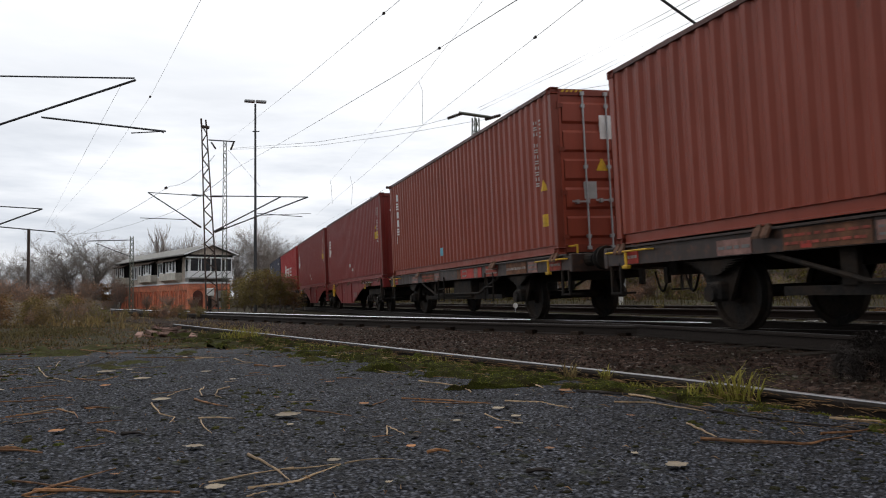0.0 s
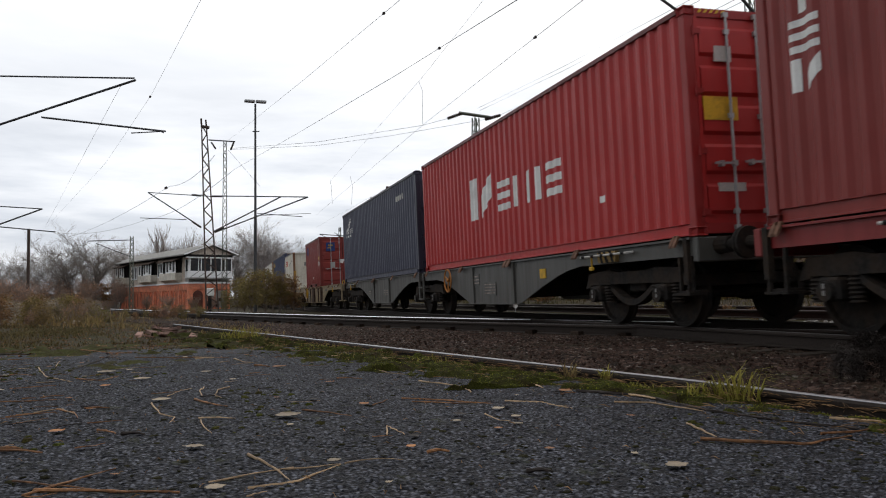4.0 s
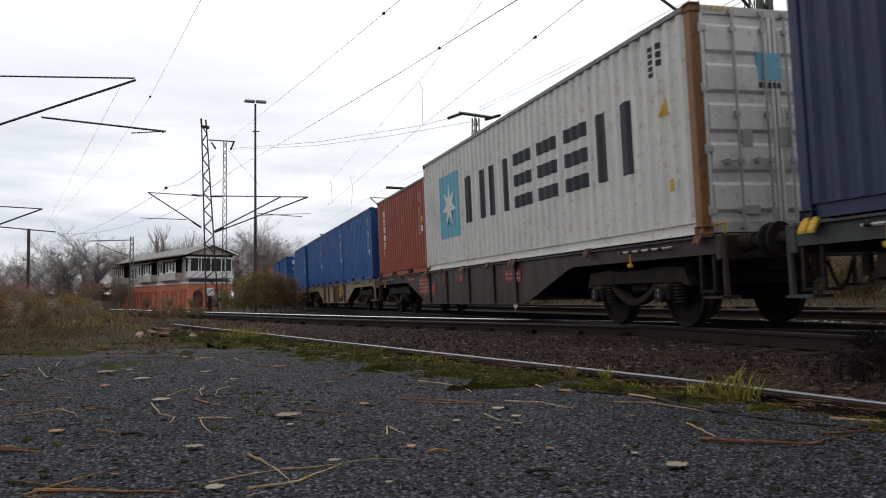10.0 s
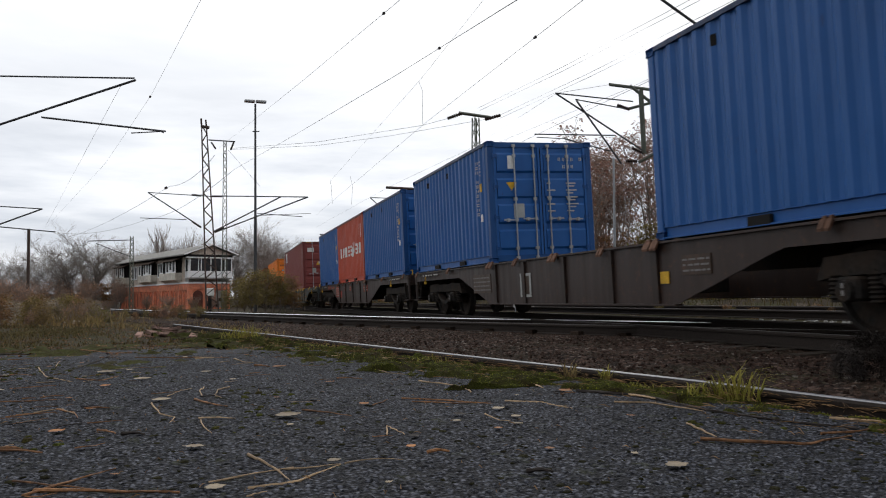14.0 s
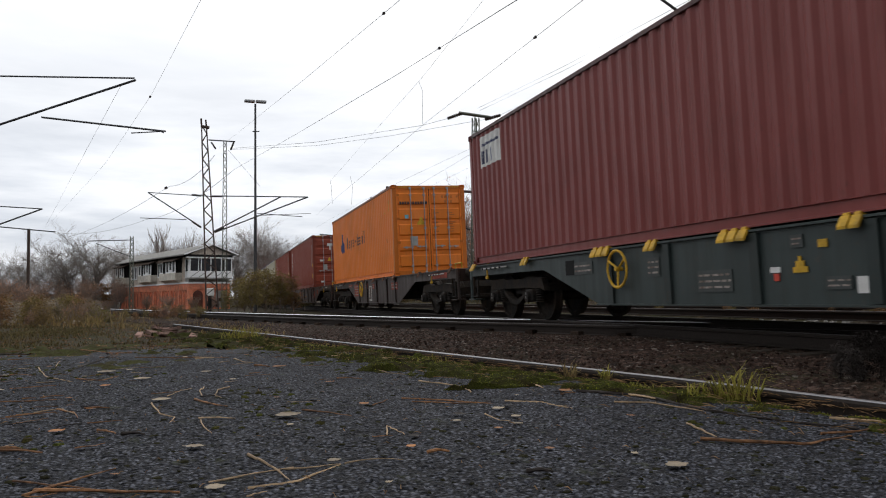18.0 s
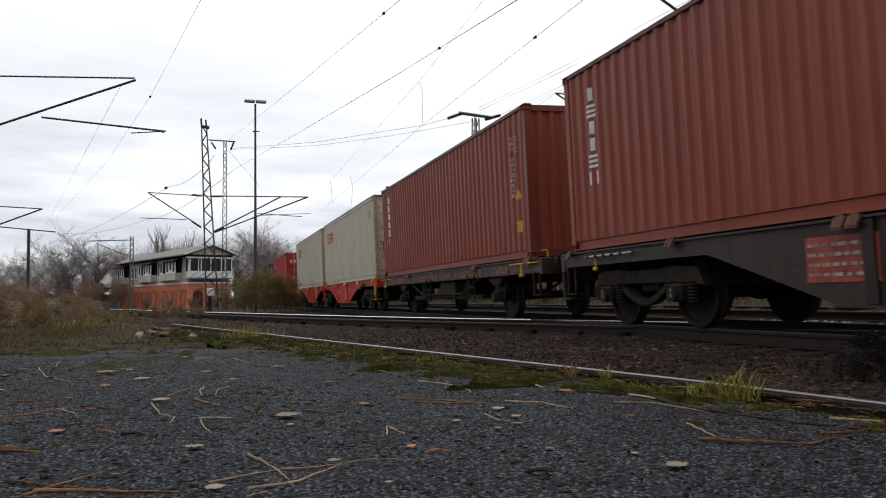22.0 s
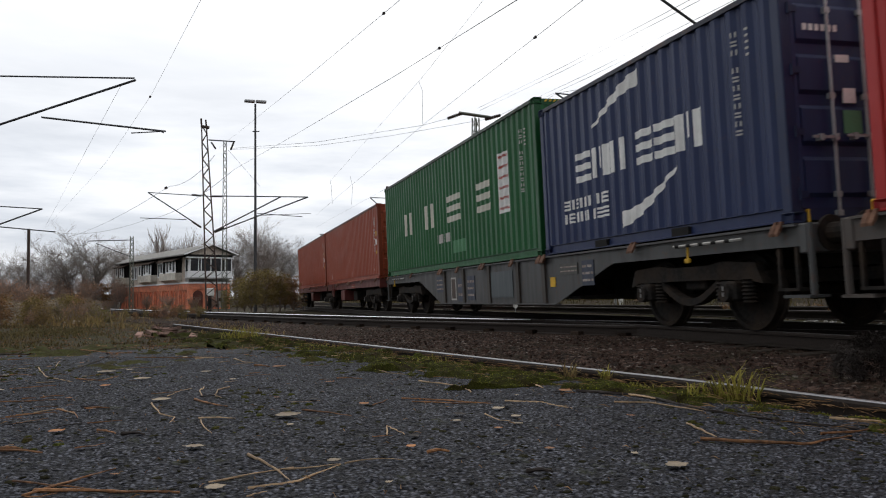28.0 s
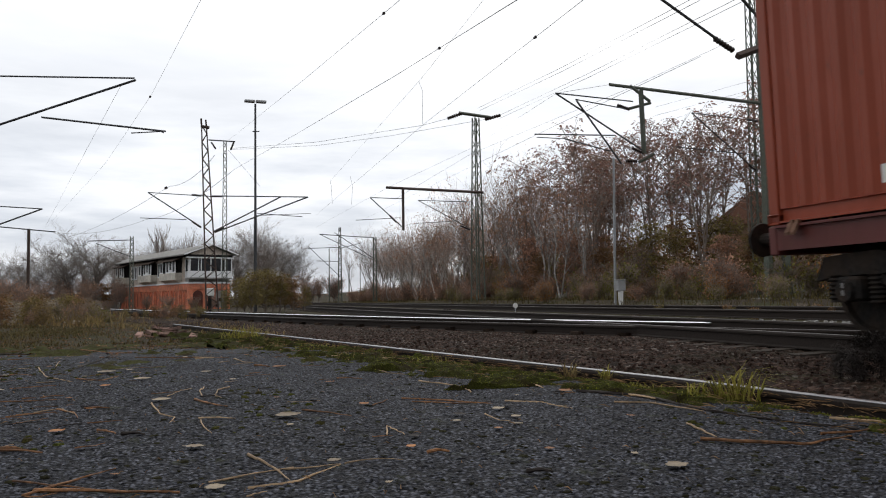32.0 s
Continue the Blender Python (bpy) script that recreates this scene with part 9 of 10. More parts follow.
def build_wires():
    W = wire
    W("contact_wire", [(4.57, 7.776, 4.27), (4.68, 8.781, 4.4), (6.10, 20.86, 5.58), (8.59, 59.87, 7.18)], 0.006, "dark contact wire above the main track", clamps=[(1, 0.17, 0.025)])
    W("carrier_wire", [(3.91, 7.979, 4.29), (3.87, 9.036, 4.41), (4.30, 17.21, 5.75), (3.59, 29.95, 7.02), (1.87, 45.12, 8.03)], 0.009, "dark catenary carrier wire above the siding", clamps=[(1, 0.5, 0.028)])
    W("carrier_wire", [(1.87, 45.12, 8.03), (-5.01, 85.00, 9.14), (-18.43, 120.60, 10.51)], 0.02, "dark catenary carrier wire in the distance", 0.6)
    W("contact_wire", [(2.76, 9.364, 4.68), (2.68, 10.43, 4.81), (2.47, 19.85, 6.19), (1.05, 45.29, 9.25)], 0.006, "thin contact wire above the yard", clamps=[(1, 0.1, 0.025)])
    W("contact_wire", [(0.17, 11.19, 5.13), (-0.00, 12.29, 5.23), (-1.19, 21.02, 5.91), (-3.66, 34.36, 6.35), (-13.42, 77.27, 7.08)], 0.0045, "thin contact wire above the yard", clamps=[(2, 0.02, 0.03)])
    W("carrier_wire", [(-2.31, 25.48, 7.30), (-3.71, 32.21, 7.36), (-13.18, 77.17, 7.49)], 0.007, "thin carrier wire above the yard")
    W("contact_wire", [(5.33, 13.69, 6.51), (5.40, 18.94, 6.23), (7.05, 43.54, 7.32)], 0.005, "thin wire above the main track")
    W("feeder_wire", [(2.34, 61.48, 12.34), (7.13, 49.59, 10.71), (12.52, 43.70, 10.81), (13.44, 41.32, 10.76)], 0.016, "feeder wire between two masts")
    W("feeder_wire", [(2.34, 61.49, 12.25), (7.13, 49.61, 10.49), (10.92, 45.28, 10.42), (15.44, 40.69, 10.67)], 0.014, "feeder wire between two masts")
    W("feeder_wire", [(14.92, 40.82, 11.28), (14.92, 30.37, 10.53), (13.67, 20.34, 9.30), (13.59, 18.27, 9.15)], 0.013, "feeder wire along the far side")
    W("feeder_wire", [(15.99, 40.51, 10.82), (16.10, 30.01, 10.29), (14.67, 20.04, 9.14), (14.81, 17.89, 9.13)], 0.013, "feeder wire along the far side")
    W("feeder_wire", [(15.05, 40.82, 11.16), (15.05, 30.37, 10.42), (13.79, 20.34, 9.20), (13.71, 18.27, 9.05)], 0.013, "feeder wire along the far side")
    W("feeder_wire", [(16.12, 40.51, 10.70), (16.23, 30.01, 10.18), (14.79, 20.04, 9.04), (14.93, 17.89, 9.03)], 0.013, "feeder wire along the far side")
    W("feeder_wire", [(16.78, 67.64, 9.60), (17.29, 48.54, 10.23), (18.67, 31.32, 10.08), (19.58, 24.71, 10.40)], 0.010, "thin wire along the far side")
    W("carrier_wire", [(11.46, 79.91, 8.11), (10.36, 43.05, 7.03), (13.30, 37.32, 8.29), (11.11, 22.85, 7.25), (13.00, 22.76, 7.64)], 0.008, "thin carrier wire along the far track")
    W("contact_wire", [(9.92, 49.05, 5.69), (10.30, 22.68, 5.81), (9.17, 12.57, 5.18)], 0.007, "contact wire of the far track")
    W("feeder_wire", [(25.05, 38.68, 11.46), (24.51, 29.47, 10.52), (21.79, 19.92, 8.91)], 0.012, "thin wire behind the green mast")
    W("feeder_wire", [(25.05, 38.71, 10.97), (24.51, 29.49, 10.08), (21.79, 19.95, 8.59)], 0.012, "thin wire behind the green mast")
    W("feeder_wire", [(27.39, 41.11, 11.30), (24.55, 27.39, 9.95), (21.79, 19.95, 8.50)], 0.010, "thin wire behind the green mast")
    W("dropper", [(5.61, 19.90, 6.43), (5.70, 19.89, 6.20), (5.72, 19.95, 5.29)], 0.007, "short dropper hanging from the wire")
    W("dropper", [(7.01, 43.55, 7.39), (7.08, 43.55, 7.07), (7.15, 43.60, 5.99)], 0.012, "short dropper hanging from the wire")
    W("dropper", [(8.11, 43.20, 7.56), (8.23, 43.20, 6.99), (8.18, 43.28, 5.97)], 0.012, "short dropper hanging from the wire")
    W("feeder_wire", [(0.92, 51.59, 9.96), (-2.20, 63.09, 9.50), (-17.66, 120.40, 9.95)], 0.02, "sagging wire towards the signal box", 0.5, [(1, 0.02, 0.12)])
    W("feeder_wire", [(2.09, 61.57, 12.21), (4.43, 61.02, 9.41)], 0.014, "slanting wire beside the lamp pole")


# ---------------------------------------------------------------- signal box
M_FRESHWHITE = surface("white_wood_paint", (0.90, 0.90, 0.89), 0.7, vary=0.06, grain=8)
# the wall's brick again, with the shade of the niches put into the colour
M_NICHE = surface("shaded_brick", (0.42, 0.13, 0.075), 0.85, vary=0.2, grain=6)
M_BRICK = surface("orange_painted_brick", (0.80, 0.27, 0.15), 0.8, vary=0.2, grain=6, stain=(0.36, 0.15, 0.10), stain_amount=0.8, stain_scale=1.2)
M_RENDERW = surface("grey_weathered_render", (0.70, 0.65, 0.56), 0.9, vary=0.2, grain=5, stain=(0.28, 0.26, 0.22), stain_amount=0.6, stain_scale=0.7)
M_UPPER = surface("pale_weathered_brick", (0.62, 0.53, 0.44), 0.9, vary=0.35, grain=5, stain=(0.34, 0.29, 0.25), stain_amount=0.7, stain_scale=0.9)
M_CANOPY = surface("brown_rotten_boards", (0.085, 0.06, 0.045), 0.9, vary=0.3, grain=5)
M_ROOFING = surface("grey_roofing_felt", (0.30, 0.29, 0.27), 0.85, vary=0.2, grain=4, stain=(0.09, 0.085, 0.07), stain_amount=0.6)
M_WINDOW = surface("dark_window_glass", (0.03, 0.032, 0.035), 0.15, vary=0.3, grain=1, spec=0.5, bump=0)


def build_signal_box():
    c = Vector((-1.09, 89.65, -0.27))
    l = Vector((-10.08, 112.94, -0.27))
    along = (l - c)
    along.z = 0
    length = along.length
    along.normalize()
    across = Vector((along.y, -along.x, 0))
    turn = Matrix(((along.x, across.x, 0, c.x), (along.y, across.y, 0, c.y), (0, 0, 1, -0.25), (0, 0, 0, 1)))
    b = thing("signal_box", "old signal box, orange brick base and grey upper floor", "building", "", turn)
    w, h1, h2, peak = 4.75, 2.86, 6.10, 7.10
    # local x runs along the long side away from the corner, y across the gable
    bays = 9
    step = length / bays
    part("brick_base", box(bmesh.new(), 0.15, length, 0.15, w, 0, h1), M_BRICK, b, "orange-painted brick ground floor")
    for k in range(bays + 1):
        x = min(k * step, length - 0.5)
        part("pilaster", box(bmesh.new(), x, x + 0.5, 0, 0.15, 0, h1 - 0.7), M_BRICK, b)
    part("frieze", box(bmesh.new(), 0, length, 0.0, 0.15, h1 - 0.7, h1), M_BRICK, b)
    for y0 in (0.15, w * 0.52, w - 0.35):
        part("pilaster", box(bmesh.new(), 0.0, 0.15, y0, y0 + 0.35, 0, h1 - 0.6), M_BRICK, b)
    part("frieze", box(bmesh.new(), 0, 0.15, 0.15, w, h1 - 0.6, h1), M_BRICK, b)
    for k in range(18):
        x = (k // 2 + 0.5) * step + 0.25 + (-0.48 if k % 2 else 0.48)

        def arch_ring(bm, x=x):
            n = 8
            out = [(x - 0.40, 0.3)] + [(x - 0.40 * math.cos(math.pi * i / n), 1.75 + 0.40 * math.sin(math.pi * i / n)) for i in range(n + 1)] + [(x + 0.40, 0.3)]
            ins = [(x - 0.26, 0.3)] + [(x - 0.26 * math.cos(math.pi * i / n), 1.75 + 0.26 * math.sin(math.pi * i / n)) for i in range(n + 1)] + [(x + 0.26, 0.3)]
            for a, q, r, e in zip(out, out[1:], ins[1:], ins):
                f0 = [bm.verts.new((px, 0.05, pz)) for px, pz in (a, q, r, e)]
                f1 = [bm.verts.new((px, 0.16, pz)) for px, pz in (a, q, r, e)]
                bm.faces.new(f0)
                for m in range(4):
                    bm.faces.new((f0[m], f0[(m + 1) % 4], f1[(m + 1) % 4], f1[m]))
        bm = bmesh.new()
        arch_ring(bm)
        part("arch", bm, M_BRICK, b)
        part("arched_niche", prism(bmesh.new(), [(x - 0.25, 0.35), (x + 0.25, 0.35), (x + 0.25, 1.75), (x + 0.16, 1.92), (x, 2.0), (x - 0.16, 1.92), (x - 0.25, 1.75)], "y", 0.12, 0.20), M_NICHE, b, "brick arch field with the niche's shade in its colour")
    part("pale_wall_patch", box(bmesh.new(), -0.02, 0.1, w * 0.46, w * 0.62, 1.25, 2.2), M_CONCRETE, b, "pale board on the gable wall")
    part("pale_wall_patch", box(bmesh.new(), 0.04, 0.14, w * 0.66, w * 0.98, 0.2, 2.1), M_CONCRETE, b, "pale cemented patch of the gable wall")
    for y0, y1, z0, z1 in ((0.42, 0.50, 0.35, 0.9), (0.50, 0.60, 0.75, 1.1), (0.62, 0.70, 0.3, 1.0), (0.70, 0.80, 0.9, 1.25)):
        part("dark_scrawl", box(bmesh.new(), -0.03, 0.03, w * y0, w * y1, z0, z1), M_BLACK, b, "dark paint smear")
    part("arched_door", prism(bmesh.new(), [(0.55, 0.0), (1.65, 0.0), (1.65, 1.7), (1.45, 2.0), (1.1, 2.15), (0.75, 2.0), (0.55, 1.7)], "x", 0.06, 0.2), paint_coat(0.10, 0.03, 0.02, 0.5, 0.2), b, "dark red arched door")
    part("white_band", box(bmesh.new(), -0.08, length + 0.06, -0.08, w + 0.06, h1, h1 + 0.17), M_FRESHWHITE, b, "white painted band over the brick")
    # upper floor: the long wall stands behind the gable's lookout
    bm = bmesh.new()
    box(bm, 1.2, length, 0.1, w, h1 + 0.17, h2)
    part("upper_wall", bm, M_UPPER, b, "weathered pale brick upper wall")
    part("lookout_sill", box(bmesh.new(), 0.15, 1.2, 0.1, w, h1 + 0.17, h1 + 0.62), M_ROOFING, b, "dark deck edge of the lookout")
    part("lookout_window", box(bmesh.new(), 1.14, 1.19, 0.5, w - 0.15, h1 + 1.3, h2 - 0.55), M_WINDOW, b, "dark band of lookout windows")
    part("lookout_window", box(bmesh.new(), 0.45, 1.05, 0.06, 0.09, h1 + 1.35, h2 - 0.6), M_WINDOW, b, "dark side window of the lookout")
    for x0, x1 in ((0.15, 0.42), (1.05, 1.2)):
        part("corner_board", box(bmesh.new(), x0, x1, 0.08, 0.22, h1 + 0.62, h2 - 0.3), M_FRESHWHITE, b, "white corner board")
    part("balcony_floor", box(bmesh.new(), -0.55, 0.15, -0.1, w + 0.1, h1 + 0.50, h1 + 0.64), M_ROOFING, b)
    balus = part("balustrade", box(bmesh.new(), -0.52, -0.46, -0.05, w + 0.05, h1 + 0.66, h1 + 1.38), M_FRESHWHITE, b, "white boarded balustrade of the lookout")
    for k in range(5):
        y0 = 0.05 + (w - 0.1) * k / 5
        part("cross_slat", tube(bmesh.new(), (-0.535, y0, h1 + 0.70), (-0.535, y0 + 0.9, h1 + 1.34), 0.03, n=4), M_ROOFING, balus, "grey diagonal slat")
    part("side_balustrade", box(bmesh.new(), -0.52, 0.3, -0.10, -0.05, h1 + 0.66, h1 + 1.38), M_FRESHWHITE, b, "white boarded balustrade of the lookout")
    for y in (0.0, 0.95, 1.25, 2.35, 3.55, 4.0, w):
        part("lookout_post", box(bmesh.new(), -0.50, -0.40, y - 0.04, y + 0.04, h1 + 1.38, h2 - 0.45), M_FRESHWHITE, b)
    for y0, y1 in ((0.06, 0.89), (1.31, 2.29), (2.41, 3.49), (4.06, 4.68)):
        part("lookout_window", box(bmesh.new(), -0.44, -0.42, y0, y1, h1 + 1.42, h2 - 0.5), M_WINDOW, b, "dark lookout window")
    part("lookout_beam", box(bmesh.new(), -0.56, -0.38, -0.45, w + 0.2, h2 - 0.45, h2 - 0.32), M_FRESHWHITE, b, "white beam under the eave")
    # near-black block paints in the shadow of the roof overhang
    part("soffit", box(bmesh.new(), -0.46, 1.2, -0.2, w + 0.1, h2 - 0.32, h2 - 0.05), M_BLACKSHADE, b, "soffit, the roof overhang's shadow put into its dark colour")
    # roof
    part("roof", prism(bmesh.new(), [(-0.75, h2 - 0.16), (w / 2, peak), (w + 0.55, h2 - 0.06), (w + 0.55, h2 + 0.06), (w / 2, peak + 0.14), (-0.75, h2 - 0.04)], "x", -0.9, length + 0.5), M_ROOFING, b)
    part("gable_boards", prism(bmesh.new(), [(-0.1, h2 - 0.06), (w + 0.1, h2 - 0.06), (w / 2, peak - 0.03)], "x", -0.45, -0.35), M_UPPER, b, "grey boarded gable")
    part("barge_board", prism(bmesh.new(), [(-0.8, h2 - 0.17), (w / 2, peak), (w + 0.6, h2 - 0.08), (w + 0.6, h2 + 0.05), (w / 2, peak + 0.16), (-0.8, h2 - 0.02)], "x", -0.96, -0.9), M_FRESHWHITE, b, "pale edge board of the gable")
    # dark strip added for the shadow the eave casts along the wall
    part("eave_shade_board", box(bmesh.new(), 0.0, length + 0.3, -0.62, 0.1, h2 - 0.22, h2 - 0.16), M_BLACKSHADE, b, "dark strip painting in the shadow under the eave")
    # oriels with canopies and windows along the side
    for x0, x1, panes in ((2.2, 7.4, 5), (10.4, 15.2, 5), (21.2, 24.8, 4)):
        bm = bmesh.new()
        box(bm, x0, x1, -0.7, 0.1, h1 + 0.45, h1 + 1.25)
        prism(bm, [(0.1, h1 + 0.1), (0.1, h1 + 0.45), (-0.7, h1 + 0.45)], "x", x0 + 0.2, x1 - 0.2)
        part("oriel", bm, M_RENDERW, b)
        part("canopy", prism(bmesh.new(), [(0.1, h2 - 0.30), (-1.0, h2 - 0.72), (-1.0, h2 - 0.64), (0.1, h2 - 0.18)], "x", x0 - 0.25, x1 + 0.25), M_CANOPY, b, "sagging brown boarded canopy")
        # solid dark block in place of the shaded space below the canopy
        part("oriel_back", box(bmesh.new(), x0 + 0.1, x1 - 0.1, -0.30, 0.1, h1 + 1.25, h2 - 0.35), M_BLACKSHADE, b, "oriel back, coloured dark for the shade under the canopy")
        wide = (x1 - x0 - 0.1) / panes
        for k in range(panes):
            xa = x0 + 0.05 + wide * k
            if k == panes - 2:
                part("window", box(bmesh.new(), xa + 0.05, xa + wide - 0.05, -0.50, -0.46, h1 + 1.3, h2 - 0.75), M_WINDOW, b, "dark open window")
                continue
            win = part("window", box(bmesh.new(), xa + 0.12, xa + wide - 0.12, -0.62, -0.58, h1 + 1.35, h2 - 0.82), M_WINDOW, b)
            for q0, q1, z0, z1 in ((0.0, 0.14, 0, 0), (wide - 0.14, wide, 0, 0)):
                part("window_frame", box(bmesh.new(), xa + q0, xa + q1, -0.68, -0.60, h1 + 1.25, h2 - 0.74), M_FRESHWHITE, win, "white window frame")
            part("window_rail", box(bmesh.new(), xa + 0.14, xa + wide - 0.14, -0.67, -0.60, h1 + 1.25, h1 + 1.40 + 0.22 * (k % 2)), M_FRESHWHITE, win, "white window frame")
    for x in (8.6, 9.6, 16.6, 18.4, 19.6):
        win = part("window", box(bmesh.new(), x - 0.30, x + 0.30, 0.05, 0.09, h1 + 1.0, h2 - 0.75), M_WINDOW, b)
        for q0, q1 in ((-0.46, -0.30), (0.30, 0.46)):
            part("window_frame", box(bmesh.new(), x + q0, x + q1, 0.0, 0.1, h1 + 0.88, h2 - 0.65), M_FRESHWHITE, win, "white window frame")
        for z0, z1 in ((h1 + 0.88, h1 + 1.04), (h2 - 0.79, h2 - 0.65)):
            part("window_frame", box(bmesh.new(), x - 0.30, x + 0.30, 0.0, 0.1, z0, z1), M_FRESHWHITE, win, "white window frame")


def build_small_things():
    # relay cabinet on a post
    p = Vector((13.94, 24.01, 0.29))
    cab = thing("relay_cabinet", "small grey track-side cabinet on a white pipe", "cabinet", "", Matrix.Translation(p))
    bm = bmesh.new()
    box(bm, -0.15, 0.15, -0.10, 0.10, 0.50, 0.86, 0.015)
    box(bm, -0.17, 0.17, -0.12, 0.12, 0.86, 0.89, 0.01)
    part("cabinet_body", bm, M_GALV, cab)
    bm = bmesh.new()
    tube(bm, (0, 0, -0.15), (0, 0, 0.51), 0.075, 0.095, 8)
    part("pipe", bm, M_WHITE, cab, "white pipe foot")
    pole = thing("wooden_pole", "thin grey pole beside the cabinet", "pole", "")
    bm = bmesh.new()
    tube(bm, (14.01, 24.52, 0.14), (13.91, 24.19, 5.47), 0.05, 0.04, 8)
    part("shaft", bm, M_GALV, pole)
    for p, r, name, lab in (((10.45, 25.10, 0.33), 0.085, "marker_disc", "small white disc beside the track"),):
        d = thing(name, lab, "track marker", "")
        bm = bmesh.new()
        tube(bm, Vector(p) - Vector((0, 0.02, 0)), Vector(p) + Vector((0, 0.02, 0)), r, n=14)
        part("disc", bm, M_WHITE, d)
        bm = bmesh.new()
        tube(bm, Vector(p) - Vector((0, 0, 0.45)), p, 0.02, n=6)
        part("stake", bm, M_GALV, d)
    for p in ((8.63, 31.98, 0.09), (10.02, 31.55, 0.07)):
        d = thing("track_box", "small dark box beside the far rail", "track equipment", "", Matrix.Translation((p[0], p[1], p[2])) @ Matrix.Rotation(-0.2, 4, "Z"))
        bm = bmesh.new()
        box(bm, -0.16, 0.16, -0.12, 0.12, -0.1, 0.12, 0.02)
        part("box_body", bm, M_BLACK, d)
    stones = random.Random(12)
    spots = []
    for _ in range(260):
        d = stones.random()
        p = Vector((10.31, 14.65, 0.15)).lerp(Vector((11.28, 12.25, 0.11)), d)
        v, f = pebble(stones, stones.uniform(0.02, 0.06), 0.8, 6)
        x, y = p.x + stones.gauss(0.3, 0.5), p.y + stones.gauss(0, 0.5)
        spots.append((x, y, ground_level(x, y), v, f))
    scatter("pale_stones", M_PALESTONE, spots, "pale broken stones beyond the train's track", "stones")
    for i in range(26):
        s = 9.5 + 11 * i / 26 + stones.uniform(-0.4, 0.4)
        x = 11.6 + stones.random() * 1.6
        plant(("weed", i % 3), "pale_weed", "low weeds with pale withered heads beyond the track", "weed", x, s, stones.uniform(0.16, 0.34), stones.random() * 6.28, (M_FLUFF, M_BRACKEN, M_OLIVE)[i % 3], wood=M_STEM)
    home = thing("house", "brown-roofed house behind the copse", "house", "", Matrix.Translation(Vector((41.2, 47.9, 1.75))) @ Matrix.Rotation(0.5, 4, "Z"))
    bm = bmesh.new()
    box(bm, -4, 4, -3, 3, -3, 4.0)
    part("wall", bm, surface("brown_house_wall", (0.24, 0.15, 0.10), 0.9, vary=0.25, grain=5, stain=(0.13, 0.09, 0.07), stain_amount=0.6), home)
    bm = bmesh.new()
    prism(bm, [(-3.4, 3.9), (3.4, 3.9), (0, 6.2)], "x", -4.4, 4.4)
    part("roof", bm, surface("brown_roof_tiles", (0.20, 0.10, 0.065), 0.85, vary=0.25, grain=5), home)
    # broken bricks at the asphalt's end
    rnd = random.Random(3)
    for p, s in (((-1.09, 16.19, -0.03), 0.11), ((-0.93, 17.22, -0.03), 0.12), ((-0.68, 15.92, -0.03), 0.13), ((-0.59, 17.62, -0.03), 0.14), ((-0.33, 15.96, -0.03), 0.16), ((-0.09, 14.79, -0.03), 0.12), ((-0.99, 20.12, -0.03), 0.13), ((-0.75, 19.54, -0.03), 0.11), ((-0.51, 18.97, -0.03), 0.12), ((-0.89, 15.55, -0.03), 0.07), ((-0.23, 16.75, -0.03), 0.08), ((-0.45, 15.02, -0.03), 0.07)):
        ob = thing("broken_brick", "broken reddish brick lying in the grass", "brick", "broken bricks", Matrix.Translation((p[0], p[1], -0.05)) @ Matrix.Rotation(rnd.random() * 6, 4, "Z"))
        bm = bmesh.new()
        box(bm, -s, s, -s * 0.55, s * 0.55, 0, s * 0.6, s * 0.1)
        for v in bm.verts:
            v.co += Vector((rnd.gauss(0, s * 0.16), rnd.gauss(0, s * 0.13), rnd.gauss(0, s * 0.06)))
            v.co.z += v.co.x * rnd.uniform(0.1, 0.3)
        part("fragment", bm, M_RUBBLE, ob)
    wall = thing("boundary_wall", "grey concrete boundary wall beyond the grass", "wall", "")
    bm = bmesh.new()
    a, b2 = Vector((-20.45, 106.19, -0.04)), Vector((-10.13, 108.22, -0.22))
    lane(bm, [tuple(a), tuple(b2)], -0.1, 0.1, -0.3, 1.9)
    part("wall_panel", bm, M_CONCRETE, wall)
    hut = thing("track_hut", "small white hut far along the tracks", "hut", "", Matrix.Translation(Vector((24.07, 118.55, -0.71))))
    bm = bmesh.new()
    box(bm, -0.9, 0.9, -0.8, 0.8, -0.3, 1.3)
    part("hut_wall", bm, M_CONCRETE, hut)
    bm = bmesh.new()
    prism(bm, [(-1.1, 1.3), (1.1, 1.3), (0, 1.75)], "y", -1, 1)
    part("hut_roof", bm, M_ROOFING, hut)
    sign = thing("signal_cabinet", "white box and dark relay gear by the mast", "cabinet", "", Matrix.Translation(Vector((0.67, 52.31, 0.22))))
    bm = bmesh.new()
    box(bm, -0.28, 0.28, -0.2, 0.2, 0.75, 1.25, 0.03)
    part("cabinet_body", bm, M_WHITE, sign)
    bm = bmesh.new()
    tube(bm, (0, 0, -0.3), (0, 0, 0.8), 0.12, n=8)
    part("foot", bm, M_BLACK, sign)


# ---------------------------------------------------------------- litter on the asphalt


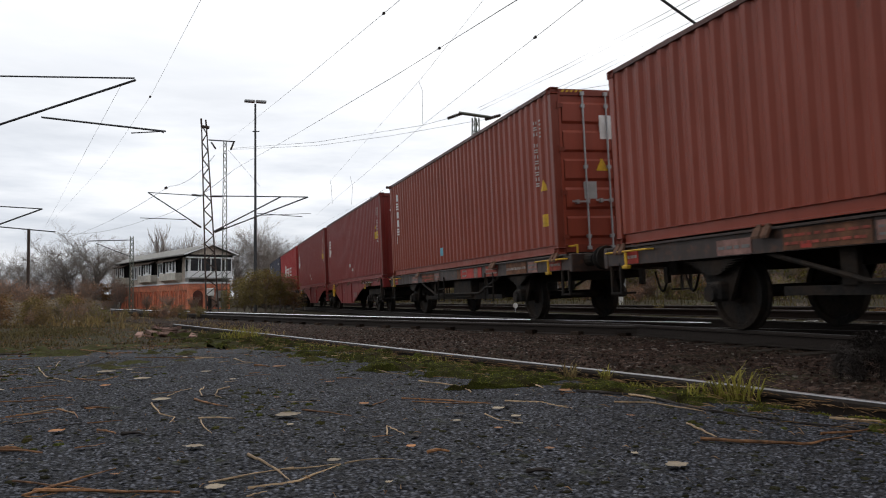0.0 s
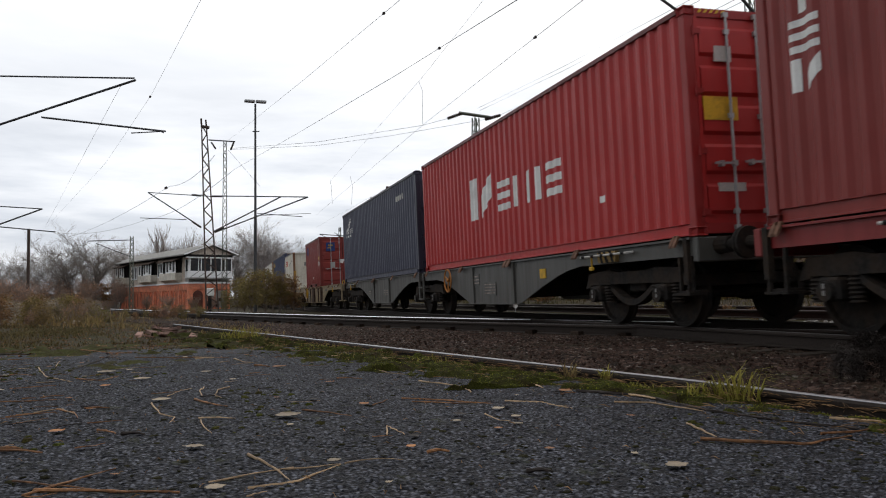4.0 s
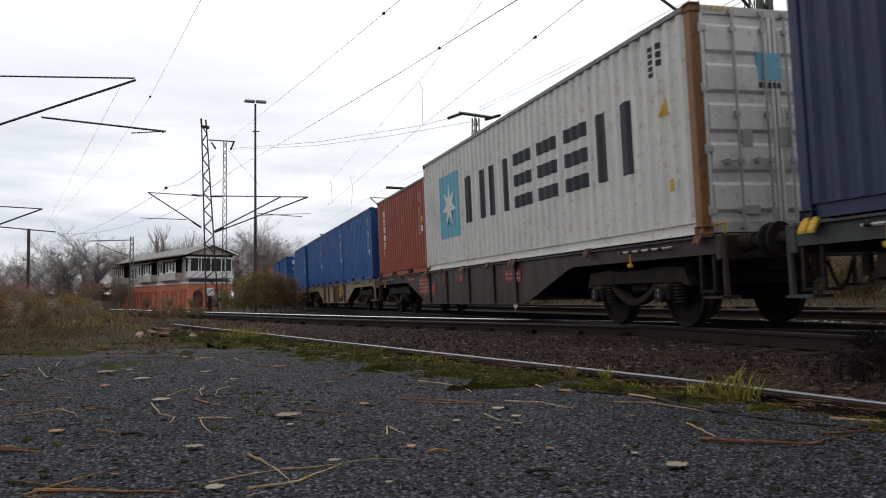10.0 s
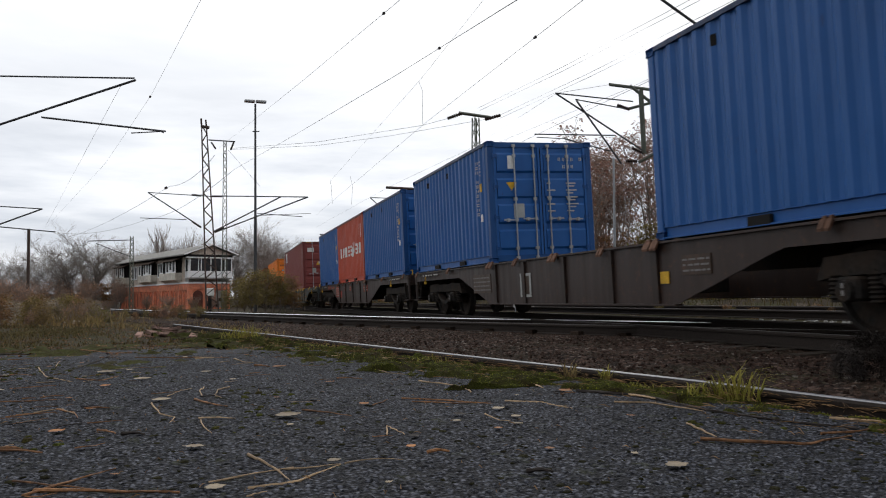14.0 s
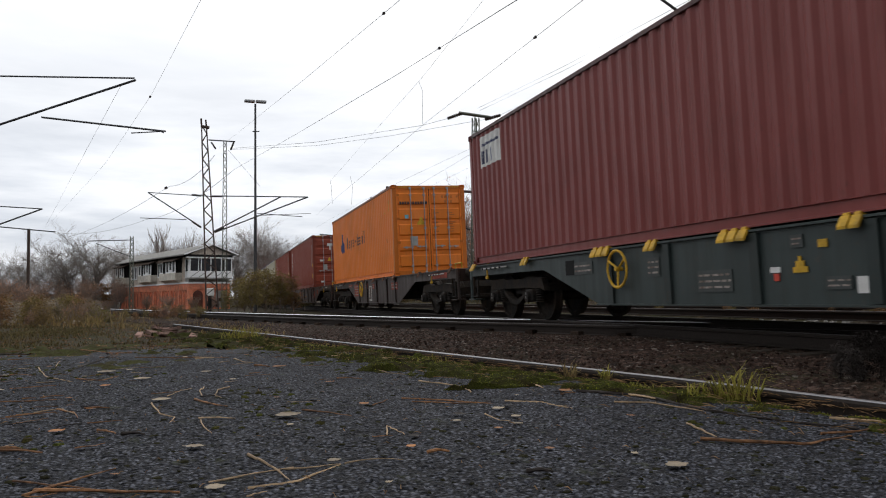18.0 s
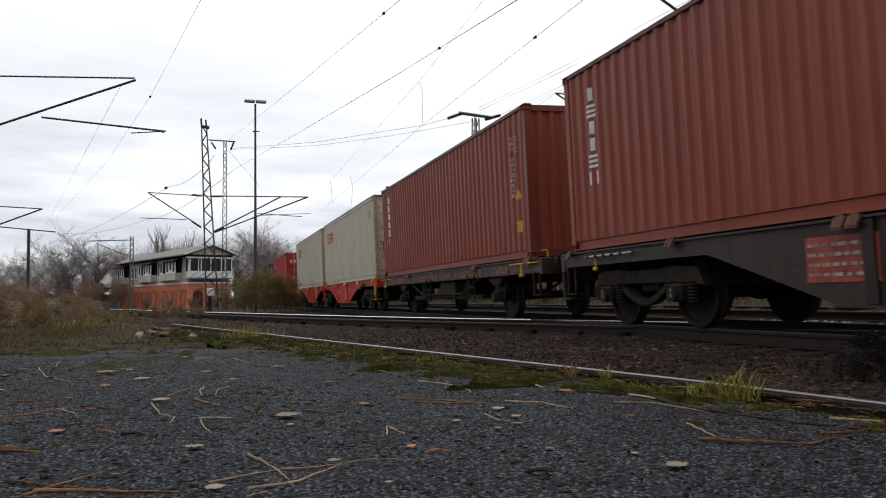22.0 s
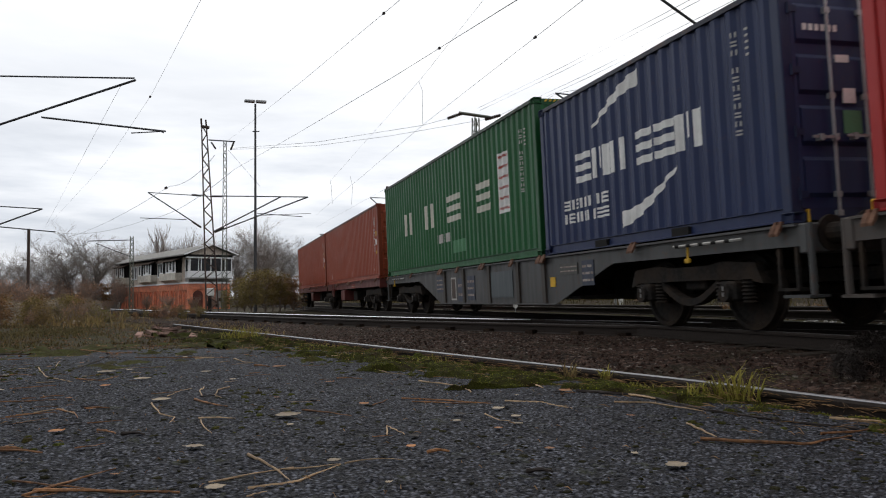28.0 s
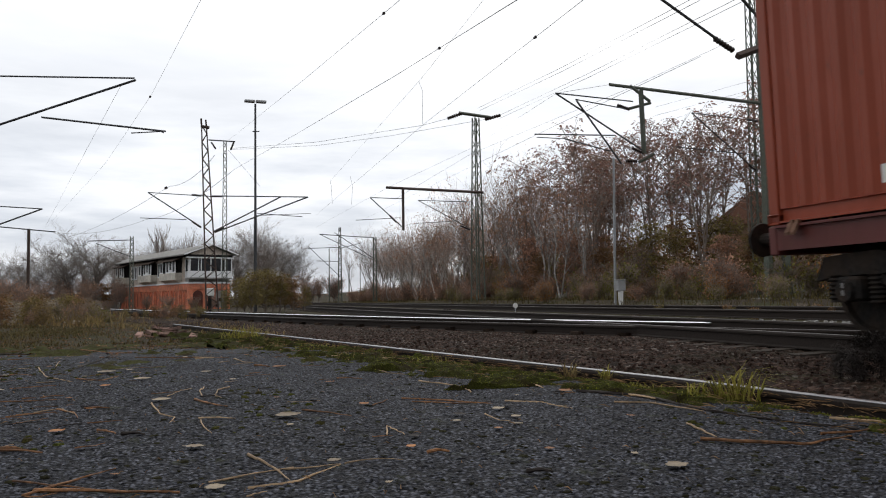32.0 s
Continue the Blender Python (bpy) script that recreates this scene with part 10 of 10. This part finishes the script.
def twig(pts, r, material, label, name="twig"):
    pts = [Vector(p) + Vector((0, 0, 0.006)) for p in pts]
    kink = random.Random(int(abs(pts[0].x * 977 + pts[0].y * 331)))
    fine = []
    for a, b in zip(pts, pts[1:]):
        for j in range(3):
            fine.append(a.lerp(b, j / 3) + Vector((kink.gauss(0, 0.0035), kink.gauss(0, 0.0035), 0.002 * kink.random())))
    fine.append(pts[-1])
    r *= 0.72
    line = smooth_line([tuple(p) for p in fine], 0.03)
    ob = thing(name, label, "twig", "twigs on the asphalt")
    bm = bmesh.new()
    strand(bm, line, r, r * 0.4, 6)
    for v in bm.verts:
        v.co += Vector((kink.gauss(0, r * 0.14), kink.gauss(0, r * 0.14), kink.gauss(0, r * 0.1)))
    part("stalk", bm, material, ob)
    return ob


def dead_leaf(p, size, turn, material, label):
    size *= 1.25
    ob = thing("dead_leaf", label, "leaf", "leaves on the asphalt", Matrix.Translation((p[0], p[1], asphalt_z(p[0], p[1]) + 0.004)) @ Matrix.Rotation(turn, 4, "Z"))
    bm = bmesh.new()
    n = 10
    rim, mid = [], []
    for i in range(n + 1):
        f = i / n
        w = size * 0.42 * math.sin(math.pi * min(1, f * 1.05)) ** 0.8 * (1 + 0.2 * math.sin(f * 21))
        curl = size * 0.10 * (2 * f - 1) ** 2
        mid.append((size * (f - 0.5), 0, 0.006 + curl))
        rim.append((size * (f - 0.5), w, 0.003 + size * 0.12 * math.sin(f * 3.1) + curl))
    rows = [[bm.verts.new((x, -y, z * 0.8)) for x, y, z in rim], [bm.verts.new(q) for q in mid], [bm.verts.new(q) for q in rim]]
    for r0, r1 in zip(rows, rows[1:]):
        for i in range(n):
            bm.faces.new((r0[i], r0[i + 1], r1[i + 1], r1[i]))
    bmesh.ops.remove_doubles(bm, verts=bm.verts, dist=0.0005)
    part("leaf_blade", bm, material, ob, smooth=True)
    return ob


def build_litter():
    B, P, K = M_TWIG, M_PALETWIG, M_DARKTWIG
    def lay(m, r, *pts):
        if len(pts) == 2:
            a, b = Vector(pts[0]), Vector(pts[1])
            pts = [tuple(a), tuple(a.lerp(b, 0.5) + Vector((0, 0.01, 0.004))), tuple(b)]
        twig(pts, r, m, "dry brown twig lying on the asphalt" if m is B else ("pale stripped twig lying on the asphalt" if m is P else "dark damp stick lying on the asphalt"))
    lay(B, 0.008, (-0.517, 2.743, 0), (-0.411, 2.892, 0), (-0.281, 3.081, 0))
    lay(B, 0.010, (-0.498, 2.812, 0), (-0.29, 2.734, 0), (-0.053, 2.623, 0))
    lay(B, 0.005, (-0.598, 2.988, 0), (-0.46, 2.877, 0), (-0.29, 2.734, 0))
    lay(P, 0.008, (0.182, 3.162, 0), (0.251, 2.939, 0), (0.296, 2.636, 0))
    lay(P, 0.005, (0.04, 2.732, 0), (0.187, 2.808, 0), (0.328, 2.869, 0))
    lay(P, 0.007, (0.155, 2.6, 0), (0.32, 2.635, 0), (0.495, 2.856, 0))
    lay(P, 0.005, (0.286, 2.846, 0), (0.405, 2.84, 0), (0.497, 2.866, 0))
    lay(B, 0.012, (-0.782, 3.683, 0), (-0.661, 3.597, 0))
    lay(B, 0.008, (-0.77, 3.627, 0), (-0.594, 3.509, 0))
    lay(B, 0.008, (-1.16, 5.424, 0), (-0.978, 5.376, 0), (-0.806, 5.389, 0))
    lay(P, 0.006, (-0.857, 4.793, 0), (-0.749, 4.912, 0), (-0.626, 4.653, 0))
    lay(B, 0.010, (-0.613, 4.88, 0), (-0.476, 4.847, 0))
    lay(B, 0.006, (-0.76, 4.893, 0), (-0.654, 4.755, 0), (-0.596, 4.492, 0))
    lay(P, 0.008, (-1.43, 8.165, 0), (-1.19, 7.133, 0), (-0.902, 6.534, 0))
    lay(K, 0.012, (-1.08, 7.625, 0), (-0.999, 8.744, 0), (-0.92, 10.53, 0.00))
    lay(K, 0.022, (-2.25, 10.46, 0.00), (-1.91, 10.29, 0.00), (-1.66, 10.70, 0.00))
    lay(B, 0.012, (-1.45, 11.05, 0.00), (-0.97, 10.11, 0.00), (-0.742, 9.986, 0))
    lay(B, 0.008, (-0.651, 9.157, 0), (-0.122, 8.885, 0), (0.31, 8.664, 0))
    lay(P, 0.012, (-0.0341, 8.667, 0), (0.167, 8.737, 0))
    lay(P, 0.010, (0.359, 8.466, 0), (0.429, 7.954, 0), (0.508, 7.841, 0))
    lay(B, 0.014, (0.496, 7.496, 0), (0.623, 7.302, 0))
    lay(P, 0.007, (-0.263, 4.962, 0), (-0.188, 4.473, 0), (-0.118, 4.317, 0), (-0.134, 4.146, 0))
    lay(P, 0.005, (-0.19, 5.305, 0), (-0.111, 5.564, 0), (-0.0397, 5.711, 0))
    lay(P, 0.007, (0.0389, 5.75, 0), (0.00856, 5.512, 0), (0.0255, 5.243, 0))
    lay(P, 0.007, (0.204, 5.677, 0), (0.125, 5.53, 0), (0.101, 5.241, 0), (0.138, 5.073, 0))
    lay(B, 0.010, (-0.0182, 5.052, 0), (0.0771, 4.792, 0), (0.158, 4.656, 0))
    lay(P, 0.006, (0.0128, 4.163, 0), (0.0303, 3.934, 0), (0.0609, 3.739, 0))
    lay(B, 0.008, (-0.45, 4.024, 0), (-0.357, 3.889, 0))
    lay(K, 0.013, (-0.33, 3.878, 0), (-0.23, 3.823, 0))
    lay(B, 0.010, (1.17, 4.599, 0), (1.39, 4.398, 0), (1.58, 4.157, 0))
    lay(B, 0.007, (1.19, 4.428, 0), (1.38, 4.269, 0), (1.6, 4.228, 0))
    lay(P, 0.008, (1.53, 5.521, 0), (1.65, 5.224, 0), (1.72, 5.006, 0))
    lay(B, 0.008, (1.01, 5.976, 0), (1.18, 5.854, 0))
    lay(B, 0.007, (0.541, 4.328, 0), (0.658, 4.189, 0), (0.754, 4.021, 0))
    lay(P, 0.006, (0.793, 3.402, 0), (0.848, 3.623, 0), (0.862, 3.516, 0), (0.871, 3.386, 0))
    lay(P, 0.005, (1.41, 3.812, 0), (1.4, 3.618, 0), (1.44, 3.543, 0))
    lay(P, 0.010, (1.69, 4.24, 0), (1.86, 4.092, 0), (1.91, 3.827, 0))
    lay(B, 0.011, (0.85, 2.962, 0), (0.939, 2.952, 0))
    lay(K, 0.013, (1.08, 2.517, 0), (1.16, 2.477, 0))
    lay(P, 0.008, (2.17, 3.178, 0), (2.12, 2.997, 0), (2.08, 2.833, 0))
    lay(B, 0.011, (1.99, 2.813, 0), (2.16, 2.678, 0), (2.32, 2.577, 0), (2.61, 2.651, 0))
    lay(B, 0.009, (2.53, 2.742, 0), (2.72, 2.725, 0), (2.92, 2.772, 0))
    lay(P, 0.010, (2.88, 3.069, 0), (2.96, 2.962, 0), (3.03, 2.899, 0))
    lay(K, 0.016, (2.29, 4.512, 0), (2.52, 4.166, 0), (2.52, 3.506, 0), (2.62, 3.084, 0), (2.77, 2.77, 0))
    lay(P, 0.009, (2.23, 3.959, 0), (2.41, 3.86, 0), (2.48, 3.478, 0))
    lay(P, 0.009, (2.49, 4.239, 0), (2.53, 3.884, 0))
    lay(P, 0.014, (2.23, 5.2, 0), (2.17, 4.77, 0))
    lay(P, 0.008, (1.42, 6.792, 0), (1.48, 6.198, 0), (1.56, 6.058, 0))
    lay(P, 0.008, (-1.29, 8.228, 0), (-1.37, 9.008, 0))
    lay(B, 0.009, (-0.921, 6.814, 0), (-0.71, 6.58, 0), (-0.619, 6.92, 0))
    lay(B, 0.009, (-1.56, 7.306, 0), (-1.47, 7.473, 0), (-1.31, 7.291, 0))
    lay(B, 0.006, (-1.26, 6.211, 0), (-0.945, 6.304, 0))
    rnd = random.Random(77)
    for k in range(46):
        y = rnd.uniform(4.2, 11.0)
        x = rnd.uniform(-0.22 * y, min(edge_x(y) - 0.5, -0.22 * y + 3.2)) if k % 3 else edge_x(y) - rnd.uniform(0.2, 0.9)
        a, length = rnd.gauss(0.3, 0.7), rnd.uniform(0.05, 0.28)
        c, d = math.cos(a) * length, math.sin(a) * length
        bend = rnd.gauss(0, 0.15) * length
        z = asphalt_z(x, y) + (0.02 if k % 3 == 0 else 0.0)
        m = (B, P, K, B)[k % 4]
        twig([(x, y, z), (x + c / 2 - bend * math.sin(a), y + d / 2 + bend * math.cos(a), z), (x + c, y + d, z)], rnd.uniform(0.003, 0.007), m, "dry brown twig lying on the asphalt" if m is B else ("pale stripped twig lying on the asphalt" if m is P else "dark damp stick lying on the asphalt"))
    for k in range(44):
        y = 2.4 + 5.5 * rnd.random() ** 1.2
        x = -0.24 * y + rnd.random() * (0.7 if k % 2 else 2.4)
        a, length = rnd.gauss(0.2, 0.6), rnd.uniform(0.05, 0.22)
        c, d, bend = math.cos(a) * length, math.sin(a) * length, rnd.gauss(0, 0.12) * length
        m = (B, B, P, K)[k % 4]
        z = asphalt_z(x, y)
        twig([(x, y, z), (x + c / 2 - bend * math.sin(a), y + d / 2 + bend * math.cos(a), z), (x + c, y + d, z)], rnd.uniform(0.002, 0.005), m, "dry brown twig lying on the asphalt" if m is B else ("pale stripped twig lying on the asphalt" if m is P else "dark damp stick lying on the asphalt"))
    for k in range(46):
        y = rnd.uniform(2.6, 10.5)
        x = rnd.uniform(-0.22 * y, edge_x(y) - 0.4)
        m = (M_LEAFBROWN, M_DARKTWIG, M_LEAFPALE)[k % 3]
        dead_leaf((x, y), rnd.uniform(0.025, 0.06), rnd.random() * 6.28, m, ("small brown dead leaf on the asphalt", "dark shrivelled leaf on the asphalt", "small pale leaf scrap on the asphalt")[k % 3])
    for p, s, a, m, lab in (((0.442, 4.108, 0), 0.11, 0.2, M_LEAFPALE, "pale curled dead leaf on the asphalt"), ((-0.0153, 3.397, 0), 0.075, 2.9, M_LEAFPALE, "pale curled dead leaf on the asphalt"), ((-0.411, 6.489, 0), 0.10, 0.1, M_LEAFPALE, "pale dead leaf on the asphalt"),
                            ((0.903, 4.418, 0), 0.055, 0.6, M_LEAFBROWN, "orange-brown dead leaf on the asphalt"), ((0.695, 7.203, 0), 0.10, 0.3, M_LEAFBROWN, "orange-brown dead leaf on the asphalt"), ((1.27, 3.811, 0), 0.06, 0.9, M_DARKTWIG, "dark shrivelled leaf on the asphalt"),
                            ((1.52, 3.665, 0), 0.05, 0.3, M_LEAFPALE, "small pale leaf scrap on the asphalt"), ((1.44, 3.453, 0), 0.045, 2.0, M_LEAFPALE, "small pale leaf scrap on the asphalt"), ((1.53, 3.939, 0), 0.06, 0.1, M_LEAFPALE, "small pale leaf scrap on the asphalt")) + (((1.61, 2.421, 0), 0.07, -0.1, M_LEAFPALE, "pale dead leaf on the asphalt"),
                            ((-0.21, 5.049, 0), 0.09, 0.1, M_LEAFPALE, "pale dead leaf on the asphalt"), ((-0.746, 7.242, 0), 0.12, 0.2, M_LEAFPALE, "pale dead leaf on the asphalt"), ((-0.574, 7.445, 0), 0.07, 1.2, M_LEAFPALE, "pale dead leaf on the asphalt"), ((0.0647, 6.97, 0), 0.07, 0.2, M_LEAFPALE, "small pale leaf scrap on the asphalt"),
                            ((0.593, 2.516, 0), 0.022, 0.2, M_LEAFPALE, "small pale leaf scrap on the asphalt"), ((2.21, 4.517, 0), 0.08, 0.5, M_LEAFBROWN, "orange-brown dead leaf on the asphalt"), ((-0.632, 4.08, 0), 0.06, 0.4, M_LEAFBROWN, "reddish-brown dead leaf on the asphalt")):
        dead_leaf(p, s, a, m, lab)


build_ground()
build_grain()
build_ballast_bed()
build_tracks()
far_track()
build_masts()
build_wires()
build_signal_box()
build_plants()
train()
build_small_things()
build_verge()
build_litter()
build_loose()
motions()
